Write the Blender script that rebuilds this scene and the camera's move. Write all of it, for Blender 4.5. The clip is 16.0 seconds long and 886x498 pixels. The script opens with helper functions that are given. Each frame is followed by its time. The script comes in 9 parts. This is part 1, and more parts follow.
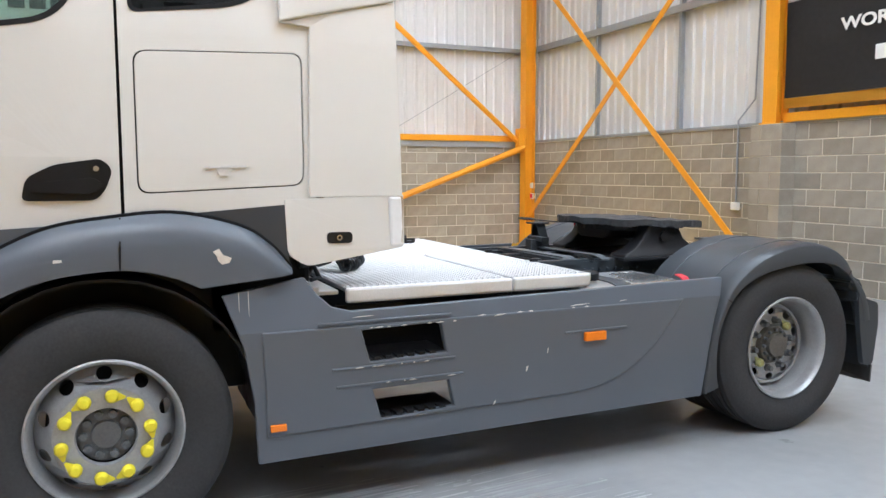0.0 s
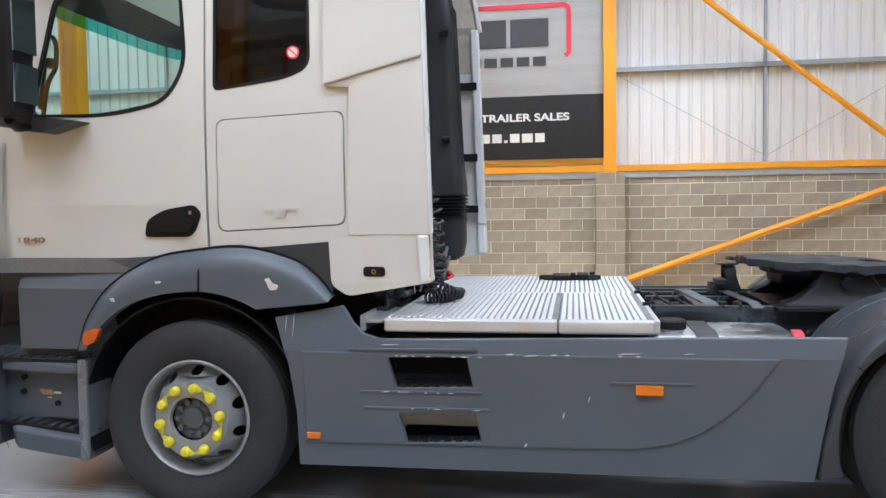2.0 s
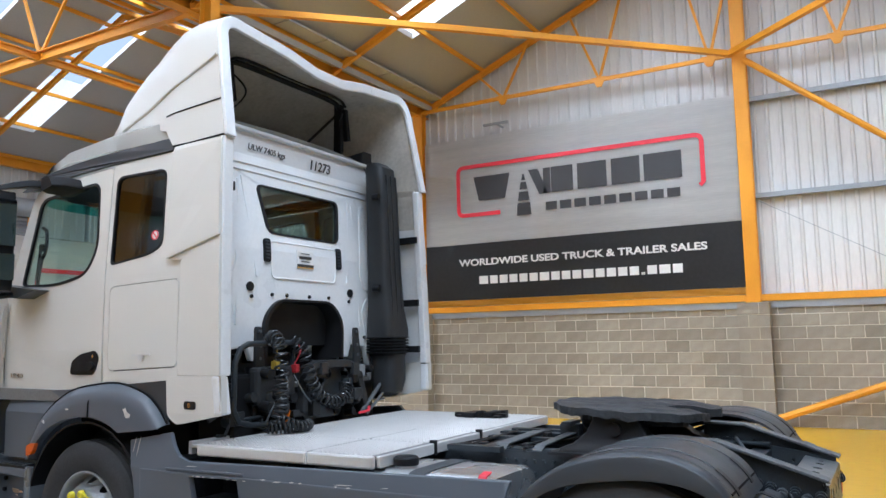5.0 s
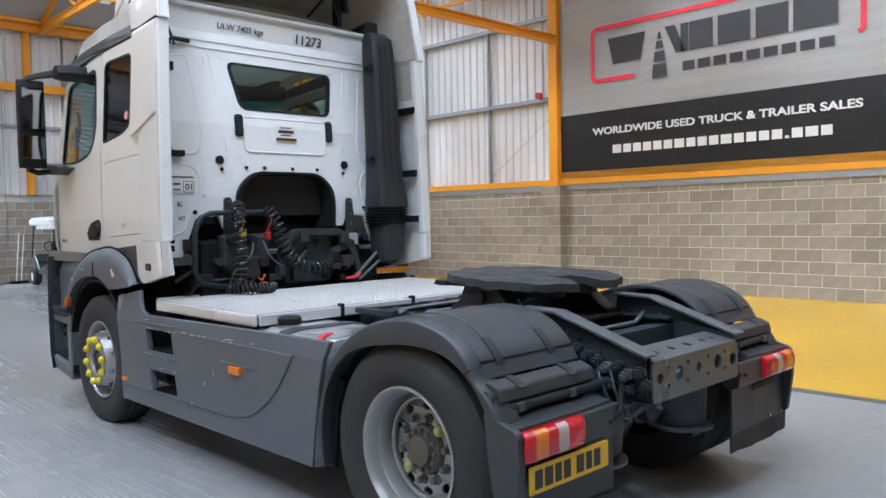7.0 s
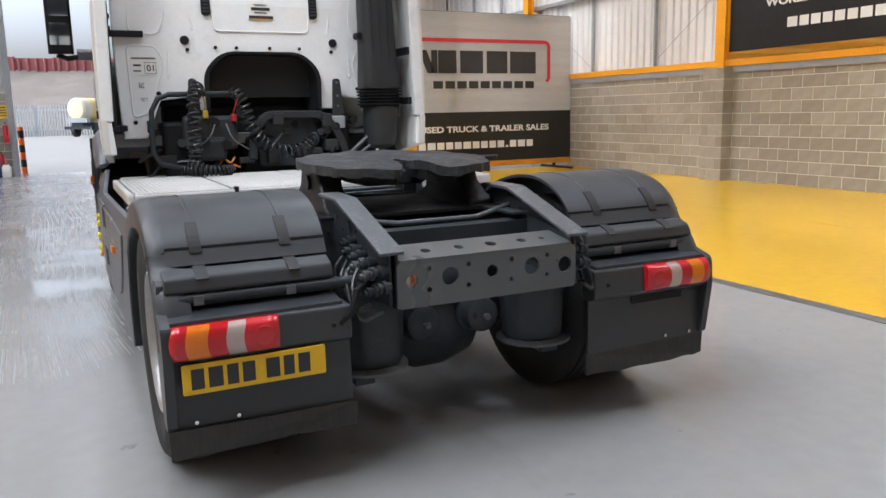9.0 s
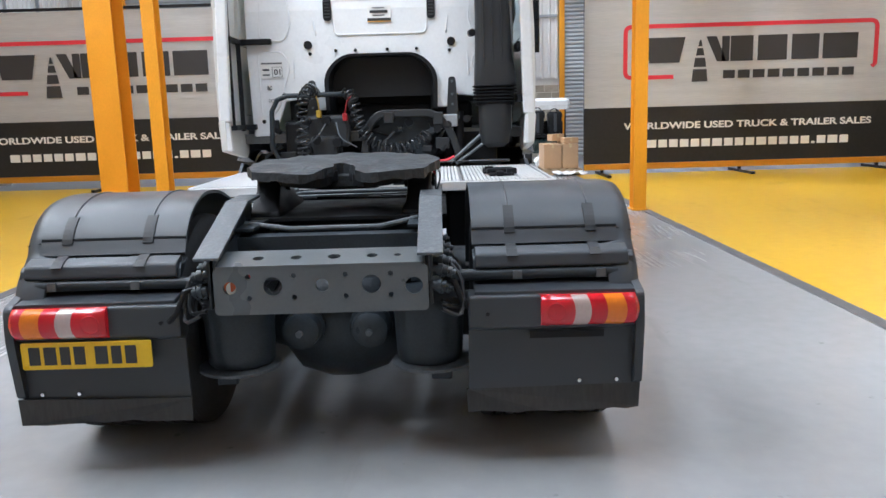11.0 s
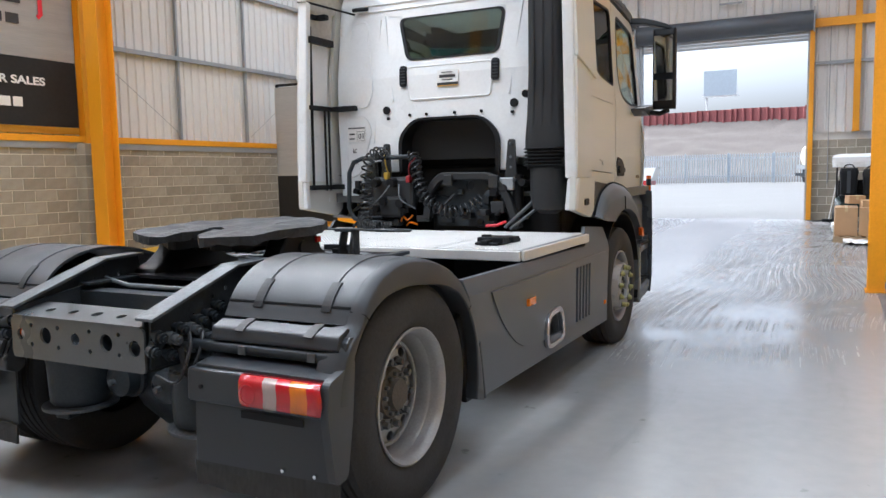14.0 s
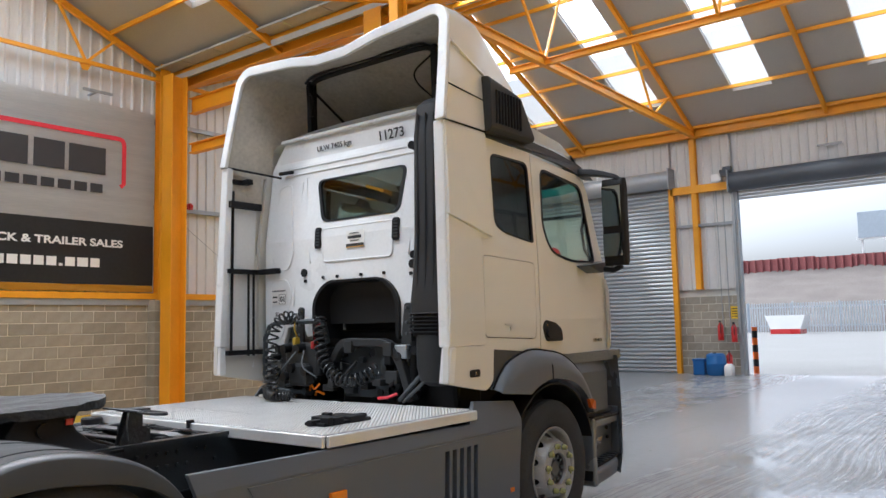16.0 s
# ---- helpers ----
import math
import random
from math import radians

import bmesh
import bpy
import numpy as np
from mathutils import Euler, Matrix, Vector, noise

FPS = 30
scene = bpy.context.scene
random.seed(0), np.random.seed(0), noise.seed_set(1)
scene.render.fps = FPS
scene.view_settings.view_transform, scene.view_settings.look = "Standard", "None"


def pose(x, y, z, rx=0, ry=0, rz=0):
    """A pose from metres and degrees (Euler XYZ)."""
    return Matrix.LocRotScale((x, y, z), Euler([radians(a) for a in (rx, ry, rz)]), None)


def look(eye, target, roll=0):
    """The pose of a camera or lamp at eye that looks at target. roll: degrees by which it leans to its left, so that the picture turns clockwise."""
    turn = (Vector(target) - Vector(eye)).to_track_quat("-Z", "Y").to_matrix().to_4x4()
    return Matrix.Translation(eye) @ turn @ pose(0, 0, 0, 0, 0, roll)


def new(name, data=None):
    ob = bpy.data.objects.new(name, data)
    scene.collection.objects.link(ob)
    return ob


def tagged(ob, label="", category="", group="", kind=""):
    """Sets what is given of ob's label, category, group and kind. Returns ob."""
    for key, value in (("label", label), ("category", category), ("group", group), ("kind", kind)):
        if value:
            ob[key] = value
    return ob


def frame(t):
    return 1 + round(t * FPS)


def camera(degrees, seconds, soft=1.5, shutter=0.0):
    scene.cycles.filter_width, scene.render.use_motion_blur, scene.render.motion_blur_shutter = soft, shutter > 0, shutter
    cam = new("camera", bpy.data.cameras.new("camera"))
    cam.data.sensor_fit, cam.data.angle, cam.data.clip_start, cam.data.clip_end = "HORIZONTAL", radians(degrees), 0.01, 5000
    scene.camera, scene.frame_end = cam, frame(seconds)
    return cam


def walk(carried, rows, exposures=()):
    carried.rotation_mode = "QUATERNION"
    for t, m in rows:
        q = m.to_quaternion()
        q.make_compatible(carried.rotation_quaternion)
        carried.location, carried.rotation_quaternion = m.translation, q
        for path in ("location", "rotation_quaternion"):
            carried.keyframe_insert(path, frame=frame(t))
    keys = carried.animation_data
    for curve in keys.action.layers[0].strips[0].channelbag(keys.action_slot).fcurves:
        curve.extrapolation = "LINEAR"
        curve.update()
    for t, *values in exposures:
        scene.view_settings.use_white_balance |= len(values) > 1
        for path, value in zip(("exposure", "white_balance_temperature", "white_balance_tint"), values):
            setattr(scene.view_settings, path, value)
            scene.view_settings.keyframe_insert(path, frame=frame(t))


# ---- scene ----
cam = camera(59.6, 16.0)
PATH = [
    (0, (0.041, -4.546, 1.531), (0.832, -2.719, 1.338), -0.1),
    (0.5, (0.514, -4.71, 1.535), (0.953, -2.766, 1.375), -0.1),
    (1, (0.989, -4.784, 1.549), (1.105, -2.793, 1.393), 0.1),
    (1.5, (1.496, -4.925, 1.538), (1.35, -2.937, 1.379), -0.3),
    (2, (1.958, -4.914, 1.556), (1.624, -2.945, 1.452), -0.8),
    (2.5, (2.466, -4.988, 1.568), (1.988, -3.046, 1.532), -1.2),
    (3, (2.911, -5.028, 1.586), (2.287, -3.128, 1.635), -1.1),
    (3.5, (3.353, -5.013, 1.628), (2.632, -3.154, 1.775), -1.0),
    (3.7, (3.552, -5.002, 1.622), (2.804, -3.156, 1.799), -1.1),
    (5.8, (5.467, -4.262, 1.618), (4.27, -2.672, 1.813), -0.4),
    (6, (5.639, -4.166, 1.601), (4.383, -2.617, 1.759), -0.4),
    (6.5, (6.009, -3.854, 1.577), (4.645, -2.392, 1.617), -0.4),
    (7, (6.285, -3.457, 1.558), (4.844, -2.072, 1.476), -1.1),
    (7.5, (6.577, -3.023, 1.533), (5.055, -1.736, 1.36), -1.4),
    (8, (6.766, -2.537, 1.504), (5.164, -1.369, 1.242), -1.9),
    (8.5, (6.989, -2.035, 1.461), (5.298, -1.019, 1.133), -2.0),
    (9, (7.127, -1.53, 1.446), (5.36, -0.659, 1.099), -1.2),
    (9.2, (7.129, -1.321, 1.462), (5.335, -0.509, 1.112), -0.8),
    (11.5, (7.404, 0.93, 1.451), (5.451, 0.662, 1.113), -1.5),
    (12, (7.372, 1.337, 1.455), (5.465, 0.833, 1.123), -0.8),
    (12.5, (7.262, 1.74, 1.429), (5.407, 1.062, 1.113), -0.9),
    (13, (7.084, 2.122, 1.45), (5.271, 1.331, 1.155), -1.1),
    (13.5, (6.899, 2.525, 1.451), (5.11, 1.669, 1.199), -1.0),
    (14, (6.611, 2.881, 1.48), (4.841, 1.971, 1.286), -1.1),
    (14.5, (6.324, 3.271, 1.52), (4.579, 2.299, 1.421), -1.8),
    (15, (5.988, 3.59, 1.53), (4.277, 2.555, 1.546), -2.0),
    (15.5, (5.597, 3.898, 1.568), (3.946, 2.776, 1.68), -1.9),
    (16, (5.184, 4.223, 1.58), (3.613, 3.001, 1.773), -1.3),
]
walk(cam, [(t, look(eye, target, roll)) for t, eye, target, roll in PATH],
     exposures=[(0, 1.48, 5480, 6), (1, 1.28, 5400, 6), (2, 1.22, 5330, 6), (3.5, 1.08, 5340, 6), (6, 1.06, 5060, 5), (7.5, 1.24, 5450, 7), (9, 1.30, 5850, 8), (11.5, 1.62, 5430, 6), (13, 1.44, 5560, 7), (14.3, 1.43, 5620, 7), (16, 1.22, 5660, 7)])

# ---- light ----
world = bpy.data.worlds.new("world")
scene.world = world
world.use_nodes = True
_sky = world.node_tree.nodes.new("ShaderNodeTexSky")
_sky.sky_type = 'NISHITA'
_sky.sun_disc = False
_sky.sun_elevation, _sky.sun_rotation = radians(48), radians(200)
_sky.dust_density, _sky.air_density = 8.0, 0.6
_bg = world.node_tree.nodes["Background"]
_pale = world.node_tree.nodes.new("ShaderNodeHueSaturation")
_pale.inputs["Saturation"].default_value, _pale.inputs["Value"].default_value = 0.45, 1.45
world.node_tree.links.new(_sky.outputs[0], _pale.inputs["Color"])
world.node_tree.links.new(_pale.outputs[0], _bg.inputs[0])
_bg.inputs[1].default_value = 0.135
_sun = bpy.data.lights.new("sun", 'SUN')
_sun.energy, _sun.angle, _sun.color = 1.3, radians(12), (1.0, 0.96, 0.9)
_sun_ob = new("sun", _sun)
_sun_ob.matrix_world = look((20, -25, 40), (0, 0, 0))

WEST, EAST, VALLEY, EAVE, PITCH = -17.0, 8.7, -4.45, 7.05, 0.42
SKYLIGHTS = (-7.6, -4.5, -1.5, 1.7, 4.5, 7.5)
SLOPES = ((WEST, 1), (VALLEY, -1), (VALLEY, 1), (EAST, -1))   # eave line, way up


def roof_z(x, eave, way):
    return EAVE + PITCH * (x - eave) * way


def skylight_lamps():
    for eave, way in SLOPES:
        for y in SKYLIGHTS:
            lamp = bpy.data.lights.new("skylight", 'AREA')
            lamp.shape, lamp.size, lamp.size_y = 'RECTANGLE', 4.75, 1.0
            lamp.energy, lamp.color = {(EAST, -1): 58.0, (VALLEY, 1): 25.0, (VALLEY, -1): 30.0, (WEST, 1): 18.0}[eave, way] * (1 - 0.085 * y), (0.97, 0.985, 1.0)
            ob = new("skylight_lamp", lamp)
            x = eave + way * 3.75
            ob.matrix_world = pose(x, y, roof_z(x, eave, way) + 0.02, 0, -math.degrees(math.atan(PITCH)) * way, 0)


skylight_lamps()


# ---- materials ----
def material(name, colour, rough=0.5, metal=0.0, vary=0.12, scale=3.0, fine=70.0, bump=0.05, stain=0.0,
             stain_colour=(0.05, 0.05, 0.05), rough_vary=0.12, island=0.0, stretch=(1, 1, 1), coat=0.0, spec=0.5):
    m = bpy.data.materials.new(name)
    m.use_nodes = True
    nt = m.node_tree
    n, l = nt.nodes, nt.links
    b = n["Principled BSDF"]
    b.inputs["Metallic"].default_value = metal
    b.inputs["Coat Weight"].default_value = coat
    b.inputs["Specular IOR Level"].default_value = spec
    tc = n.new("ShaderNodeTexCoord")
    mp = n.new("ShaderNodeMapping")
    mp.inputs["Scale"].default_value = stretch
    l.new(tc.outputs["Object"], mp.inputs[0])
    big = n.new("ShaderNodeTexNoise")
    big.inputs["Scale"].default_value, big.inputs["Detail"].default_value = scale, 6
    small = n.new("ShaderNodeTexNoise")
    small.inputs["Scale"].default_value, small.inputs["Detail"].default_value = fine, 3
    l.new(mp.outputs[0], big.inputs["Vector"])
    l.new(mp.outputs[0], small.inputs["Vector"])
    add = n.new("ShaderNodeMath")
    add.operation = 'ADD'
    l.new(big.outputs["Fac"], add.inputs[0])
    l.new(small.outputs["Fac"], add.inputs[1])
    ramp = n.new("ShaderNodeMapRange")
    ramp.inputs["From Min"].default_value, ramp.inputs["From Max"].default_value = 0.65, 1.35
    ramp.inputs["To Min"].default_value, ramp.inputs["To Max"].default_value = 1 - vary, 1 + vary
    l.new(add.outputs[0], ramp.inputs["Value"])
    value = ramp.outputs[0]
    if island:
        info = n.new("ShaderNodeObjectInfo")
        geo = n.new("ShaderNodeNewGeometry")
        both = n.new("ShaderNodeMath")
        both.operation = 'ADD'
        l.new(info.outputs["Random"], both.inputs[0])
        l.new(geo.outputs["Random Per Island"], both.inputs[1])
        wrap = n.new("ShaderNodeMath")
        wrap.operation = 'FRACT'
        l.new(both.outputs[0], wrap.inputs[0])
        r2 = n.new("ShaderNodeMapRange")
        r2.inputs["To Min"].default_value, r2.inputs["To Max"].default_value = 1 - island, 1 + island
        l.new(wrap.outputs[0], r2.inputs["Value"])
        mul = n.new("ShaderNodeMath")
        mul.operation = 'MULTIPLY'
        l.new(value, mul.inputs[0])
        l.new(r2.outputs[0], mul.inputs[1])
        value = mul.outputs[0]
    tint = n.new("ShaderNodeVectorMath")
    tint.operation = 'SCALE'
    tint.inputs[0].default_value = colour
    l.new(value, tint.inputs["Scale"])
    out = tint.outputs[0]
    if stain:
        spot = n.new("ShaderNodeTexNoise")
        spot.inputs["Scale"].default_value, spot.inputs["Detail"].default_value = scale * 2.3, 8
        spot.inputs["Roughness"].default_value = 0.65
        l.new(mp.outputs[0], spot.inputs["Vector"])
        cut = n.new("ShaderNodeMapRange")
        cut.inputs["From Min"].default_value, cut.inputs["From Max"].default_value = 0.55, 0.75
        cut.inputs["To Max"].default_value = stain
        l.new(spot.outputs["Fac"], cut.inputs["Value"])
        mix = n.new("ShaderNodeMix")
        mix.data_type = 'RGBA'
        mix.inputs["B"].default_value = (*stain_colour, 1)
        l.new(cut.outputs[0], mix.inputs["Factor"])
        l.new(out, mix.inputs["A"])
        out = mix.outputs["Result"]
    l.new(out, b.inputs["Base Color"])
    rr = n.new("ShaderNodeMapRange")
    rr.inputs["From Min"].default_value, rr.inputs["From Max"].default_value = 0.3, 0.7
    rr.inputs["To Min"].default_value = max(0.02, rough - rough_vary)
    rr.inputs["To Max"].default_value = min(1.0, rough + rough_vary)
    l.new(big.outputs["Fac"], rr.inputs["Value"])
    l.new(rr.outputs[0], b.inputs["Roughness"])
    if bump:
        bp = n.new("ShaderNodeBump")
        bp.inputs["Strength"].default_value, bp.inputs["Distance"].default_value = bump, 0.01
        l.new(small.outputs["Fac"], bp.inputs["Height"])
        l.new(bp.outputs[0], b.inputs["Normal"])
    return m


def floor_material(name, colour, rough, polish, lanes):
    """Sealed floor with rubbed tyre trails that shine along the driving lanes, and a few dark scuffs."""
    m = material(name, colour, rough, vary=0.06, scale=0.45, fine=9, bump=0.012, rough_vary=0.05)
    n, l = m.node_tree.nodes, m.node_tree.links
    b = n["Principled BSDF"]
    tc = n["Texture Coordinate"]
    base = b.inputs["Base Color"].links[0].from_socket

    def noise_of(vector, scale, detail=4, rough_=0.5, distort=0.0):
        t = n.new("ShaderNodeTexNoise")
        t.inputs["Scale"].default_value, t.inputs["Detail"].default_value = scale, detail
        t.inputs["Roughness"].default_value, t.inputs["Distortion"].default_value = rough_, distort
        l.new(vector, t.inputs["Vector"])
        return t.outputs["Fac"]

    def cut(value, lo, hi, a=0.0, z=1.0):
        r = n.new("ShaderNodeMapRange")
        r.inputs["From Min"].default_value, r.inputs["From Max"].default_value = lo, hi
        r.inputs["To Min"].default_value, r.inputs["To Max"].default_value = a, z
        l.new(value, r.inputs["Value"])
        return r.outputs[0]

    def calc(op, a, z):
        k = n.new("ShaderNodeMath")
        k.operation = op
        for i, v in enumerate((a, z)):
            if isinstance(v, (int, float)):
                k.inputs[i].default_value = v
            else:
                l.new(v, k.inputs[i])
        return k.outputs[0]
    # wavering coordinates, so that the trails curve
    sway = n.new("ShaderNodeTexNoise")
    sway.inputs["Scale"].default_value, sway.inputs["Detail"].default_value = 0.22, 1
    l.new(tc.outputs["Object"], sway.inputs["Vector"])
    gain = n.new("ShaderNodeVectorMath")
    gain.operation = 'MULTIPLY_ADD'
    gain.inputs[1].default_value = (0.4, 1.7, 0)
    l.new(sway.outputs["Color"], gain.inputs[0])
    sway.inputs["Scale"].default_value = 0.16
    l.new(tc.outputs["Object"], gain.inputs[2])
    lines, dabs = None, None
    for turn, kx, ky in ((2, 0.2, 44), (-6, 0.26, 32), (9, 0.24, 58)):
        mp = n.new("ShaderNodeMapping")
        mp.inputs["Rotation"].default_value = (0, 0, radians(turn))
        mp.inputs["Scale"].default_value = (kx, ky, 1)
        l.new(gain.outputs[0], mp.inputs[0])
        fine = cut(noise_of(mp.outputs[0], 1.0, 4, 0.65), 0.46, 0.60)
        patch = cut(noise_of(tc.outputs["Object"], 0.32 + 0.007 * ky, 4, 0.6), 0.45, 0.58)
        v = calc('MULTIPLY', fine, patch)
        lines = v if lines is None else calc('MAXIMUM', lines, v)
    for kx, ky, lo_ in ((9, 3.2, 0.57), (5, 2.2, 0.60)):
        mp = n.new("ShaderNodeMapping")
        mp.inputs["Scale"].default_value = (kx, ky, 1)
        mp.inputs["Rotation"].default_value = (0, 0, radians(4 * kx))
        l.new(gain.outputs[0], mp.inputs[0])
        v = cut(noise_of(mp.outputs[0], 1.0, 6, 0.62, 0.5), lo_, lo_ + 0.1)
        dabs = v if dabs is None else calc('MAXIMUM', dabs, v)
    worn = cut(noise_of(tc.outputs["Object"], 0.7, 6, 0.65, 0.4), 0.38, 0.56)
    dabs = calc('MULTIPLY', dabs, worn)
    lane = None
    if lanes:
        sep = n.new("ShaderNodeSeparateXYZ")
        l.new(tc.outputs["Object"], sep.inputs[0])
        away = calc('ABSOLUTE', calc('SUBTRACT', calc('ABSOLUTE', sep.outputs["Y"], 0.0), 2.1), 0.0)
        across = cut(away, 0.75, 1.35, 1.0, 0.0)
        reach = cut(calc('ADD', sep.outputs["X"], calc('MULTIPLY', sep.outputs["Y"], 0.45)), -0.3, 2.0, 1.0, 0.0)
        lane = calc('MULTIPLY', across, reach)
        lines, dabs = calc('MULTIPLY', lines, calc('ADD', lane, 0.02)), calc('MULTIPLY', dabs, lane)
    else:
        lines = calc('MULTIPLY', lines, 0.1)
    trail = calc('SUBTRACT', lines, calc('MULTIPLY', dabs, 0.2))
    ground = calc('SUBTRACT', rough, calc('MULTIPLY', lane, 0.13)) if lanes else rough
    l.new(calc('SUBTRACT', ground, calc('MULTIPLY', trail, polish)), b.inputs["Roughness"])
    # dark scuffs and tyre smears
    smear_mp = n.new("ShaderNodeMapping")
    smear_mp.inputs["Scale"].default_value = (0.5, 2.6, 1)
    l.new(gain.outputs[0], smear_mp.inputs[0])
    smear = cut(noise_of(smear_mp.outputs[0], 0.8, 7, 0.62), 0.60, 0.80, 0.0, 0.4)
    chip = cut(noise_of(tc.outputs["Object"], 5.5, 3, 0.5), 0.71, 0.76, 0.0, 0.55)
    darkening = calc('MAXIMUM', smear, chip)
    # trail lines darken the colour too, adding to their contrast in the reflection
    darkening = calc('MAXIMUM', darkening, calc('MULTIPLY', lines, 0.5))
    if lane is not None:
        # lane colour lowered in soft patches
        film = cut(noise_of(tc.outputs["Object"], 0.8, 5, 0.6), 0.35, 0.65, 0.08, 0.3)
        haze = calc('MULTIPLY', film, lane)
        darkening = calc('MAXIMUM', darkening, haze)
        dulled = calc('ADD', b.inputs["Roughness"].links[0].from_socket, calc('MULTIPLY', haze, 0.15))
        l.new(dulled, b.inputs["Roughness"])
    mix = n.new("ShaderNodeMix")
    mix.data_type = 'RGBA'
    mix.inputs["B"].default_value = (*[c * 0.38 for c in colour], 1)
    l.new(darkening, mix.inputs["Factor"])
    l.new(base, mix.inputs["A"])
    # part of the dabs' glint is painted in as a paler colour
    pale = n.new("ShaderNodeMix")
    pale.data_type = 'RGBA'
    pale.inputs["B"].default_value = (*[min(0.8, c * 1.9) for c in colour], 1)
    l.new(calc('MULTIPLY', dabs, 0.2 if lanes else 0.1), pale.inputs["Factor"])
    l.new(mix.outputs["Result"], pale.inputs["A"])
    l.new(pale.outputs["Result"], b.inputs["Base Color"])
    bp = n.new("ShaderNodeBump")
    bp.inputs["Strength"].default_value, bp.inputs["Distance"].default_value = 0.12, 0.01
    l.new(calc('ADD', trail, dabs), bp.inputs["Height"])
    l.new(bp.outputs[0], b.inputs["Normal"])
    return m


def glass_material(name, tint, rough=0.02):
    """Thin pane: tinted see-through with a gloss that grows towards grazing angles."""
    m = bpy.data.materials.new(name)
    m.use_nodes = True
    n, l = m.node_tree.nodes, m.node_tree.links
    n.remove(n["Principled BSDF"])
    clear = n.new("ShaderNodeBsdfTransparent")
    clear.inputs[0].default_value = (*[math.sqrt(c) for c in tint], 1)
    gloss = n.new("ShaderNodeBsdfGlossy")
    gloss.inputs["Roughness"].default_value = rough
    facing = n.new("ShaderNodeLayerWeight")
    facing.inputs["Blend"].default_value = 0.5
    steep = n.new("ShaderNodeMath")
    steep.operation = 'POWER'
    steep.inputs[1].default_value = 4.0
    l.new(facing.outputs["Facing"], steep.inputs[0])
    fres = n.new("ShaderNodeMapRange")
    fres.inputs["To Min"].default_value, fres.inputs["To Max"].default_value = 0.05, 0.85
    l.new(steep.outputs[0], fres.inputs["Value"])
    mix = n.new("ShaderNodeMixShader")
    l.new(fres.outputs[0], mix.inputs[0])
    l.new(clear.outputs[0], mix.inputs[1])
    l.new(gloss.outputs[0], mix.inputs[2])
    l.new(mix.outputs[0], n["Material Output"].inputs[0])
    return m


M_BLOCK = material("concrete_block", (0.315, 0.283, 0.232), 0.9, vary=0.2, scale=6, fine=120, bump=0.5, island=0.16, spec=0.2)
M_MORTAR = material("mortar", (0.66, 0.61, 0.51), 0.95, vary=0.15, scale=5, fine=150, bump=0.4, spec=0.2)
M_CLAD = material("white_cladding", (0.66, 0.655, 0.64), 0.5, vary=0.06, scale=1.2, fine=30, bump=0.01, stain=0.12, stain_colour=(0.5, 0.48, 0.44), stretch=(1, 1, 0.25))
M_ROOF = material("roof_lining", (0.42, 0.415, 0.40), 0.6, vary=0.06, scale=0.8, fine=30, bump=0.01, stain=0.1, stain_colour=(0.38, 0.36, 0.33))
M_ORANGE = material("orange_paint", (0.78, 0.335, 0.006), 0.48, vary=0.1, scale=1.5, fine=60, bump=0.03, stain=0.15, stain_colour=(0.5, 0.2, 0.02))
M_GALV = material("galvanised", (0.34, 0.36, 0.38), 0.5, metal=0.4, vary=0.15, scale=5, fine=60)
M_FLOOR = floor_material("grey_floor", (0.325, 0.329, 0.334), 0.22, -0.40, True)
M_YELLOW = floor_material("yellow_floor", (0.72, 0.43, 0.018), 0.26, -0.12, False)
M_EDGE = material("floor_edge_paint", (0.11, 0.11, 0.115), 0.4, vary=0.15, scale=2, stain=0.3, stain_colour=(0.3, 0.3, 0.3))
M_SILVER = material("silver_banner", (0.68, 0.665, 0.64), 0.42, metal=0.2, vary=0.12, scale=1.2, fine=14, bump=0.06, stretch=(0.25, 1, 6))
M_CHAR = material("charcoal_banner", (0.045, 0.044, 0.044), 0.5, vary=0.15, scale=1.2, fine=14, bump=0.06)
M_GOLD = material("amber_banner", (0.72, 0.36, 0.03), 0.45, vary=0.08, scale=2)
M_RED = material("red_print", (0.65, 0.03, 0.05), 0.45, vary=0.06)
M_WHITE = material("white_print", (0.80, 0.79, 0.77), 0.5, vary=0.04)
M_INK = material("dark_print", (0.035, 0.034, 0.036), 0.5, vary=0.08)
M_SHUT = material("steel_shutter", (0.42, 0.44, 0.46), 0.42, metal=0.35, vary=0.1, scale=1.5, fine=40)
M_HOOD = material("slate_paint", (0.075, 0.085, 0.10), 0.45, vary=0.12, scale=2)


# ---- mesh helpers ----
def part(name, bm, mat, parent=None, label="", smooth=False, bevel=0.0):
    bmesh.ops.recalc_face_normals(bm, faces=bm.faces)
    me = bpy.data.meshes.new(name)
    bm.to_mesh(me)
    bm.free()
    if mat:
        me.materials.append(mat)
    if smooth:
        me.polygons.foreach_set("use_smooth", [True] * len(me.polygons))
        me.set_sharp_from_angle(angle=radians(38))
    ob = new(name, me)
    ob.parent = parent
    if label:
        ob["label"] = label
    if bevel:
        mod = ob.modifiers.new("bevel", 'BEVEL')
        mod.width, mod.segments, mod.limit_method, mod.angle_limit = bevel, 2, 'ANGLE', radians(35)
        mod.harden_normals = False
    return ob


def thing(name, m, label, category, group="", kind=""):
    ob = new(name)
    ob.empty_display_size = 0.1
    ob.matrix_world = m
    return tagged(ob, label, category, group, kind)


def setting(name, bm, mat, label="", category="", bevel=0.0, smooth=False):
    return tagged(part(name, bm, mat, None, "", smooth, bevel), label, category, "", "structure")


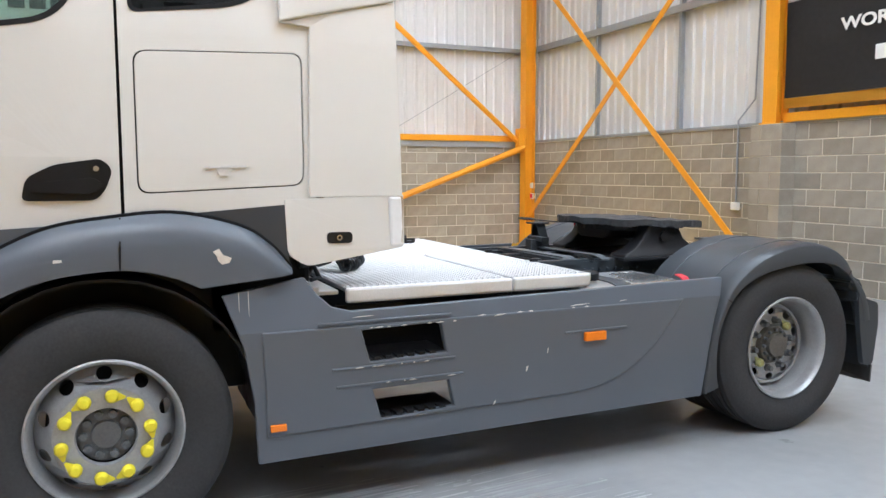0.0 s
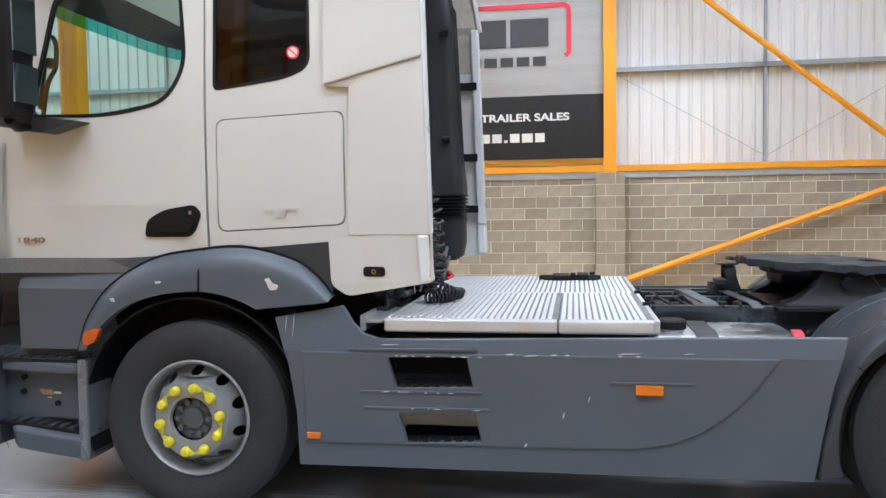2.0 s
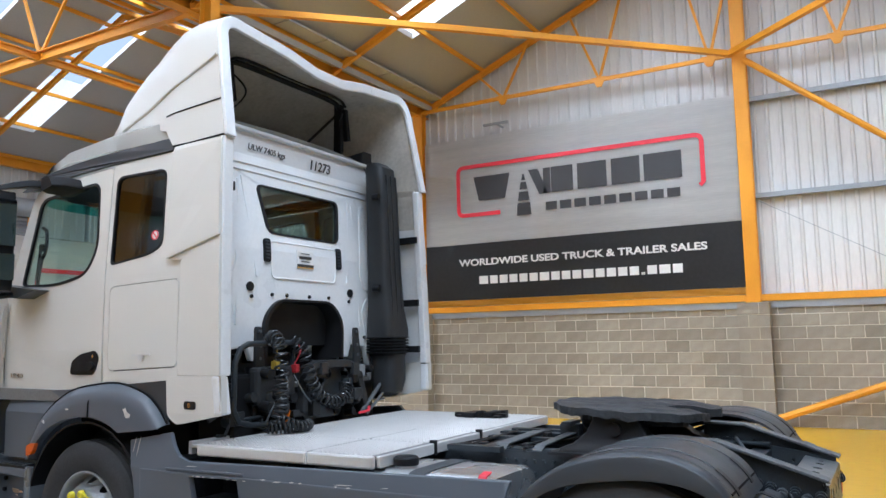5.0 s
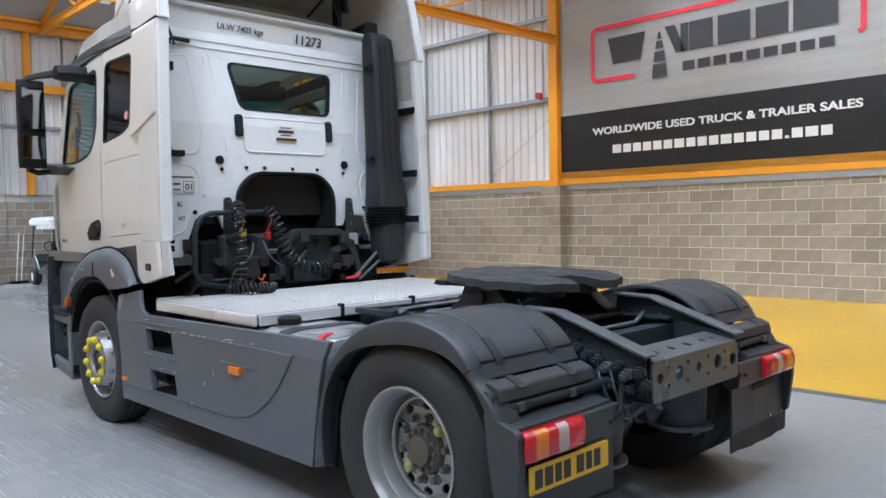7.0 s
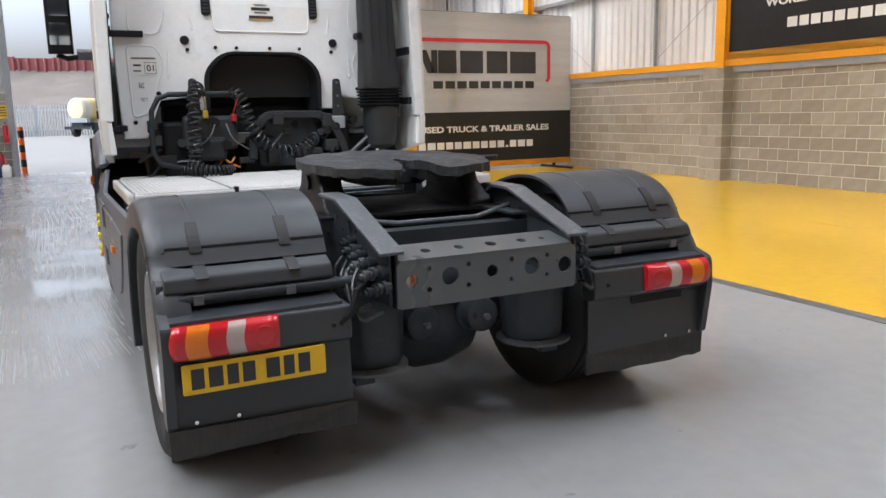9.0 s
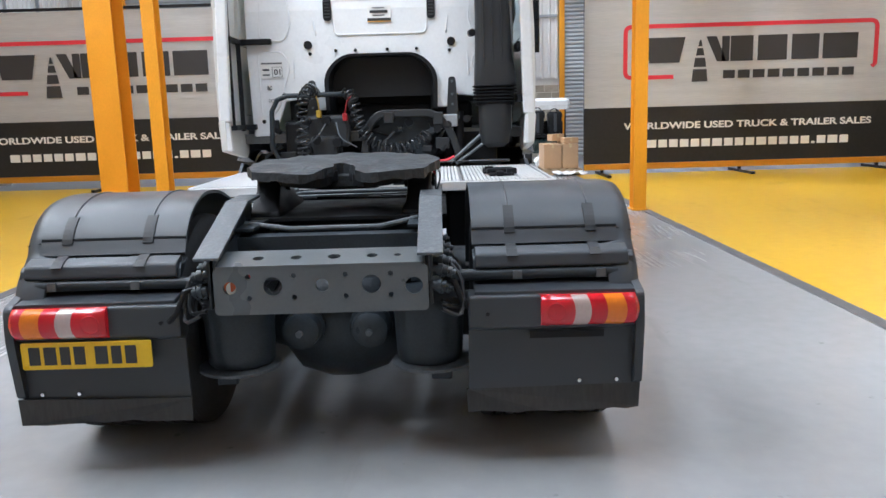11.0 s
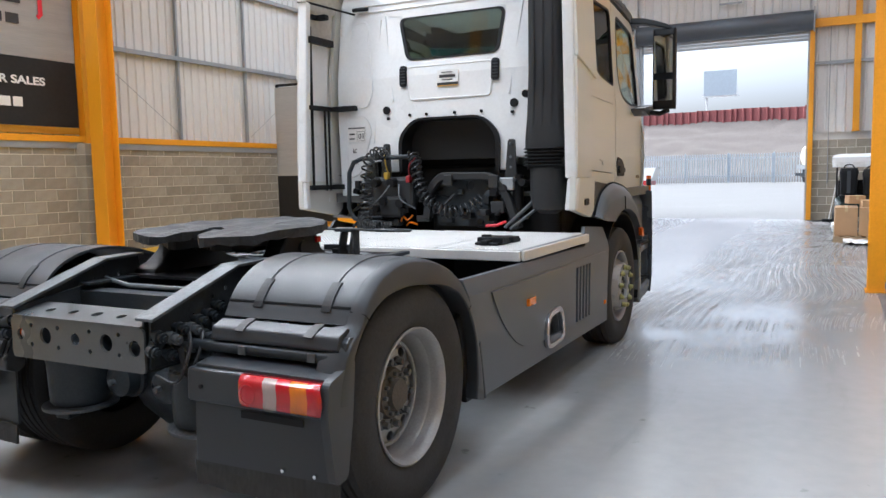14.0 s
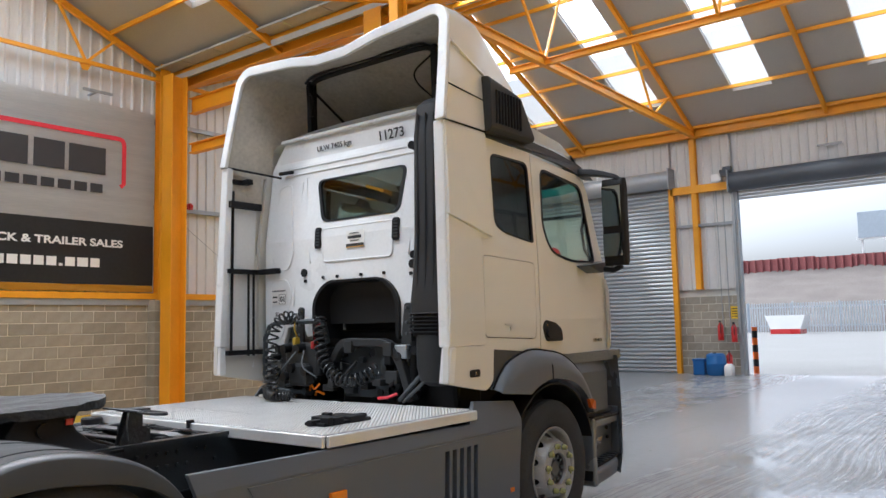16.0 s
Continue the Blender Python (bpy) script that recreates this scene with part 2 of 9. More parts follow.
def box(bm, x0, x1, y0, y1, z0, z1):
    v = [bm.verts.new(p) for p in ((x0, y0, z0), (x1, y0, z0), (x1, y1, z0), (x0, y1, z0), (x0, y0, z1), (x1, y0, z1), (x1, y1, z1), (x0, y1, z1))]
    for f in ((3, 2, 1, 0), (4, 5, 6, 7), (0, 1, 5, 4), (1, 2, 6, 5), (2, 3, 7, 6), (3, 0, 4, 7)):
        bm.faces.new([v[i] for i in f])
    return bm


def boxes(*rows):
    bm = bmesh.new()
    for r in rows:
        box(bm, *r)
    return bm


def beam(bm, a, b, w, h, up=(0, 0, 1)):
    """A bar of section w across and h along up, from a to b."""
    a, b = Vector(a), Vector(b)
    d = (b - a).normalized()
    u = Vector(up)
    s = d.cross(u)
    if s.length < 1e-4:
        s = d.cross(Vector((0, 1, 0)))
    s.normalize()
    u = s.cross(d).normalized()
    rings = [[bm.verts.new(p + s * (i * w / 2) + u * (j * h / 2)) for i, j in ((-1, -1), (1, -1), (1, 1), (-1, 1))] for p in (a, b)]
    for k in range(4):
        bm.faces.new((rings[0][k], rings[0][(k + 1) % 4], rings[1][(k + 1) % 4], rings[1][k]))
    bm.faces.new(rings[0][::-1])
    bm.faces.new(rings[1])
    return bm


def i_beam(bm, a, b, w, h, t=0.018, up=(0, 0, 1)):
    """A rolled section: two flanges and a web."""
    a, b, u = Vector(a), Vector(b), Vector(up)
    d = (b - a).normalized()
    u = (u - d * u.dot(d)).normalized()
    for k in (-1, 1):
        beam(bm, a + u * k * (h / 2 - t / 2), b + u * k * (h / 2 - t / 2), w, t, u)
    beam(bm, a, b, t, h - 2 * t, u)
    return bm


def rod(bm, path, r, seg=8, closed_ends=True):
    """A round tube along a list of points."""
    pts = [Vector(p) for p in path]
    n = len(pts)
    tang = [(pts[min(i + 1, n - 1)] - pts[max(i - 1, 0)]).normalized() for i in range(n)]
    ref = tang[0].orthogonal().normalized()
    rings = []
    for p, t in zip(pts, tang):
        ref = (ref - t * ref.dot(t)).normalized()
        side = t.cross(ref)
        rad = r
        rings.append([bm.verts.new(p + (ref * math.cos(2 * math.pi * k / seg) + side * math.sin(2 * math.pi * k / seg)) * rad) for k in range(seg)])
    for a, b in zip(rings, rings[1:]):
        for k in range(seg):
            bm.faces.new((a[k], a[(k + 1) % seg], b[(k + 1) % seg], b[k]))
    if closed_ends:
        bm.faces.new(rings[0][::-1])
        bm.faces.new(rings[-1])
    return bm


def lathe(bm, profile, centre, axis='y', seg=32, a0=0.0, a1=360.0):
    """Turns (offset along axis, radius) pairs about an axis through centre."""
    full = abs(a1 - a0) >= 359.9
    cnt = seg if full else seg + 1
    c = Vector(centre)
    rings = []
    for k in range(cnt):
        t = radians(a0 + (a1 - a0) * k / seg)
        row = []
        for o, r in profile:
            ca, sa = r * math.cos(t), r * math.sin(t)
            p = {'y': (ca, o, sa), 'x': (o, ca, sa), 'z': (ca, sa, o)}[axis]
            row.append(bm.verts.new(c + Vector(p)))
        rings.append(row)
    for k in range(cnt if full else cnt - 1):
        a, b = rings[k], rings[(k + 1) % cnt]
        for i in range(len(profile) - 1):
            if profile[i][1] < 1e-6 and profile[i + 1][1] < 1e-6:
                continue
            bm.faces.new((a[i], b[i], b[i + 1], a[i + 1]))
    bmesh.ops.remove_doubles(bm, verts=bm.verts, dist=1e-5)
    return bm


def rounded(pts, r, seg=4):
    """The polygon with its corners rounded; r is one radius or one for each corner."""
    out, n = [], len(pts)
    rs = [r] * n if not isinstance(r, (list, tuple)) else r
    for i in range(n):
        p, a, b = Vector(pts[i]), Vector(pts[i - 1]), Vector(pts[(i + 1) % n])
        if rs[i] <= 0:
            out.append(tuple(p))
            continue
        da, db = (a - p), (b - p)
        cut = min(rs[i], da.length * 0.45, db.length * 0.45)
        s, e = p + da.normalized() * cut, p + db.normalized() * cut
        for k in range(seg + 1):
            t = k / seg
            out.append(tuple(s.lerp(p, t).lerp(p.lerp(e, t), t)))
    return out


def plate(bm, outer, holes, place, depth, cuts_u=(), cuts_v=()):
    """A sheet with holes. outer and holes are (u, v) outlines; place(u, v, w) sets a point, w from 0 at the face to depth at the back."""
    from mathutils.geometry import tessellate_polygon
    loops = [[Vector((p[0], p[1], 0)) for p in o] for o in (outer, *holes)]
    flat = [p for o in loops for p in o]
    tmp = bmesh.new()
    vs = [tmp.verts.new(p) for p in flat]
    for tri in tessellate_polygon(loops):
        try:
            tmp.faces.new([vs[i] for i in tri])
        except ValueError:
            pass
    for axis, cuts in ((0, cuts_u), (1, cuts_v)):
        for c in cuts:
            co, no = Vector((0, 0, 0)), Vector((0, 0, 0))
            co[axis], no[axis] = c, 1
            bmesh.ops.bisect_plane(tmp, geom=tmp.verts[:] + tmp.edges[:] + tmp.faces[:], dist=1e-5, plane_co=co, plane_no=no)
    bmesh.ops.dissolve_limit(tmp, angle_limit=radians(1), verts=tmp.verts, edges=tmp.edges) if not (cuts_u or cuts_v) else None
    bmesh.ops.recalc_face_normals(tmp, faces=tmp.faces)
    front = {v: bm.verts.new(place(v.co.x, v.co.y, 0.0)) for v in tmp.verts if v.link_faces}
    back = {v: bm.verts.new(place(v.co.x, v.co.y, depth)) for v in tmp.verts if v.link_faces}
    for f in tmp.faces:
        bm.faces.new([front[v] for v in f.verts])
        bm.faces.new([back[v] for v in reversed(f.verts)])
    for e in tmp.edges:
        if len(e.link_faces) == 1:
            a, b = e.verts
            bm.faces.new((front[a], front[b], back[b], back[a]))
    tmp.free()
    return bm


def loft(bm, rings, cap=True):
    """Skins closed rings of the same count."""
    vs = [[bm.verts.new(p) for p in r] for r in rings]
    n = len(vs[0])
    for a, b in zip(vs, vs[1:]):
        for k in range(n):
            bm.faces.new((a[k], a[(k + 1) % n], b[(k + 1) % n], b[k]))
    if cap:
        bm.faces.new(vs[0][::-1])
        bm.faces.new(vs[-1])
    return bm


def thicken(bm, depth):
    """Gives an open skin a second face, straight behind the first."""
    bm.normal_update()
    faces = bm.faces[:]
    rims = [e.verts[:] for e in bm.edges if len(e.link_faces) == 1]
    back = {v: bm.verts.new(v.co - v.normal * depth) for v in bm.verts[:]}
    for f in faces:
        bm.faces.new([back[v] for v in reversed(f.verts)])
    for a, b in rims:
        bm.faces.new((a, b, back[b], back[a]))


def circle(cx, cy, r, n=16):
    return [(cx + r * math.cos(2 * math.pi * k / n), cy + r * math.sin(2 * math.pi * k / n)) for k in range(n)]


def lettering(name, text, width, height, mat, parent, m, label="", bold=0.012):
    """Printed words in the built-in font, scaled to a width and a height, standing on the origin of m and facing its -y."""
    cu = bpy.data.curves.new(name, 'FONT')
    cu.body, cu.extrude, cu.offset = text, 0.0015, bold
    tmp = bpy.data.objects.new(name, cu)
    scene.collection.objects.link(tmp)
    bpy.context.view_layer.update()
    me = bpy.data.meshes.new_from_object(tmp.evaluated_get(bpy.context.evaluated_depsgraph_get()))
    bpy.data.objects.remove(tmp)
    xs = [v.co.x for v in me.vertices]
    ys = [v.co.y for v in me.vertices]
    kx, ky = width / (max(xs) - min(xs)), height / (max(ys) - min(ys))
    x0, y0 = min(xs), min(ys)
    for v in me.vertices:
        v.co = ((v.co.x - x0) * kx, -v.co.z, (v.co.y - y0) * ky)
    me.materials.clear()
    me.materials.append(mat)
    ob = new(name, me)
    ob.parent = parent
    ob.matrix_basis = m
    if label:
        ob["label"] = label
    return ob


# ---- the hall ----
WALL_N, WALL_S, DADO = 10.45, -10.45, 2.2
BAYS = (-11.5, VALLEY, 2.65)


def floors():
    setting("floor", boxes((WEST - 0.3, EAST + 0.2, -10.8, 10.8, -0.3, 0.0)), M_FLOOR,
            "glossy grey sealed concrete floor with tyre scuffs and dull trails", "floor")
    for y0, y1 in ((3.42, 10.6), (-10.6, -3.42)):
        setting("floor_bay", boxes((-9.9, EAST, y0, y1, 0.0, 0.004)), M_YELLOW, "worn glossy yellow painted floor bay beside the grey lane", "floor")
    for y0, y1 in ((3.3, 3.42), (-3.42, -3.3)):
        setting("floor_edging", boxes((-9.9, EAST, y0, y1, 0.0, 0.005)), M_EDGE, "dark grey painted strip along the yellow floor", "floor marking")


def corrugated(bm, a, b, z0, z1, out, pitch=0.23, depth=0.035, top=None):
    """Ribbed sheet from a to b (plan points); out is the plan way in which the ribs stand. top(s) gives its height."""
    a, b, out = Vector(a), Vector(b), Vector(out)
    d = (b - a)
    n = max(1, int(d.length / pitch))
    prev = None
    for i in range(n):
        for s, o in ((0.0, 0), (0.34, 0), (0.44, 1), (0.6, 1), (0.7, 0)):
            t = (i + s) / n
            p = a + d * t + out * (o * depth)
            zt = top(p.x, p.y) if top else z1
            cur = (bm.verts.new((p.x, p.y, z0)), bm.verts.new((p.x, p.y, zt)))
            if prev:
                bm.faces.new((prev[0], cur[0], cur[1], prev[1]))
            prev = cur
    return bm


def gable_top(x, y):
    if x < VALLEY:
        return min(roof_z(x, WEST, 1), roof_z(x, VALLEY, -1)) + 0.05
    return min(roof_z(x, VALLEY, 1), roof_z(x, EAST, -1)) + 0.05


def claddings():
    for name, a, b, out, top in (
            ("wall_cladding_north", (WEST, 10.75), (EAST, 10.75), (0, -1), gable_top),
            ("wall_cladding_south", (EAST, -10.75), (WEST, -10.75), (0, 1), gable_top),
            ("wall_cladding_east", (EAST + 0.15, 10.8), (EAST + 0.15, -10.8), (-1, 0), None)):
        bm = corrugated(bmesh.new(), a, b, 2.15, EAVE + 0.1, out, top=top)
        setting(name, bm, M_CLAD, "white ribbed steel wall cladding above the blockwork", "wall")
    # west wall, round the two shutter doors
    bm = bmesh.new()
    for y0, y1, z0 in ((-10.8, -9.1, 2.4), (-9.1, -4.35, 5.6), (-4.35, -2.55, 2.4), (-2.55, 2.1, 5.3), (2.1, 4.2, 2.4), (4.2, 8.9, 5.6), (8.9, 10.8, 2.4)):
        corrugated(bm, (WEST - 0.1, y0), (WEST - 0.1, y1), z0, EAVE + 0.1, (1, 0))
    setting("wall_cladding_west", bm, M_CLAD, "white ribbed steel wall cladding round the shutter doors", "wall")
    # outer skins that keep the daylight out
    bm = boxes((WEST - 0.4, EAST + 0.5, 10.8, 10.9, 0, 10), (WEST - 0.4, EAST + 0.5, -10.9, -10.8, 0, 10), (EAST + 0.2, EAST + 0.3, -10.8, 10.8, 0, 10))
    for y0, y1, z0 in ((-10.8, -2.55, 0), (-2.55, 2.1, 5.25), (2.1, 10.8, 0)):
        box(bm, WEST - 0.3, WEST - 0.2, y0, y1, z0, 10)
    setting("wall_outer", bm, M_CLAD, "outer steel skin of the hall", "wall")


def blockwork(name, length, m, near, label):
    """A wall of concrete blocks, 10 courses; local x along it, the face at y = 0 towards -y."""
    wall = tagged(part(name, boxes((0, length, 0.006, 0.24, 0, DADO)), M_MORTAR), label, "wall", "", "structure")
    wall.matrix_world = m
    bl, ch = 0.45, DADO / 10
    me = {}
    rest = bmesh.new()
    count = 0
    rng = random.Random(len(name) * 7)
    for row in range(10):
        x = -bl / 2 * (row % 2)
        while x < length:
            x0, x1 = max(0.0, x), min(length, x + bl)
            w = round(x1 - x0 - 0.015, 3)
            if w > 0.03:
                if near[0] <= x0 <= near[1] and count < 300:
                    if w not in me:
                        bm = boxes((0, w, 0, 0.05, 0, ch - 0.015))
                        bmesh.ops.bevel(bm, geom=[e for e in bm.edges if all(v.co.y < 0.01 for v in e.verts)], offset=0.004, segments=1, affect='EDGES')
                        me[w] = bpy.data.meshes.new("block")
                        bm.to_mesh(me[w])
                        bm.free()
                        me[w].materials.append(M_BLOCK)
                    ob = new("block", me[w])
                    ob.parent = wall
                    ob.location = (x0 + 0.0075, rng.uniform(-0.0015, 0.0015), row * ch + 0.0075)
                    count += 1
                else:
                    y = rng.uniform(-0.0015, 0.0015)
                    box(rest, x0 + 0.0075, x1 - 0.0075, y, 0.05, row * ch + 0.0075, (row + 1) * ch - 0.0075)
            x += bl
    if rest.verts:
        tagged(part("blocks", rest, M_BLOCK, wall), kind="stuff")
    else:
        rest.free()
    return wall


def pilaster(x, y, out):
    """A blockwork pier under a column, standing out of the wall along plan way out."""
    wx, wy = (0.27, 0.16) if abs(out[1]) else (0.16, 0.27)
    cx, cy = x + out[0] * 0.1, y + out[1] * 0.1
    bm = boxes((cx - wx + 0.006, cx + wx - 0.006, cy - wy + 0.006, cy + wy - 0.006, 0, DADO))
    pier = setting("pilaster", bm, M_MORTAR, "blockwork pier under a steel column", "pier")
    ch = DADO / 10
    for row in range(10):
        cutx = cx + (0.09 if row % 2 else -0.09)
        cuty = cy + (0.09 if row % 2 else -0.09)
        for k in (0, 1):
            if abs(out[1]):
                r = (cx - wx if k == 0 else cutx + 0.005, cutx - 0.005 if k == 0 else cx + wx, cy - wy, cy + wy)
            else:
                r = (cx - wx, cx + wx, cy - wy if k == 0 else cuty + 0.005, cuty - 0.005 if k == 0 else cy + wy)
            part("block", boxes((*r, row * ch + 0.005, (row + 1) * ch - 0.005)), M_BLOCK, pier)


def blockworks():
    lab = "weathered grey-brown concrete block wall with pale mortar joints"
    blockwork("wall_north", EAST - WEST, pose(WEST, WALL_N, 0), (10.5, 24.0), lab)
    blockwork("wall_south", EAST - WEST, pose(EAST, WALL_S, 0, 0, 0, 180), (9.0, 22.5), lab)
    blockwork("wall_east", 20.9, pose(EAST - 0.1, WALL_N, 0, 0, 0, -90), (0, 13.6), lab)
    for k, (y0, y1) in enumerate(((-10.45, -9.1), (-4.35, -2.55), (2.1, 4.2), (8.9, 10.45))):
        blockwork("wall_west_%d" % (k + 1), y1 - y0, pose(WEST, y0, 0, 0, 0, 90), (0, 4), lab)
    for x in BAYS:
        pilaster(x, WALL_N, (0, -1))
        pilaster(-3.97 if x == VALLEY else x, WALL_S, (0, 1))
    pilaster(EAST - 0.1, 3.5, (-1, 0))
    pilaster(EAST - 0.1, -3.5, (-1, 0))


def column(name, x, y, w, h, top, base, label, along='x'):
    bm = i_beam(bmesh.new(), (x, y, base), (x, y, top), w, h, 0.02, (1, 0, 0) if along == 'x' else (0, 1, 0))
    ob = setting(name, bm, M_ORANGE, label, "column", bevel=0.004)
    part("base_plate", boxes((x - h / 2 - 0.03, x + h / 2 + 0.03, y - w / 2 - 0.02, y + w / 2 + 0.02, base, base + 0.02)), M_ORANGE, ob)
    return ob


def steelwork():
    lab = "orange painted rolled steel column"
    for x in BAYS:
        for y, s in ((WALL_N - 0.03, 1), (WALL_S + 0.03, -1)):
            x = -3.97 if s < 0 and x == VALLEY else x
            column("column", x, y, 0.24, 0.2, gable_top(x, y) - 0.05, DADO, lab, 'y')
    column("column", -3.93, -9.9, 0.36, 0.36, 6.9, 0, "heavy orange painted steel column standing on the floor", 'x')
    column("column", -3.73, 3.28, 0.18, 0.24, 6.9, 0, lab + " at the edge of the yellow floor", 'x')
    column("column", -3.73, -3.5, 0.18, 0.24, 6.9, 0, lab + " at the edge of the yellow floor", 'x')
    column("column", -4.3, -4.38, 0.40, 0.46, 6.9, 0, "heavy orange painted steel column standing on the floor", 'x')
    column("column", EAST - 0.25, WALL_N - 0.2, 0.24, 0.24, EAVE, 0, lab + " in the corner of the hall", 'x')
    column("column", EAST - 0.2, 3.5, 0.24, 0.24, EAVE, DADO, lab, 'x')
    column("column", EAST - 0.2, -3.5, 0.24, 0.24, EAVE, DADO, lab, 'x')
    column("column", WEST + 0.02, -3.66, 0.16, 0.2, EAVE, 2.4, lab + " on the end wall", 'x')
    column("column", WEST + 0.02, 3.2, 0.16, 0.2, EAVE, 2.4, lab + " on the end wall", 'x')
    for y0, y1, z0, z1 in ((-9.85, -4.2, 6.14, 6.48), (-9.85, -4.2, 5.29, 5.5), (3.6, 10.3, 5.31, 5.48)):
        setting("side_beam", i_beam(bmesh.new(), (-4.3, y0, (z0 + z1) / 2), (-4.3, y1, (z0 + z1) / 2), 0.16, z1 - z0), M_ORANGE, "orange steel beam between two columns", "beam", bevel=0.003)
    # wall-top rails above the blocks
    for name, r in (("rail_north", (WEST, EAST, WALL_N - 0.06, WALL_N + 0.25, DADO + 0.025, DADO + 0.15)),
                    ("rail_south", (WEST, EAST, WALL_S - 0.25, WALL_S + 0.06, DADO + 0.025, DADO + 0.15)),
                    ("rail_east", (EAST - 0.16, EAST + 0.1, -3.6, 3.4, DADO + 0.025, DADO + 0.15))):
        setting(name, boxes(r), M_ORANGE, "orange painted steel rail on top of the block wall", "rail", bevel=0.006)
    for name, r in (("sill_north", (WEST, EAST, WALL_N - 0.035, WALL_N + 0.24, DADO - 0.1, DADO + 0.025)), ("sill_south", (WEST, EAST, WALL_S - 0.24, WALL_S + 0.035, DADO - 0.1, DADO + 0.025)),
                    ("sill_east", (EAST - 0.12, EAST + 0.12, -10.4, 10.4, DADO, DADO + 0.05))):
        setting(name, boxes(r), M_GALV, "grey steel flashing on the block wall", "trim")
    # grey sheeting rails and posts
    for y in (WALL_N + 0.2, WALL_S - 0.2):
        for z in (4.15, 6.0):
            setting("sheeting_rail", boxes((WEST, EAST, y - 0.05, y + 0.05, z, z + 0.09)), M_GALV, "grey galvanised horizontal sheeting rail", "rail")
        for x in (-15.0, -13.3, -8.9, -6.65, -2.0, 0.3, 5.53):
            setting("sheeting_post", boxes((x - 0.025, x + 0.025, y - 0.05, y + 0.03, DADO + 0.1, 6.0)), M_GALV, "thin grey steel sheeting post", "post")
    for z in (4.15, 6.0):
        setting("sheeting_rail", boxes((EAST + 0.0, EAST + 0.1, -10.6, 10.6, z, z + 0.12)), M_GALV, "grey galvanised horizontal sheeting rail", "rail")
    for y in (8.1, 5.75, -5.75, -8.1):
        setting("sheeting_post", boxes((EAST + 0.02, EAST + 0.1, y - 0.03, y + 0.03, DADO, 7.0)), M_GALV, "thin grey steel sheeting post", "post")
    for y in (WEST,):
        for a, b in ((-4.3, -2.6), (2.15, 4.1)):
            setting("sheeting_rail", boxes((WEST - 0.08, WEST - 0.0, a, b, 4.22, 4.3)), M_GALV, "grey galvanised horizontal sheeting rail", "rail")
    # braces: tube pair in the north-east bay, cross of angles on the east wall
    bm = rod(bmesh.new(), [(8.35, WALL_N - 0.15, 2.12), (2.75, WALL_N - 0.15, 6.73)], 0.055)
    setting("brace", bm, M_ORANGE, "orange diagonal tube brace", "brace", smooth=True)
    bm = rod(bmesh.new(), [(8.35, WALL_N - 0.25, 2.1), (2.8, WALL_N - 0.25, 0.1)], 0.065)
    setting("brace", bm, M_ORANGE, "orange diagonal tube brace", "brace", smooth=True)
    bm = boxes((8.2, 8.42, WALL_N - 0.28, WALL_N - 0.1, 2.0, 2.5))
    setting("gusset", bm, M_ORANGE, "orange steel node plate in the corner", "plate", bevel=0.01)
    for a, b in (((8.42, 10.3, 0.48), (8.42, 3.6, 5.95)), ((8.36, 10.1, 5.92), (8.36, 3.55, 0.12))):
        setting("brace", beam(bmesh.new(), a, b, 0.02, 0.1), M_ORANGE, "orange diagonal flat brace", "brace")
    bm = bmesh.new()
    for y in (WALL_N + 0.18, WALL_S - 0.18):
        for x0, x1 in ((-4.3, -6.6), (2.8, 5.5), (8.3, 5.6), (-11.4, -9.0)):
            rod(bm, [(x0, y, 4.1), (x1, y, 2.5)], 0.006, 5)
    setting("tie_wires", bm, M_GALV, "thin steel tie rods across the cladding bays", "tie")


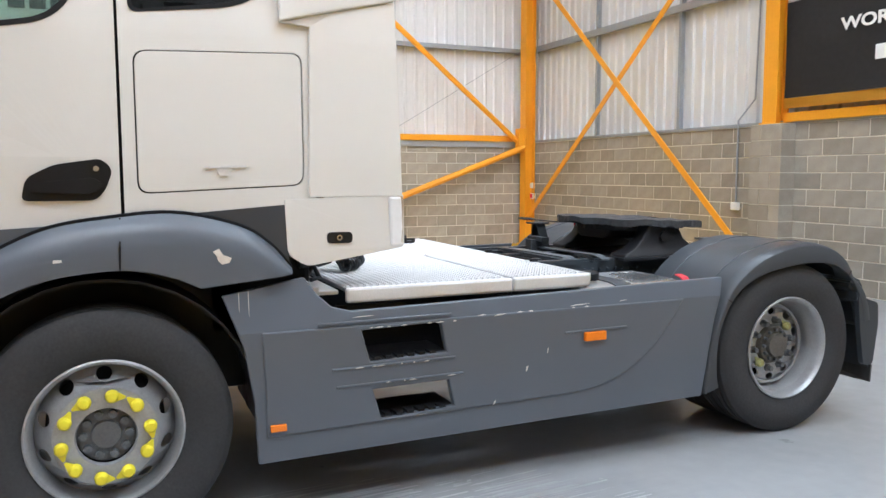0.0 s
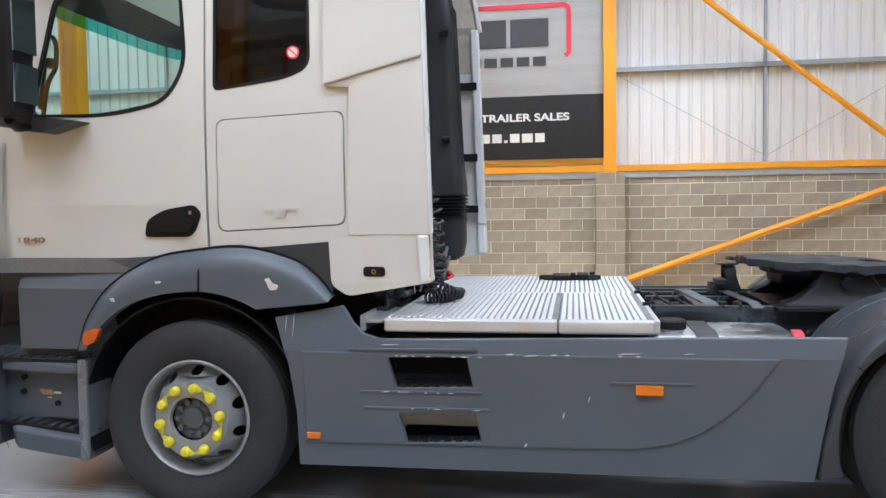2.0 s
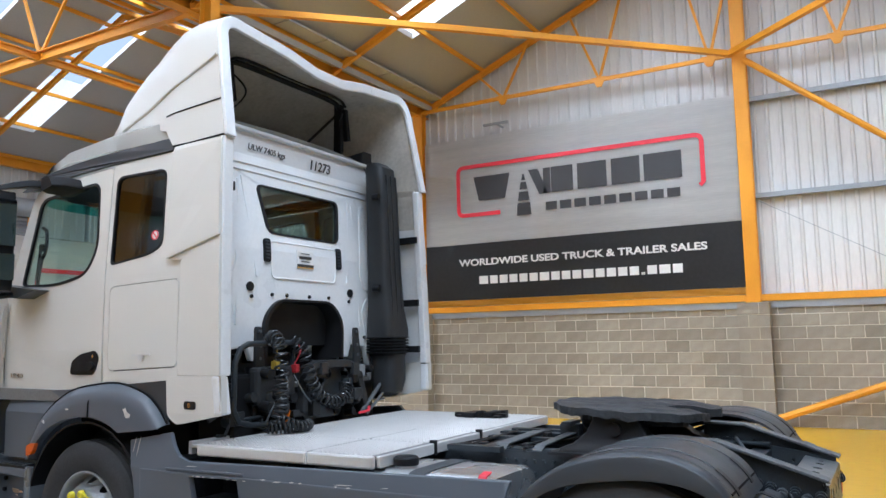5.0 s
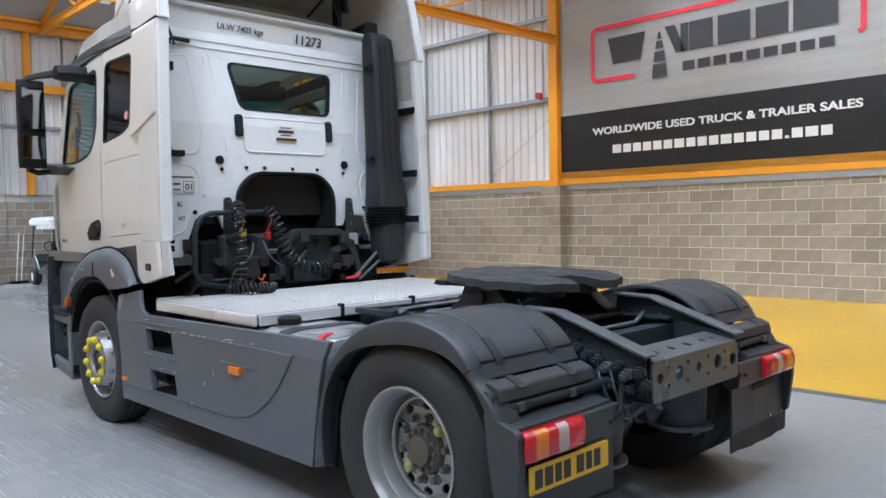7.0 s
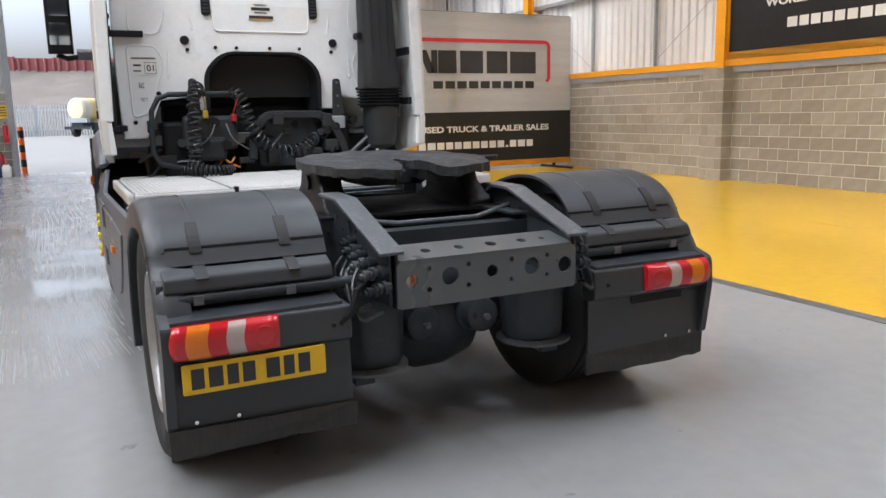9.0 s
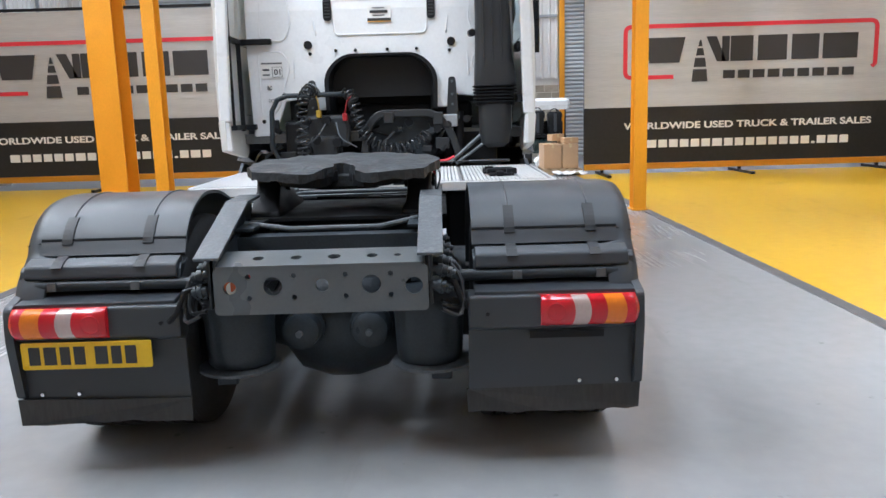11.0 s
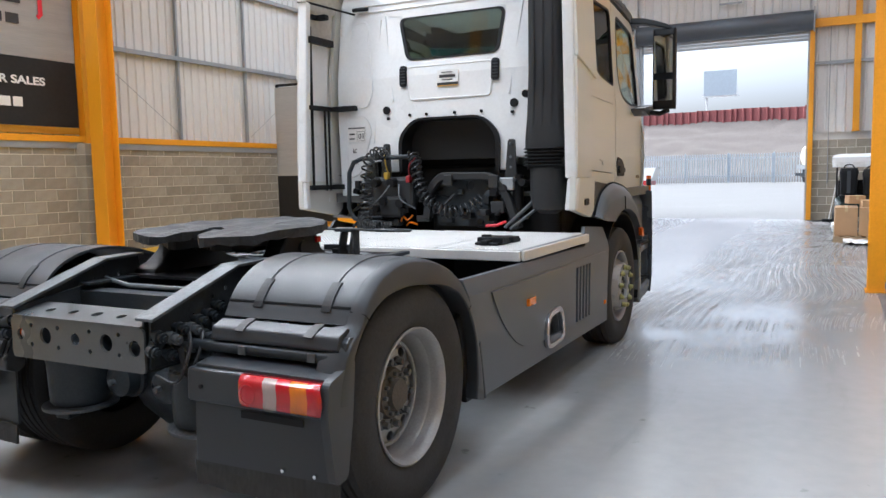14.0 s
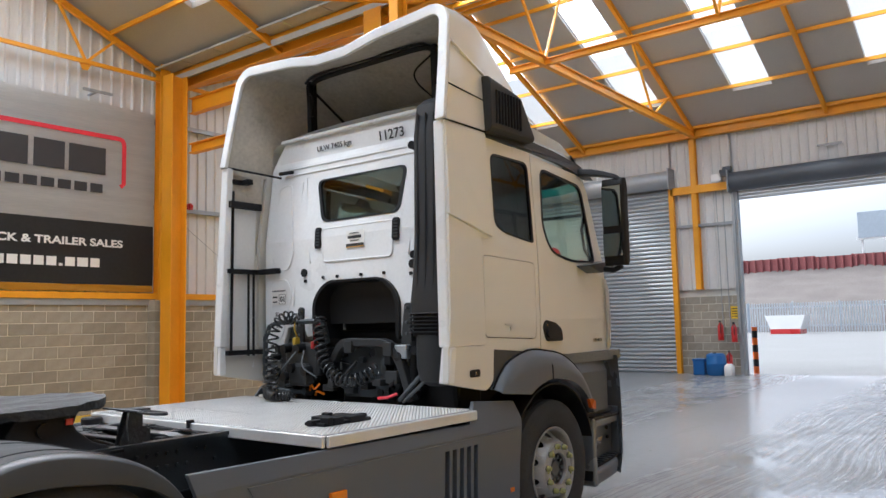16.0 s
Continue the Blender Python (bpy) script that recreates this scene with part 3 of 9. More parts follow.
def roof():
    for k, (eave, way) in enumerate(SLOPES):
        ridge = (WEST + VALLEY) / 2 if k < 2 else (VALLEY + EAST) / 2
        lo, hi = eave + way * 1.35, eave + way * 6.15
        bm = bmesh.new()

        def slab(xa, xb, y0, y1):
            za, zb = roof_z(xa, eave, way), roof_z(xb, eave, way)
            v = [bm.verts.new(p) for p in ((xa, y0, za), (xb, y0, zb), (xb, y1, zb), (xa, y1, za), (xa, y0, za + 0.12), (xb, y0, zb + 0.12), (xb, y1, zb + 0.12), (xa, y1, za + 0.12))]
            for f in ((0, 1, 2, 3), (7, 6, 5, 4), (0, 4, 5, 1), (1, 5, 6, 2), (2, 6, 7, 3), (3, 7, 4, 0)):
                bm.faces.new([v[i] for i in f])
        edges = [-10.9] + [e for y in SKYLIGHTS for e in (y - 0.5, y + 0.5)] + [10.9]
        for i in range(0, len(edges), 2):
            slab(eave - way * 0.3, ridge, edges[i], edges[i + 1])
        for y in SKYLIGHTS:
            slab(eave - way * 0.3, lo, y - 0.5, y + 0.5)
            if abs(ridge - hi) > 0.02:
                slab(hi, ridge, y - 0.5, y + 0.5)
        setting("ceiling_slope_%d" % (k + 1), bm, M_ROOF, "pale grey roof lining sheets with long skylights", "ceiling")
        # purlins and rafters
        n = 5
        for i in range(n):
            x = eave + way * (0.25 + i * 1.38)
            z = roof_z(x, eave, way) - 0.06
            setting("purlin", beam(bmesh.new(), (x, -10.7, z), (x, 10.7, z), 0.05, 0.09), M_ORANGE, "orange steel roof purlin", "purlin")
        for y in (-10.5, -7.1, -3.55, 0.0, 3.55, 7.1, 10.5):
            a, b = (eave, y, EAVE - 0.16), (ridge, y, roof_z(ridge, eave, way) - 0.16)
            setting("rafter", i_beam(bmesh.new(), a, b, 0.09, 0.13, 0.012), M_ORANGE, "orange steel roof rafter", "rafter")
    # valley and eaves beams with gutters
    for x, name in ((VALLEY, "valley_beam"), (WEST + 0.12, "eaves_beam"), (EAST - 0.15, "eaves_beam")):
        setting(name, i_beam(bmesh.new(), (x, -10.7, 6.98), (x, 10.7, 6.98), 0.2, 0.32), M_ORANGE, "deep orange steel beam under the roof gutter", "beam", bevel=0.004)
    for x in (VALLEY + 0.3,):
        bm = bmesh.new()
        for y0 in np.arange(-10.6, 10.4, 1.05):
            box(bm, x, x + 0.34, y0, y0 + 1.02, 7.14, 7.18)
        setting("gutter", bm, M_ROOF, "pale boxed gutter lining in the roof valley", "gutter")
    # bottom chords, struts and plan braces
    z = 6.9
    for y in (-3.55, 3.55):
        setting("tie_beam", i_beam(bmesh.new(), (WEST, y, z), (VALLEY, y, z), 0.12, 0.2), M_ORANGE, "long orange steel tie beam", "beam")
    setting("tie_beam", i_beam(bmesh.new(), (-8.35, -4.4, z - 0.02), (-8.35, 7.0, z - 0.02), 0.1, 0.14), M_ORANGE, "long orange steel tie beam", "beam")
    for a, b in (((2.5, 10.3), (-1.6, 6.2)), ((2.5, 10.3), (6.2, 6.8)), ((-1.6, 6.2), (-4.4, 3.5)), ((2.5, -10.3), (-1.6, -6.2)), ((-1.6, -6.2), (-4.4, -3.5))):
        setting("plan_brace", beam(bmesh.new(), (*a, z), (*b, z), 0.1, 0.1), M_ORANGE, "orange horizontal roof brace", "brace")
    for y, s in ((10.4, 1), (-10.4, -1)):
        for x0, x1 in ((VALLEY, EAST), (WEST, VALLEY)):
            ridge = (x0 + x1) / 2
            setting("gable_chord", beam(bmesh.new(), (x0, y, z), (x1, y, z), 0.05, 0.08), M_ORANGE, "orange bottom chord of the gable truss", "beam")
            pts = [x0 + (x1 - x0) * k / 6 for k in range(7)]
            for i, x in enumerate(pts[1:-1]):
                for dx in (-0.62, 0.62):
                    xt = x + dx
                    zt = min(roof_z(xt, x0, 1), roof_z(xt, x1, -1)) - 0.2
                    setting("strut", beam(bmesh.new(), (x, y, z), (xt, y, zt), 0.04, 0.05), M_ORANGE, "orange lattice strut of the gable truss", "strut")
                setting("gusset", plate(bmesh.new(), [(x - 0.16, z + 0.05), (x + 0.16, z + 0.05), (x + 0.05, z - 0.16), (x - 0.05, z - 0.16)], [], lambda u, v, w: (u, y - 0.04 + w, v), 0.02), M_ORANGE, "small orange gusset plate", "plate")
    for y in (-3.55, 0.0, 3.55):
        for dx, dy in ((0.9, 0.0), (-0.9, 0.0)):
            zt = min(roof_z(-8.35 + dx, WEST, 1), roof_z(-8.35 + dx, VALLEY, -1)) - 0.2
            setting("strut", beam(bmesh.new(), (-8.35, y, z), (-8.35 + dx, y + dy, zt), 0.05, 0.05), M_ORANGE, "orange hanger strut under the roof", "strut")
    for x in (-13.9,):
        for y in (-3.55, 3.55):
            for dx in (-1.2, 1.2):
                setting("strut", beam(bmesh.new(), (x, y, z), (x + dx, y, roof_z(x + dx, WEST, 1) - 0.2), 0.05, 0.05), M_ORANGE, "orange hanger strut under the roof", "strut")


floors()
claddings()
steelwork()
roof()


# ---- doors and yard ----
def shutter(name, y0, y1, z1, open_, label):
    """A roller shutter on the west wall: guides, hood and curtain."""
    ob = thing(name, pose(WEST, (y0 + y1) / 2, 0), label, "shutter door", kind="structure")
    w = (y1 - y0) / 2
    if not open_:
        bm = bmesh.new()
        n = int(z1 / 0.12)
        for i in range(n):
            z = i * z1 / n
            loft(bm, [[(x, yy, z + h) for x, h in ((-0.08, 0.0), (-0.05, 0.005), (-0.025, 0.045), (-0.03, 0.075), (-0.055, 0.112), (-0.08, 0.118))] for yy in (-w, w)])
        part("curtain", bm, M_SHUT, ob, "closed grey ribbed steel curtain")
    else:
        bm = bmesh.new()
        for i in range(3):
            beam(bm, (-0.05, -w, z1 - 0.05 - i * 0.09), (-0.05, w, z1 - 0.05 - i * 0.09), 0.02, 0.08)
        part("curtain", bm, M_SHUT, ob, "lower slats of the rolled-up steel curtain")
    for s in (-1, 1):
        part("guide", boxes((-0.12, 0.06, s * w - 0.05, s * w + 0.05, 0, z1 + 0.1)), M_GALV if open_ else M_ORANGE, ob, bevel=0.004)
    part("roller_hood", rod(bmesh.new(), [(0.12, -w - 0.1, z1 + 0.24), (0.12, w + 0.1, z1 + 0.24)], 0.27, 20), M_HOOD if open_ else M_SHUT, ob, "dark slate shutter roll" if open_ else "", True)
    for s in (-1, 1):
        part("end_plate", boxes((-0.1, 0.42, s * (w + 0.1) - 0.015, s * (w + 0.1) + 0.015, z1 - 0.08, z1 + 0.55)), M_GALV, ob)
    return ob


shutter("door_1", -2.5, 2.05, 5.15, True, "tall open roller shutter door to the yard")
shutter("door_2", -9.05, -4.4, 5.45, False, "closed grey steel roller shutter door")
shutter("door_3", 4.25, 8.85, 5.45, False, "closed grey steel roller shutter door")
for y0, y1 in ((-4.35, -2.55), (2.1, 4.2)):
    setting("door_post", boxes((WEST + 0.0, WEST + 0.14, y0 - 0.05, y0 + 0.07, 0, 5.4)), M_ORANGE, "orange steel post beside a shutter door", "post")
    setting("door_post", boxes((WEST + 0.0, WEST + 0.1, y1 - 0.06, y1 + 0.02, 0, 5.4)), M_GALV if y0 < 0 else M_ORANGE, "steel post beside a shutter door", "post")
    setting("door_head", boxes((WEST + 0.0, WEST + 0.14, y0, y1, 5.2, 5.42)), M_ORANGE, "orange steel rail between the shutter doors", "rail")

M_YARD = material("yard_concrete", (0.14, 0.138, 0.136), 0.85, vary=0.15, scale=0.3, fine=8, bump=0.1, stain=0.3, stain_colour=(0.13, 0.125, 0.12))
M_BANK = material("dry_grass_bank", (0.125, 0.108, 0.098), 0.95, vary=0.16, scale=1.2, fine=6, bump=0.0, stretch=(1, 1, 1.6))
M_CONT = material("rust_red_paint", (0.24, 0.07, 0.068), 0.7, vary=0.12, scale=0.4, fine=5, stain=0.3, stain_colour=(0.34, 0.15, 0.13), stretch=(1, 1, 0.3))
M_FENCE = material("fence_steel", (0.36, 0.40, 0.45), 0.6, metal=0.1, vary=0.15)


def yard():
    setting("ground", boxes((-900, WEST - 0.3, -900, 900, -0.3, -0.02), (WEST - 0.3, 900, -900, -10.9, -0.3, -0.02), (WEST - 0.3, 900, 10.9, 900, -0.3, -0.02), (EAST + 0.3, 900, -10.9, 10.9, -0.3, -0.02)),
            M_YARD, "pale concrete yard outside the open door", "ground")
    bm = bmesh.new()
    nx, ny = 36, 200
    grid = []
    for i in range(nx):
        u = i / (nx - 1) * 9
        row = []
        for j in range(ny + 1):
            y = -45 + 0.4 * j
            lump = 0.16 * noise.noise(Vector((u * 0.9, y * 0.6, 0))) + 0.10 * noise.noise(Vector((u * 2.6, y * 2.1, 5)))
            row.append(bm.verts.new((-77.5 - u * 1.4, y * 1.55, -0.6 + 1.55 * (0.25 + u * 0.53 + lump) * min(1.0, u))))
        grid.append(row)
    for i in range(nx - 1):
        for j in range(ny):
            bm.faces.new((grid[i][j], grid[i + 1][j], grid[i + 1][j + 1], grid[i][j + 1]))
    setting("bank", bm, M_BANK, "brown dry grass bank behind the yard fence", "bank", smooth=True)
    red = thing("sheet_fence", pose(-89.6, 0, 6.77), "rust-red corrugated steel sheet fence on top of the bank", "fence")
    red.scale = (1.55, 1.55, 1.55)
    for k in range(22):
        y = -38 + k * 2.5
        bm = corrugated(bmesh.new(), (0, y), (0, y + 2.68), -0.3, 0.95 + 0.05 * math.sin(k * 2.1), (1, 0), 0.5, 0.14)
        part("sheet", bm, M_CONT, red)
        part("post", boxes((-0.15, -0.02, y - 0.05, y + 0.05, -0.4, 1.0)), M_CONT, red)
    fence = thing("palisade_fence", pose(-75, 0, 0), "grey steel palisade fence along the yard", "fence")
    fence.scale = (1.3, 1.55, 1.24)
    pale = None
    for k in range(240):
        y = -26 + k * 0.155
        if pale is None:
            pale = bpy.data.meshes.new("pale")
            b2 = boxes((-0.01, 0.01, -0.035, 0.035, 0.05, 2.3))
            b2.to_mesh(pale)
            b2.free()
            pale.materials.append(M_FENCE)
        ob = new("pale", pale)
        ob.parent = fence
        ob.location = (0.03, y, 0)
    for z in (0.5, 1.95):
        part("rail", boxes((-0.03, 0.015, -26, 11.5, z, z + 0.06)), M_FENCE, fence)
    for k in range(15):
        y = -26 + k * 2.68
        part("post", boxes((-0.1, -0.03, y - 0.05, y + 0.05, 0, 2.4)), M_FENCE, fence)


yard()


# ---- the tractor unit ----
M_CAB = material("cream_paint", (0.68, 0.672, 0.638), 0.28, vary=0.005, scale=1.5, fine=40, bump=0.0, coat=0.3, rough_vary=0.006)
M_BACK = material("white_paint", (0.78, 0.79, 0.80), 0.35, vary=0.04, scale=3, fine=40, bump=0.006, stain=0.14, stain_colour=(0.5, 0.49, 0.46), coat=0.2)
M_INNER = material("beige_liner", (0.50, 0.47, 0.42), 0.75, vary=0.18, scale=2.5, fine=30, bump=0.08, stain=0.45, stain_colour=(0.24, 0.215, 0.175))
M_SKIRT = material("grey_plastic", (0.096, 0.110, 0.131), 0.34, vary=0.03, scale=2, fine=200, bump=0.03, rough_vary=0.03)
M_FENDER = material("black_plastic", (0.041, 0.046, 0.053), 0.40, vary=0.08, scale=3, fine=220, bump=0.05, stain=0.12, stain_colour=(0.062, 0.065, 0.07))
M_BLACK = material("black_trim", (0.012, 0.012, 0.0135), 0.45, vary=0.15, scale=5, fine=150, bump=0.04, spec=0.22)
M_CHASSIS = material("chassis_paint", (0.027, 0.033, 0.039), 0.38, vary=0.25, scale=6, fine=90, bump=0.12, stain=0.18, stain_colour=(0.06, 0.06, 0.06), spec=0.35)
M_STEELG = material("scuffed_steel", (0.11, 0.12, 0.13), 0.45, metal=0.3, vary=0.3, scale=9, fine=90, bump=0.12, stain=0.5, stain_colour=(0.26, 0.26, 0.25))
M_GREASE = material("greasy_steel", (0.030, 0.033, 0.037), 0.5, metal=0.0, vary=0.35, scale=7, fine=40, bump=0.6, stain=0.4, stain_colour=(0.08, 0.083, 0.088), spec=0.35)
M_CROSS = material("slate_steel", (0.115, 0.125, 0.132), 0.32, metal=0.2, vary=0.06, scale=5, fine=70, bump=0.05, rough_vary=0.05)
M_TYRE = material("tyre_rubber", (0.04, 0.04, 0.041), 0.75, vary=0.2, scale=6, fine=80, bump=0.15, stain=0.3, stain_colour=(0.06, 0.055, 0.05), spec=0.25)
M_RIM = material("silver_wheel_paint", (0.37, 0.378, 0.386), 0.4, metal=0.45, vary=0.12, scale=7, fine=90, bump=0.05, stain=0.3, stain_colour=(0.2, 0.19, 0.175))
M_HUB = material("grey_hub", (0.13, 0.135, 0.14), 0.5, metal=0.4, vary=0.2, scale=12, fine=90, bump=0.1)
M_RUSTHUB = material("rusty_hub", (0.11, 0.10, 0.085), 0.7, metal=0.3, vary=0.3, scale=14, fine=90, bump=0.2, stain=0.5, stain_colour=(0.14, 0.085, 0.045))
M_ALU = material("aluminium_tread", (0.66, 0.66, 0.655), 0.42, metal=0.3, vary=0.08, scale=4, fine=120, bump=0.04, stain=0.2, stain_colour=(0.45, 0.44, 0.42))
# darker copy of the tread aluminium: shade between the studs put into the colour
M_DECK = material("darkened_aluminium", (0.25, 0.255, 0.26), 0.5, metal=0.3, vary=0.2, scale=5, fine=60, bump=0.06, stain=0.4, stain_colour=(0.18, 0.175, 0.165))
M_TANK = material("tank_aluminium", (0.68, 0.69, 0.70), 0.25, metal=0.85, vary=0.06, scale=3, fine=60, bump=0.01)
M_LIME = material("yellow_indicator", (0.72, 0.62, 0.02), 0.45, vary=0.05)
M_MOSS = material("faded_indicator", (0.33, 0.33, 0.13), 0.6, vary=0.3, scale=20)
M_REFLECT = material("red_orange_reflector", (0.55, 0.10, 0.012), 0.25, vary=0.08)
M_OCHRE = material("ochre_plastic", (0.45, 0.30, 0.03), 0.5, vary=0.1)
M_AMBER = material("amber_lens", (0.74, 0.19, 0.008), 0.15, vary=0.06, coat=0.5)
M_REDLENS = material("red_lens", (0.52, 0.006, 0.016), 0.15, vary=0.08, coat=0.6)
M_CLEAR = material("clear_lens", (0.46, 0.36, 0.34), 0.15, vary=0.06, coat=0.6)
M_PLATE = material("yellow_plate", (0.78, 0.50, 0.01), 0.35, vary=0.05)
M_GLASS = glass_material("window_glass", (0.72, 0.90, 0.84))
M_SMOKE = glass_material("privacy_glass", (0.06, 0.068, 0.07))
M_REARGLASS = glass_material("rear_window_glass", (0.26, 0.33, 0.31))
M_CHROME = material("chrome", (0.72, 0.72, 0.73), 0.14, metal=1.0, vary=0.05)
M_MIRROR = material("tinted_mirror", (0.38, 0.43, 0.48), 0.04, metal=1.0, vary=0.02, bump=0, rough_vary=0.01)
M_COVER = material("engine_cover", (0.022, 0.022, 0.023), 0.6, vary=0.12, scale=4, fine=90, bump=0.05, spec=0.2)
M_BADGE = material("bronze_chrome", (0.42, 0.34, 0.24), 0.3, metal=0.8, vary=0.1)
M_DUCT = material("matt_black_plastic", (0.028, 0.029, 0.031), 0.5, vary=0.12, scale=3, fine=180, bump=0.06, stain=0.2, stain_colour=(0.05, 0.05, 0.05), spec=0.35)
M_SEAM = material("seam_shadow_gap", (0.012, 0.012, 0.013), 0.8, vary=0.1, spec=0.1)
M_HOSE = material("hose_rubber", (0.024, 0.025, 0.027), 0.32, vary=0.2, scale=9, fine=90, bump=0.03)
M_SLEEVE = material("dull_red_sleeve", (0.30, 0.015, 0.02), 0.4, vary=0.15)
M_SCRAPE = material("bare_scrape", (0.62, 0.58, 0.52), 0.6, vary=0.1, scale=30)
# glossy, and lighter than M_SKIRT: some daylight sheen is put into the colour
M_BUMPER = material("sheen_grey_paint", (0.17, 0.185, 0.205), 0.28, metal=0.25, vary=0.05, scale=2, fine=200, bump=0.01, coat=0.5)
M_SEATS = material("cab_interior", (0.17, 0.17, 0.165), 0.7, vary=0.2)

TRUCK = thing("tractor_unit", pose(0, 0, 0), "cream and grey two-axle lorry tractor unit parked on the grey floor", "lorry")


def interp(v, rows):
    """Linear interpolation in (position, value) rows."""
    if v <= rows[0][0]:
        return rows[0][1]
    for (a, p), (b, q) in zip(rows, rows[1:]):
        if v <= b:
            return p + (q - p) * (v - a) / (b - a)
    return rows[-1][1]


def half_width(z):
    return interp(z, ((1.3, 1.205), (1.6, 1.215), (2.1, 1.21), (2.9, 1.165), (3.05, 1.12)))


def taper(u):
    """How far the side of the cab draws in towards its front."""
    return 0.03 + 0.07 * max(0.0, (0.1 - u) / 1.16) ** 1.3


def flank(s, lift=0.0):
    """Places (x, z) on the cab's side; s is -1 on its left, 1 on its right."""
    def place(u, v, w):
        t = taper(u)
        return (u + 0.264 * (u - 2.47) * t, s * (half_width(v) + lift - w - t), v + 0.264 * (v - 1.57) * t)
    return place


TOE = {-1: -0.043, 1: -0.015}


def toed(s, lift=0.0):
    """As flank, with the panel drawn in towards its rear edge."""
    def place(u, v, w):
        back = max(0.0, (u - 0.86) / 0.42)
        return (u - back * (0.02 + 0.02 * (v - 1.2)), s * (half_width(v) + lift - 0.03 - w - TOE[s] * back), v)
    return place


def flat_side(s, y):
    return lambda u, v, w: (u, s * (y - w), v)


def sheet(bm, pts, y0, y1, thick):
    """A bent sheet: profile pts in (x, z), from y0 to y1."""
    n = len(pts)
    inner = []
    for i in range(n):
        a, b = Vector(pts[max(i - 1, 0)]), Vector(pts[min(i + 1, n - 1)])
        d = (b - a).normalized()
        inner.append((pts[i][0] + d.y * thick, pts[i][1] - d.x * thick))
    rings = []
    for y in (y0, y1):
        rings.append(([bm.verts.new((p[0], y, p[1])) for p in pts], [bm.verts.new((p[0], y, p[1])) for p in inner]))
    (o0, i0), (o1, i1) = rings
    for k in range(n - 1):
        bm.faces.new((o0[k], o0[k + 1], o1[k + 1], o1[k]))
        bm.faces.new((i0[k], i1[k], i1[k + 1], i0[k + 1]))
        bm.faces.new((o0[k], i0[k], i0[k + 1], o0[k + 1]))
        bm.faces.new((o1[k], o1[k + 1], i1[k + 1], i1[k]))
    for k in (0, n - 1):
        bm.faces.new((o0[k], o1[k], i1[k], i0[k]))
    return bm


def arc(cx, cz, r, a0, a1, n=16):
    return [(cx + r * math.cos(radians(a0 + (a1 - a0) * k / n)), cz + r * math.sin(radians(a0 + (a1 - a0) * k / n))) for k in range(n + 1)]


WIN_FRONT = rounded([(-0.87, 2.075), (-0.715, 2.715), (-0.02, 2.775), (0.012, 2.30), (-0.10, 2.12), (-0.42, 2.06)], [0.05, 0.09, 0.09, 0.2, 0.15, 0.2], 6)
WIN_REAR = rounded([(0.165, 2.17), (0.17, 2.785), (0.665, 2.785), (0.67, 2.27), (0.55, 2.22)], [0.04, 0.07, 0.07, 0.16, 0.1], 6)


def ring_of(outline, grow):
    c = Vector((sum(p[0] for p in outline) / len(outline), sum(p[1] for p in outline) / len(outline)))
    out = []
    for p in outline:
        d = Vector(p) - c
        out.append(tuple(c + d * (1 + grow / d.length)))
    return out


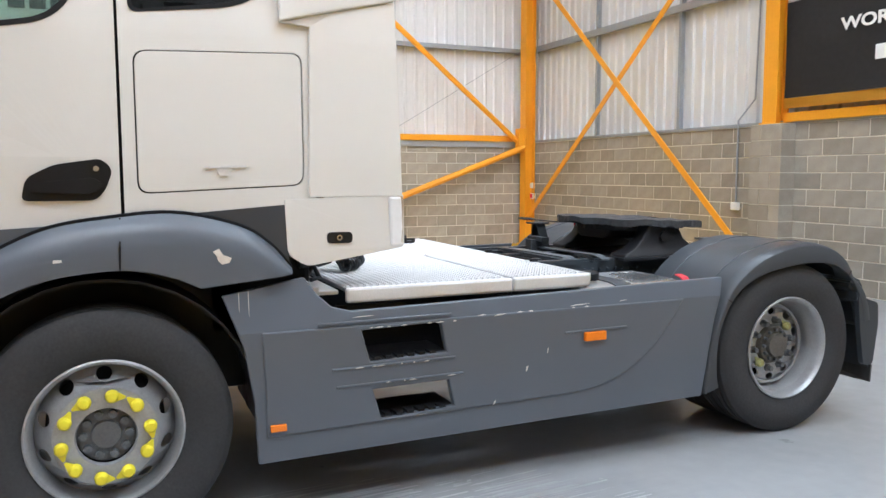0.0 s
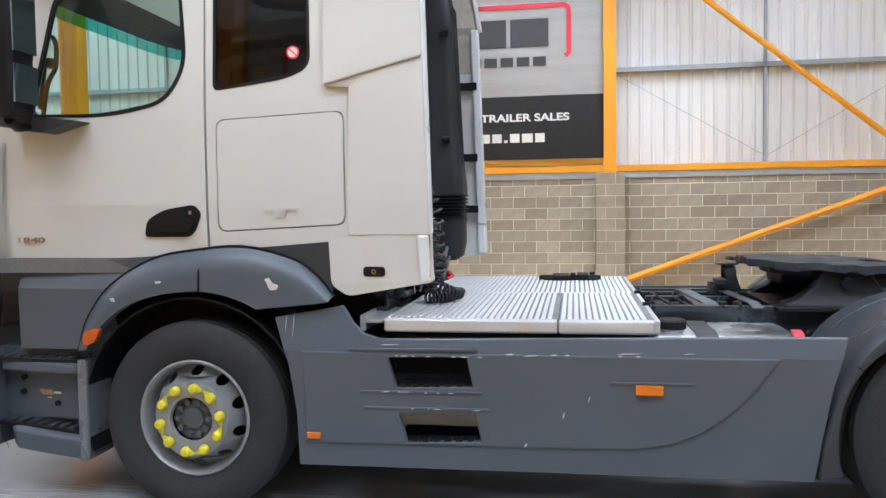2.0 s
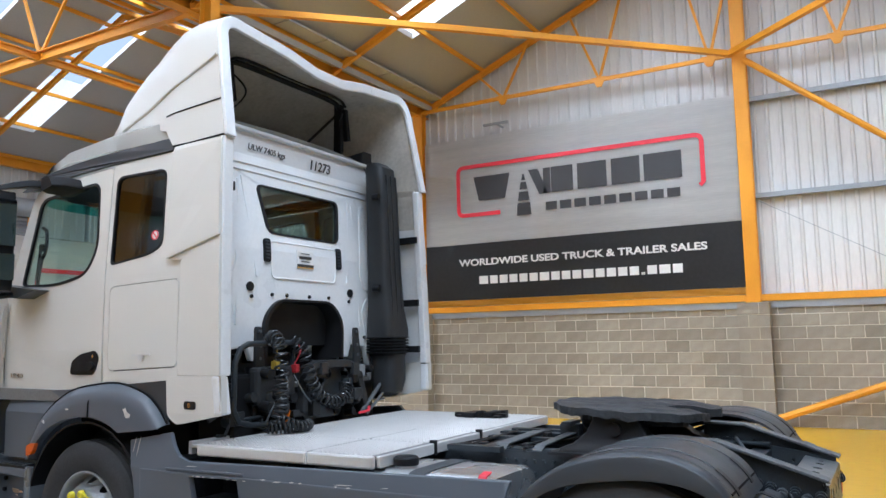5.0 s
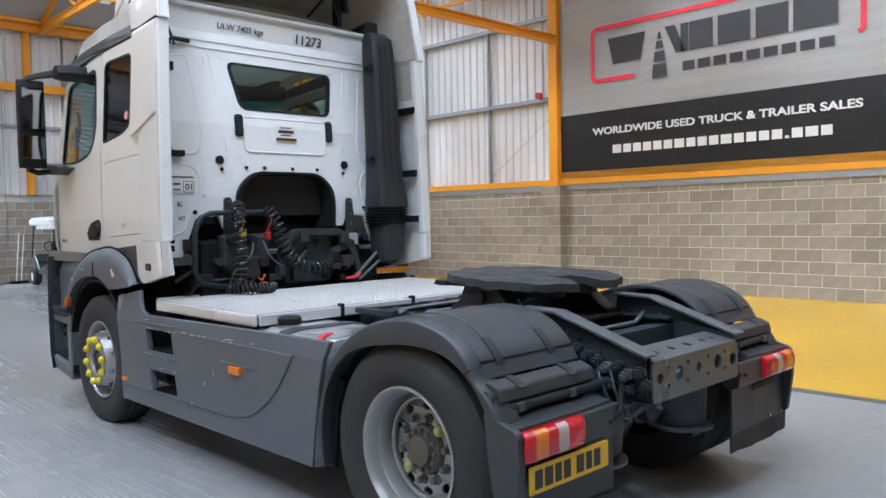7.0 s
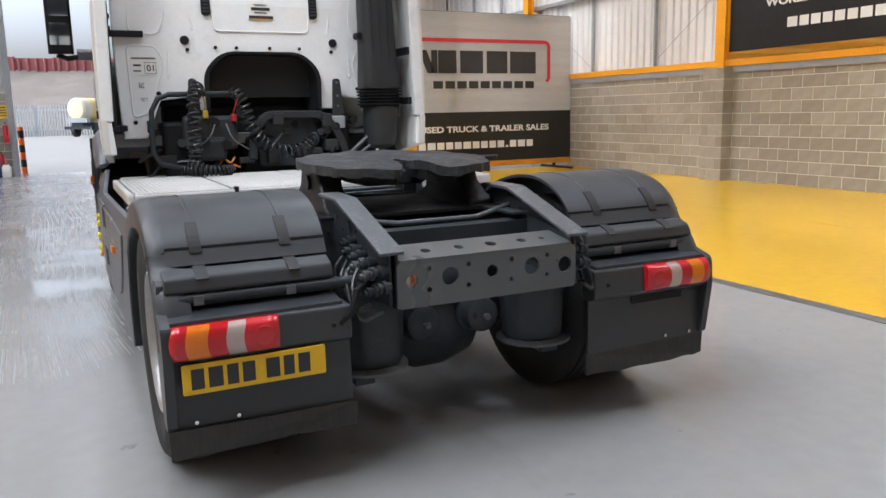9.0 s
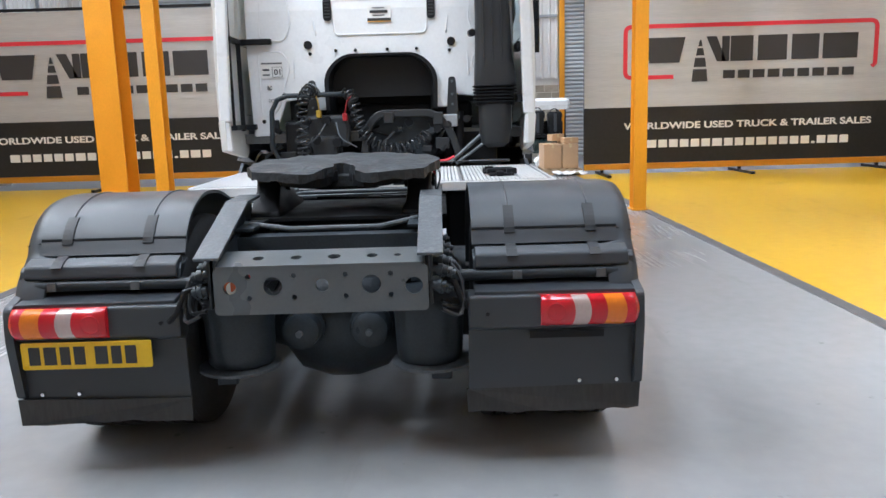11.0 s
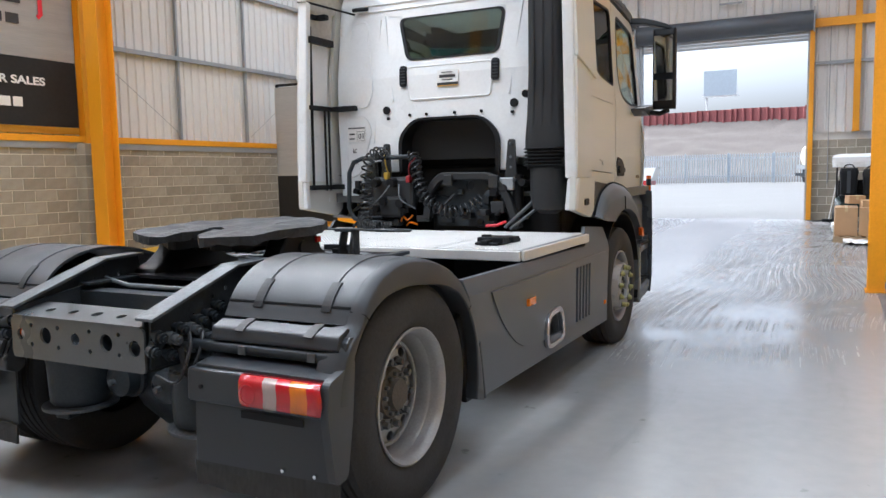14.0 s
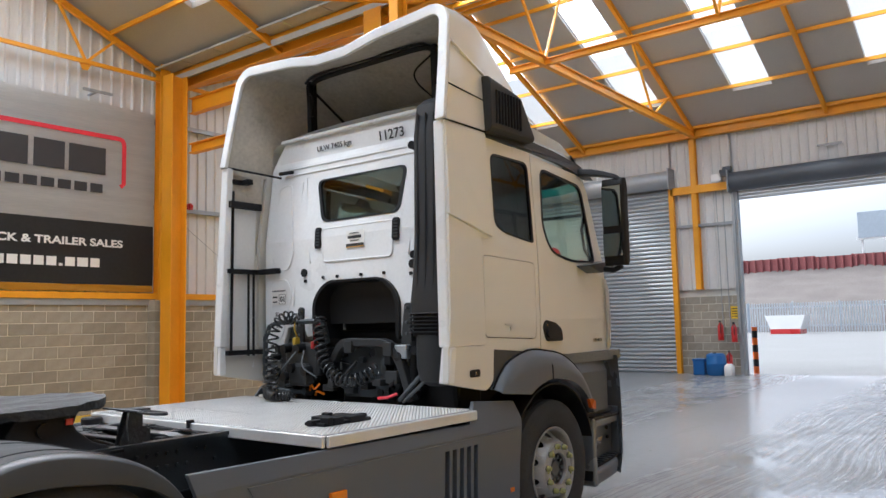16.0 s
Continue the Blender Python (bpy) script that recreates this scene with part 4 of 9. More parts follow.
def cab_side(s):
    zc = (1.6, 2.1, 2.5, 2.9)
    door = part("cab_door", plate(bmesh.new(), rounded([(0.108, 1.335), (0.112, 2.86), (-0.80, 2.80), (-1.06, 2.0), (-1.06, 1.285)], [0.02, 0.03, 0.15, 0.1, 0.02]),
                                  [WIN_FRONT], flank(s), 0.035, (), zc), M_CAB, TRUCK, "cream cab door with a broad side window")
    part("window_pane", plate(bmesh.new(), WIN_FRONT, [], flank(s, -0.012), 0.005, (), zc), M_GLASS, door, "clear green-tinted door glass").visible_shadow = False
    part("window_seal", plate(bmesh.new(), ring_of(WIN_FRONT, 0.008), [ring_of(WIN_FRONT, -0.014)], flank(s, 0.003), 0.02, (), zc), M_BLACK, door)
    grip = rounded([(-0.235, 1.43), (-0.215, 1.52), (-0.12, 1.57), (0.045, 1.595), (0.085, 1.55), (0.055, 1.47), (0.02, 1.43)], 0.03)
    part("handle_recess", plate(bmesh.new(), grip, [], flank(s, 0.006), 0.012), M_BLACK, door, "black plastic handle recess")
    bm = plate(bmesh.new(), rounded([(-0.20, 1.465), (-0.19, 1.50), (0.02, 1.52), (0.05, 1.49), (0.0, 1.455)], 0.015), [], flank(s, 0.022), 0.018)
    part("door_handle", bm, M_BLACK, door, "black pull handle", bevel=0.005)
    part("key_lock", plate(bmesh.new(), circle(0.025, 1.555, 0.011, 10), [], flank(s, 0.010), 0.006), M_CHROME, door)
    lettering("model_marking", "1840", 0.17, 0.031, M_BADGE, door, pose(-1.045 if s < 0 else -0.86, s * (1.123 if s < 0 else 1.134), 1.40, 0, 0, -4 if s < 0 else 184), "small raised bronze-chrome number")
    # rear quarter with its locker
    lock = rounded([(0.175, 1.455), (0.175, 2.02), (0.845, 2.045), (0.845, 1.485)], 0.05)
    quarter = part("cab_quarter", plate(bmesh.new(), [(0.122, 1.37), (0.122, 2.87), (0.84, 2.90), (0.90, 2.3), (0.90, 1.42), (0.55, 1.36)],
                                        [WIN_REAR, ring_of(lock, 0.004)], flank(s), 0.035, (), zc), M_CAB, TRUCK, "cream cab quarter panel with a small window")
    part("window_pane", plate(bmesh.new(), WIN_REAR, [], flank(s, -0.010), 0.005, (), zc), M_SMOKE, quarter, "dark tinted rear side glass")
    part("window_seal", plate(bmesh.new(), ring_of(WIN_REAR, 0.006), [ring_of(WIN_REAR, -0.012)], flank(s, 0.003), 0.02, (), zc), M_BLACK, quarter)
    part("locker_door", plate(bmesh.new(), ring_of(lock, -0.003), [], flank(s, 0.003), 0.03, (), zc), M_CAB, quarter, "cream locker flap with rounded corners", bevel=0.004)
    part("locker_gap", plate(bmesh.new(), ring_of(lock, 0.02), [], flank(s, -0.02), 0.004, (), zc), M_SEAM, quarter)
    part("locker_latch", plate(bmesh.new(), [(0.43, 1.555), (0.60, 1.56), (0.60, 1.57), (0.43, 1.565)], [], flank(s, 0.012), 0.012), M_ALU, quarter, "slim chrome latch bar")
    part("latch_lock", plate(bmesh.new(), rounded([(0.49, 1.525), (0.535, 1.525), (0.545, 1.556), (0.48, 1.556)], 0.008), [], flank(s, 0.012), 0.012), M_ALU, quarter)
    if s < 0:
        sign = part("warning_sticker", plate(bmesh.new(), circle(0.585, 2.345, 0.033, 18), [], flank(s, -0.004), 0.003), M_WHITE, quarter, "round prohibition sticker inside the glass")
        part("sticker_ring", plate(bmesh.new(), circle(0.585, 2.345, 0.033, 18), [circle(0.585, 2.345, 0.026, 18)], flank(s, -0.002), 0.003), M_RED, sign)
        part("sticker_bar", plate(bmesh.new(), [(0.562, 2.362), (0.604, 2.324), (0.608, 2.328), (0.566, 2.366)], [], flank(s, -0.002), 0.003), M_RED, sign)
    part("door_gap", plate(bmesh.new(), [(0.09, 1.37), (0.14, 1.37), (0.14, 2.85), (0.09, 2.85)], [], flank(s, -0.034), 0.01, (), zc), M_SEAM, quarter)
    # dark band under the roof edge
    band = plate(bmesh.new(), rounded([(-0.98, 2.80), (-0.72, 2.90), (-0.3, 2.955), (0.2, 2.985), (0.72, 3.0), (0.72, 2.905), (0.1, 2.885), (-0.45, 2.85), (-0.82, 2.79)], [0, 0.1, 0.2, 0.2, 0.01, 0.01, 0.2, 0.2, 0.05], 4),
                 [], flank(s, 0.012), 0.03, (), (2.9,))
    part("roof_band", band, M_FENDER, TRUCK, "dark grey trim band along the roof edge")
    # side deflector behind the door
    up = [(0.735, 2.175), (0.735, 2.93), (1.275, 2.93), (1.285, 2.29), (1.0, 2.235)]
    low = [(0.865, 2.16), (0.735, 2.175), (1.0, 2.235), (1.285, 2.29), (1.295, 1.43), (0.855, 1.43), (0.85, 1.50)]
    fair = part("side_deflector", plate(bmesh.new(), up, [], toed(s, 0.036), 0.03, (), zc), M_CAB, TRUCK, "cream side air deflector behind the cab", bevel=0.008)
    part("deflector_lower", plate(bmesh.new(), low, [], toed(s, 0.022), 0.03, (), zc), M_CAB, fair, bevel=0.006)
    part("deflector_flap", plate(bmesh.new(), rounded([(0.745, 1.42), (1.302, 1.44), (1.302, 1.20), (0.84, 1.125), (0.755, 1.18)], [0.01, 0.01, 0.02, 0.03, 0.03]), [], toed(s, 0.015), 0.045), M_CAB, fair, "cream lower corner flap", bevel=0.008)
    part("flap_catch", plate(bmesh.new(), rounded([(0.93, 1.225), (1.05, 1.225), (1.05, 1.275), (0.93, 1.275)], 0.02), [], toed(s, 0.027), 0.015), M_BLACK, fair, "black rounded flap catch", bevel=0.004)
    part("flap_catch_ring", plate(bmesh.new(), circle(0.988, 1.25, 0.013, 12), [circle(0.988, 1.25, 0.007, 8)], toed(s, 0.030), 0.004), M_CHROME, fair)
    # folded rear edge, with the pale inside skin
    rim = bmesh.new()
    for z0, z1 in ((1.20, 1.43), (1.43, 2.93)):
        ya, yb = s * (half_width(z0) - 0.012 - TOE[s]), s * (half_width(z1) + 0.002 - TOE[s])
        xa, xc = 1.30 - 0.02 - 0.02 * (z0 - 1.2), 1.29 - 0.02 - 0.02 * (z1 - 1.2)
        quad = [(xa - 0.065, ya), (xa, ya), (xa, ya - s * 0.085), (xa - 0.065, ya - s * 0.085)]
        quad2 = [(xc - 0.06, yb), (xc, yb), (xc, yb - s * 0.085), (xc - 0.06, yb - s * 0.085)]
        loft(rim, [[(p[0], p[1], z0) for p in quad], [(p[0], p[1], z1) for p in quad2]])
    part("deflector_edge", rim, M_BACK, fair, "white folded rear edge", bevel=0.012)
    part("deflector_liner", plate(bmesh.new(), [(0.93, 1.25), (1.25, 1.25), (1.23, 2.6), (0.93, 2.6)], [], toed(s, -0.002), 0.02, (), zc), M_BACK, fair, "pale ribbed inner skin")
    part("deflector_liner", plate(bmesh.new(), [(0.88, 2.6), (1.23, 2.6), (1.23, 2.95), (0.88, 2.95)], [], toed(s, -0.002), 0.02, (), zc), M_INNER, fair, "mottled beige inner skin")
    for z in ((1.55, 1.95, 2.5) if s > 0 else (2.62,)):
        part("bracket", boxes((0.90, 1.22, min(s * 1.09, s * 1.13), max(s * 1.09, s * 1.13), z - 0.028, z + 0.028)), M_BLACK, fair, "black steel bracket")
    if s < 0:
        part("rust_streak", plate(bmesh.new(), [(1.262, 1.44), (1.298, 1.43), (1.292, 1.22), (1.27, 1.24)], [], toed(s, 0.019), 0.003), material("rust_stain", (0.36, 0.27, 0.16), 0.8, vary=0.4, scale=25, stain=0.6, stain_colour=(0.65, 0.6, 0.5)), fair, "brown rust run on the panel edge")


def cab_front():
    def ring(z):
        xd = interp(z, ((1.28, -1.15), (2.0, -1.15), (2.8, -0.86), (3.02, -0.74)))
        xf = interp(z, ((1.28, -1.41), (2.0, -1.39), (2.8, -1.16), (3.02, -1.04)))
        hw = half_width(z) - interp(z, ((2.0, 0.10), (2.8, 0.08)))
        pts = []
        for k in range(25):
            t = -1 + k / 12
            a = abs(t)
            y = hw * math.copysign(1 - (1 - a) ** 1.0, t)
            x = xf + (xd - xf) * a ** 5
            pts.append((x, y, z))
        return pts

    def strip(zs):
        bm = bmesh.new()
        rows = [[bm.verts.new(p) for p in ring(z)] for z in zs]
        for a, b in zip(rows, rows[1:]):
            for k in range(24):
                bm.faces.new((a[k], a[k + 1], b[k + 1], b[k]))
        bmesh.ops.solidify(bm, geom=bm.faces[:], thickness=0.02)
        return bm
    part("front_panel", strip((1.28, 1.6, 2.0)), M_CAB, TRUCK, "cream front panel", True)
    part("sun_band", strip((2.745, 2.78, 2.818)), glass_material("teal_band", (0.02, 0.42, 0.36)), TRUCK, "teal sun band on the windscreen", True).location = (0.03, 0, 0)
    part("windscreen", strip((2.005, 2.3, 2.6, 2.82)), M_GLASS, TRUCK, "large curved windscreen", True).visible_shadow = False
    part("brow", strip((2.825, 2.92, 3.02)), M_FENDER, TRUCK, "dark brow over the windscreen", True)
    # roof
    bm = bmesh.new()
    rows = []
    for x, z0, z1, hw in ((-1.0, 2.9, 2.98, 0.92), (-0.85, 2.95, 3.06, 1.02), (-0.5, 2.99, 3.15, 1.09), (0.0, 3.0, 3.21, 1.12), (0.5, 3.0, 3.24, 1.12), (0.78, 3.0, 3.24, 1.1)):
        rows.append([bm.verts.new((x, hw * math.sin(radians(a)) if abs(a) < 89 else math.copysign(hw, a), z0 + (z1 - z0) * abs(math.cos(radians(a))) ** 0.35)) for a in range(-90, 91, 10)])
    for a, b in zip(rows, rows[1:]):
        for k in range(18):
            bm.faces.new((a[k], a[k + 1], b[k + 1], b[k]))
    bmesh.ops.solidify(bm, geom=bm.faces[:], thickness=0.03)
    part("cab_roof", bm, M_CAB, TRUCK, "", True)
    part("cab_floor", boxes((-1.3, 0.84, -1.16, 1.16, 1.24, 1.32)), M_SEATS, TRUCK)
    part("dashboard", boxes((-1.15, -0.85, -1.1, 1.1, 1.3, 1.98)), M_SEATS, TRUCK, bevel=0.05)
    bm = rod(bmesh.new(), [(-0.72 + 0.2 * math.cos(a) * 0.35, 0.55 + 0.21 * math.sin(a), 1.98 + 0.2 * math.cos(a)) for a in np.linspace(0, 6.283, 25)], 0.014)
    part("steering_wheel", bm, M_BLACK, TRUCK, smooth=True)
    for y in (-0.62, 0.58):
        bm = boxes((-0.35, 0.15, y - 0.25, y + 0.25, 1.55, 1.72), (0.08, 0.2, y - 0.25, y + 0.25, 1.72, 2.1))
        part("seat", bm, M_SEATS, TRUCK, "dark fabric cab seat", bevel=0.03)
    part("bunk", boxes((0.30, 0.66, -1.0, 1.0, 1.96, 2.08)), M_SEATS, TRUCK, bevel=0.03)


def roof_deflector():
    bm = bmesh.new()

    def lean(x, z):
        return x - max(0.0, x - 0.72) / 0.56 * (0.055 + 0.17 * (z - 2.93))

    def ring(x):
        zt = interp(x, ((-0.40, 3.18), (-0.25, 3.31), (-0.03, 3.48), (0.24, 3.63), (0.5, 3.74), (0.75, 3.81), (1.0, 3.82), (1.28, 3.80)))
        hw = interp(x, ((-0.40, 0.74), (-0.25, 0.9), (0.0, 1.0), (0.4, 1.07), (0.72, 1.165), (1.28, 1.185)))
        zb = interp(x, ((-0.40, 3.10), (0.3, 3.10), (0.6, 3.08), (0.72, 2.94), (1.28, 2.93)))
        pts = []
        r = min(0.17, (zt - zb) * 0.7)
        tuck = 0.045 * (zt - zb)
        for sgn in (-1, 1):
            half = [(sgn * hw, zb), (sgn * (hw - tuck * 0.5), zb + (zt - zb) * 0.5)]
            for k in range(6):
                a = radians(k * 18)
                half.append((sgn * (hw - tuck - r + r * math.cos(a)), zt - r + r * math.sin(a)))
            half.append((sgn * 0.45, zt + 0.01 - 0.07 * max(0, x - 0.5)))
            half.append((sgn * 0.15, zt + 0.015 - 0.15 * max(0, x - 0.5)))
            pts += half if sgn < 0 else half[::-1]
        return [(lean(x, z), y * (1 + 0.012 * max(0, x - 0.72) / 0.56), z) for y, z in pts]
    xs = (-0.40, -0.33, -0.25, -0.14, -0.03, 0.1, 0.24, 0.37, 0.5, 0.62, 0.72, 0.9, 1.05, 1.2, 1.285)
    rows = [[bm.verts.new(p) for p in ring(x)] for x in xs]
    for a, b in zip(rows, rows[1:]):
        for k in range(len(a) - 1):
            bm.faces.new((a[k], a[k + 1], b[k + 1], b[k]))
    bm.faces.new(rows[0])
    bmesh.ops.recalc_face_normals(bm, faces=bm.faces)
    inner = bm.copy()
    thicken(bm, 0.03)
    hood = part("roof_deflector", bm, M_CAB, TRUCK, "tall hollow cream roof air deflector", True)
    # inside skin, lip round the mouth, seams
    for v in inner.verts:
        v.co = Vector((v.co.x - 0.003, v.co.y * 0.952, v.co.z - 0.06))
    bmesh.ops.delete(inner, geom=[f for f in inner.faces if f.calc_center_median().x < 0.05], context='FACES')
    part("deflector_lining", inner, M_INNER, hood, "mottled beige inside of the hollow deflector", True)
    mouth = ring(1.285)
    n = len(mouth)
    bm = bmesh.new()
    sec = []
    for i, p in enumerate(mouth):
        o = Vector(p)
        d = Vector(mouth[min(i + 1, n - 1)]) - Vector(mouth[max(i - 1, 0)])
        c = o + Vector((0, d.z, -d.y)).normalized() * 0.078
        sec.append((o + Vector((0, 0, 0)), o + Vector((0.03, 0, 0)), c + Vector((0.03, 0, 0)), c))
    vs = [[bm.verts.new(q) for q in s4] for s4 in sec]
    for a, b in zip(vs, vs[1:]):
        for k in range(4):
            bm.faces.new((a[k], a[(k + 1) % 4], b[(k + 1) % 4], b[k]))
    bm.faces.new(vs[0])
    bm.faces.new(vs[-1])
    part("deflector_lip", bm, M_BACK, hood, "white rolled rear lip", True, bevel=0.006)
    for s in (-1, 1):
        part("panel_gap", plate(bmesh.new(), [(0.735, 2.927), (0.9, 2.927), (1.29, 2.927), (1.29, 2.936), (0.9, 2.936), (0.735, 2.936)], [], lambda u, v, w: (u - max(0.0, (u - 0.86) / 0.42) * 0.056, s * (1.1705 - w - TOE[s] * max(0.0, (u - 0.86) / 0.42)), v), 0.05, (0.86, 1.0, 1.15)), M_SEAM, hood)
    # struts inside
    for s in (-1, 1):
        y = s * 0.69
        part("adjuster_column", beam(bmesh.new(), (0.67, y, 3.15), (0.68, y, 3.70), 0.08, 0.05, (0, 1, 0)), M_BLACK, hood, "black steel adjuster column", bevel=0.008)
        part("column_bracket", beam(bmesh.new(), (0.73, y + 0.05, 3.38), (0.72, y + 0.02, 3.66), 0.05, 0.05, (0, 1, 0)), M_BLACK, hood, "", bevel=0.008)
        part("column_brace", rod(bmesh.new(), [(0.65, y, 3.62), (0.45, y - s * 0.16, 3.36)], 0.012, 6), M_BLACK, hood, "", True)
        part("cable", rod(bmesh.new(), smooth_line([(0.72, y, 3.62), (0.78, y - s * 0.12, 3.5), (0.78, y - s * 0.1, 3.4), (0.72, y, 3.28)], 14), 0.007, 6), M_BLACK, hood, "", True)
    for x, z, r in ((0.70, 3.70, 0.022), (0.76, 3.715, 0.012)):
        part("frame_bar", rod(bmesh.new(), smooth_line([(x - 0.01, -0.69, z - 0.04), (x, -0.55, z), (x, 0.0, z + 0.004), (x, 0.55, z), (x - 0.01, 0.69, z - 0.04)], 24), r, 8), M_BLACK, hood, "", True)
    for k in range(5):
        y, z = 0.02 + 0.035 * (k % 3), 3.664 + 0.022 * (k // 3)
        part("lip_mark", rod(bmesh.new(), [(1.09, y, z), (1.118, y, z)], 0.006, 6), M_BLACK, hood)

    def skin(x, z, s):
        foot = interp(x, ((0.3, 3.10), (0.6, 3.08), (0.72, 2.94)))
        hw = interp(x, ((-0.40, 0.74), (-0.25, 0.9), (0.0, 1.0), (0.4, 1.07), (0.72, 1.165), (1.28, 1.185)))
        y = (hw - 0.045 * max(0.0, z - foot)) * (1 + 0.012 * max(0, x - 0.72) / 0.56)
        return (lean(x, z), s * (y + 0.001), z)
    for s in (-1, 1):
        part("panel_gap", rod(bmesh.new(), [skin(x, 3.14 + 0.03 * x, s) for x in np.linspace(0.62, 1.28, 12)], 0.005, 6), M_SEAM, hood)
        part("shell_edge", rod(bmesh.new(), [skin(x, 3.16 + 0.33 * (x + 0.1) / 1.38, s) for x in np.linspace(0.0, 1.28, 22)], 0.012, 6), M_CAB, hood, "", True)
    part("stay_rod", rod(bmesh.new(), [(0.84, -0.9, 2.86), (1.22, -1.14, 2.93)], 0.01, 6), M_BLACK, hood, "", True)
    part("stay_rod", rod(bmesh.new(), [(0.82, -0.78, 2.9), (0.84, -0.92, 2.9)], 0.018, 6), M_BLACK, hood, "", True)
    # dark intake box on the right shoulder
    bm = loft(bmesh.new(), [[(0.62, y, z) for y, z in rounded([(0.95, 2.95), (1.205, 2.95), (1.205, 3.28), (0.95, 3.28)], 0.04)],
                            [(0.74, y, z) for y, z in rounded([(0.95, 2.93), (1.225, 2.93), (1.225, 3.34), (0.95, 3.34)], 0.05)]])
    for v in bm.verts:
        if v.co.x < 0.7:
            v.co.x = 0.12 if v.co.z < 3.1 else 0.3
    box_ = part("air_intake", bm, M_DUCT, TRUCK, "dark grey air intake box at the roof corner", bevel=0.01)
    for k in range(9):
        x = 0.34 + k * 0.04
        part("intake_slat", boxes((x, x + 0.014, 1.21, 1.232, 3.0, 3.24)), M_BLACK, box_)


def rear_wall():
    def xb(z):
        return interp(z, ((1.2, 0.87), (2.3, 0.865), (2.95, 0.785), (3.0, 0.765), (3.2, 0.745)))
    place = lambda u, v, w: (xb(v) - w, u, v)
    lift = lambda d: (lambda u, v, w: (xb(v) + d - w, u, v))
    win = rounded([(-0.47, 2.785), (0.49, 2.785), (0.44, 2.43), (-0.38, 2.43)], 0.07, 6)
    tunnel = rounded([(-0.43, 1.5), (-0.43, 1.80), (-0.29, 1.93), (0.29, 1.93), (0.43, 1.80), (0.43, 1.5)], [0, 0.1, 0.14, 0.14, 0.1, 0])
    outer = [(-1.09, 1.95), (-1.07, 1.3), (-0.9, 1.3), (-0.79, 1.58), (-0.60, 1.60), (-0.56, 1.5), (-0.44, 1.5)] + tunnel[1:-1] + [(0.44, 1.5), (0.56, 1.5), (0.60, 1.60), (0.79, 1.58), (0.9, 1.3), (1.07, 1.3), (1.09, 1.95), (1.08, 3.0), (0.95, 3.19), (-0.95, 3.19), (-1.08, 3.0)]
    wall = part("rear_wall", plate(bmesh.new(), outer, [win], place, 0.05, (), (2.3, 2.95, 3.0)), M_BACK, TRUCK, "white pressed-steel cab rear wall", bevel=0.01)
    part("window_pane", plate(bmesh.new(), win, [], lift(-0.008), 0.006, (), (2.3, 2.95)), M_REARGLASS, wall, "dark rear window")
    part("window_seal", plate(bmesh.new(), ring_of(win, 0.012), [ring_of(win, -0.018)], lift(0.006), 0.02), M_BLACK, wall)
    part("tunnel_surround", sheet_arch(tunnel, xb), M_BLACK, wall, "black rubber arch over the engine tunnel", True)
    part("tunnel_back", boxes((0.50, 0.53, -0.45, 0.45, 1.4, 1.96)), M_BLACK, wall)
    part("tunnel_cover", plate(bmesh.new(), rounded([(-0.42, 1.60), (-0.42, 1.80), (-0.28, 1.92), (0.28, 1.92), (0.42, 1.80), (0.42, 1.60)], [0, 0.1, 0.14, 0.14, 0.1, 0]), [], lambda u, v, w: (0.74 + 0.12 * (v - 1.6) - w, u, v), 0.02), M_COVER, wall, "dark moulded engine cover")
    # pressed panels and ridges
    for pts, r in (([(-0.36, 2.10), (-0.38, 2.37), (0.40, 2.37), (0.38, 2.10)], 0.04), ([(-0.98, 2.08), (-0.95, 2.78), (-0.80, 2.80), (-0.72, 2.2), (-0.78, 2.06)], 0.05),
                   ([(0.98, 2.08), (0.95, 2.78), (0.80, 2.80), (0.72, 2.2), (0.78, 2.06)], 0.05), ([(-0.99, 1.45), (-1.0, 1.98), (-0.80, 1.98), (-0.74, 1.86), (-0.86, 1.50)], 0.05),
                   ([(0.99, 1.45), (1.0, 1.98), (0.80, 1.98), (0.74, 1.86), (0.86, 1.50)], 0.05)):
        o = rounded(pts, r)
        part("pressing", plate(bmesh.new(), o, [], lift(0.005), 0.007, (), (2.3, 2.95)), M_BACK, wall, bevel=0.003)
        part("bead", rod(bmesh.new(), [(xb(v) + 0.003, u, v) for u, v in o + o[:2]], 0.0075, 6, False), M_BACK, wall, "", True)
    for y0, y1, z in ((-0.96, 0.96, 2.93), (-0.9, 0.9, 2.875)):
        part("ridge", beam(bmesh.new(), (xb(z), y0, z), (xb(z), y1, z), 0.022, 0.018), M_BACK, wall, bevel=0.008)
    for a, b in (((-0.62, 2.83), (-0.52, 2.1)), ((0.64, 2.83), (0.54, 2.1)), ((-0.66, 2.8), (-0.72, 1.75)), ((0.68, 2.8), (0.72, 1.75))):
        part("ridge", beam(bmesh.new(), (xb(a[1]) + 0.002, *a), (xb(b[1]) + 0.002, *b), 0.016, 0.02, (1, 0, 0)), M_BACK, wall, bevel=0.006)
    part("roof_gutter", beam(bmesh.new(), (0.76, -0.97, 3.19), (0.76, 0.97, 3.19), 0.06, 0.03), M_BACK, wall, bevel=0.01)
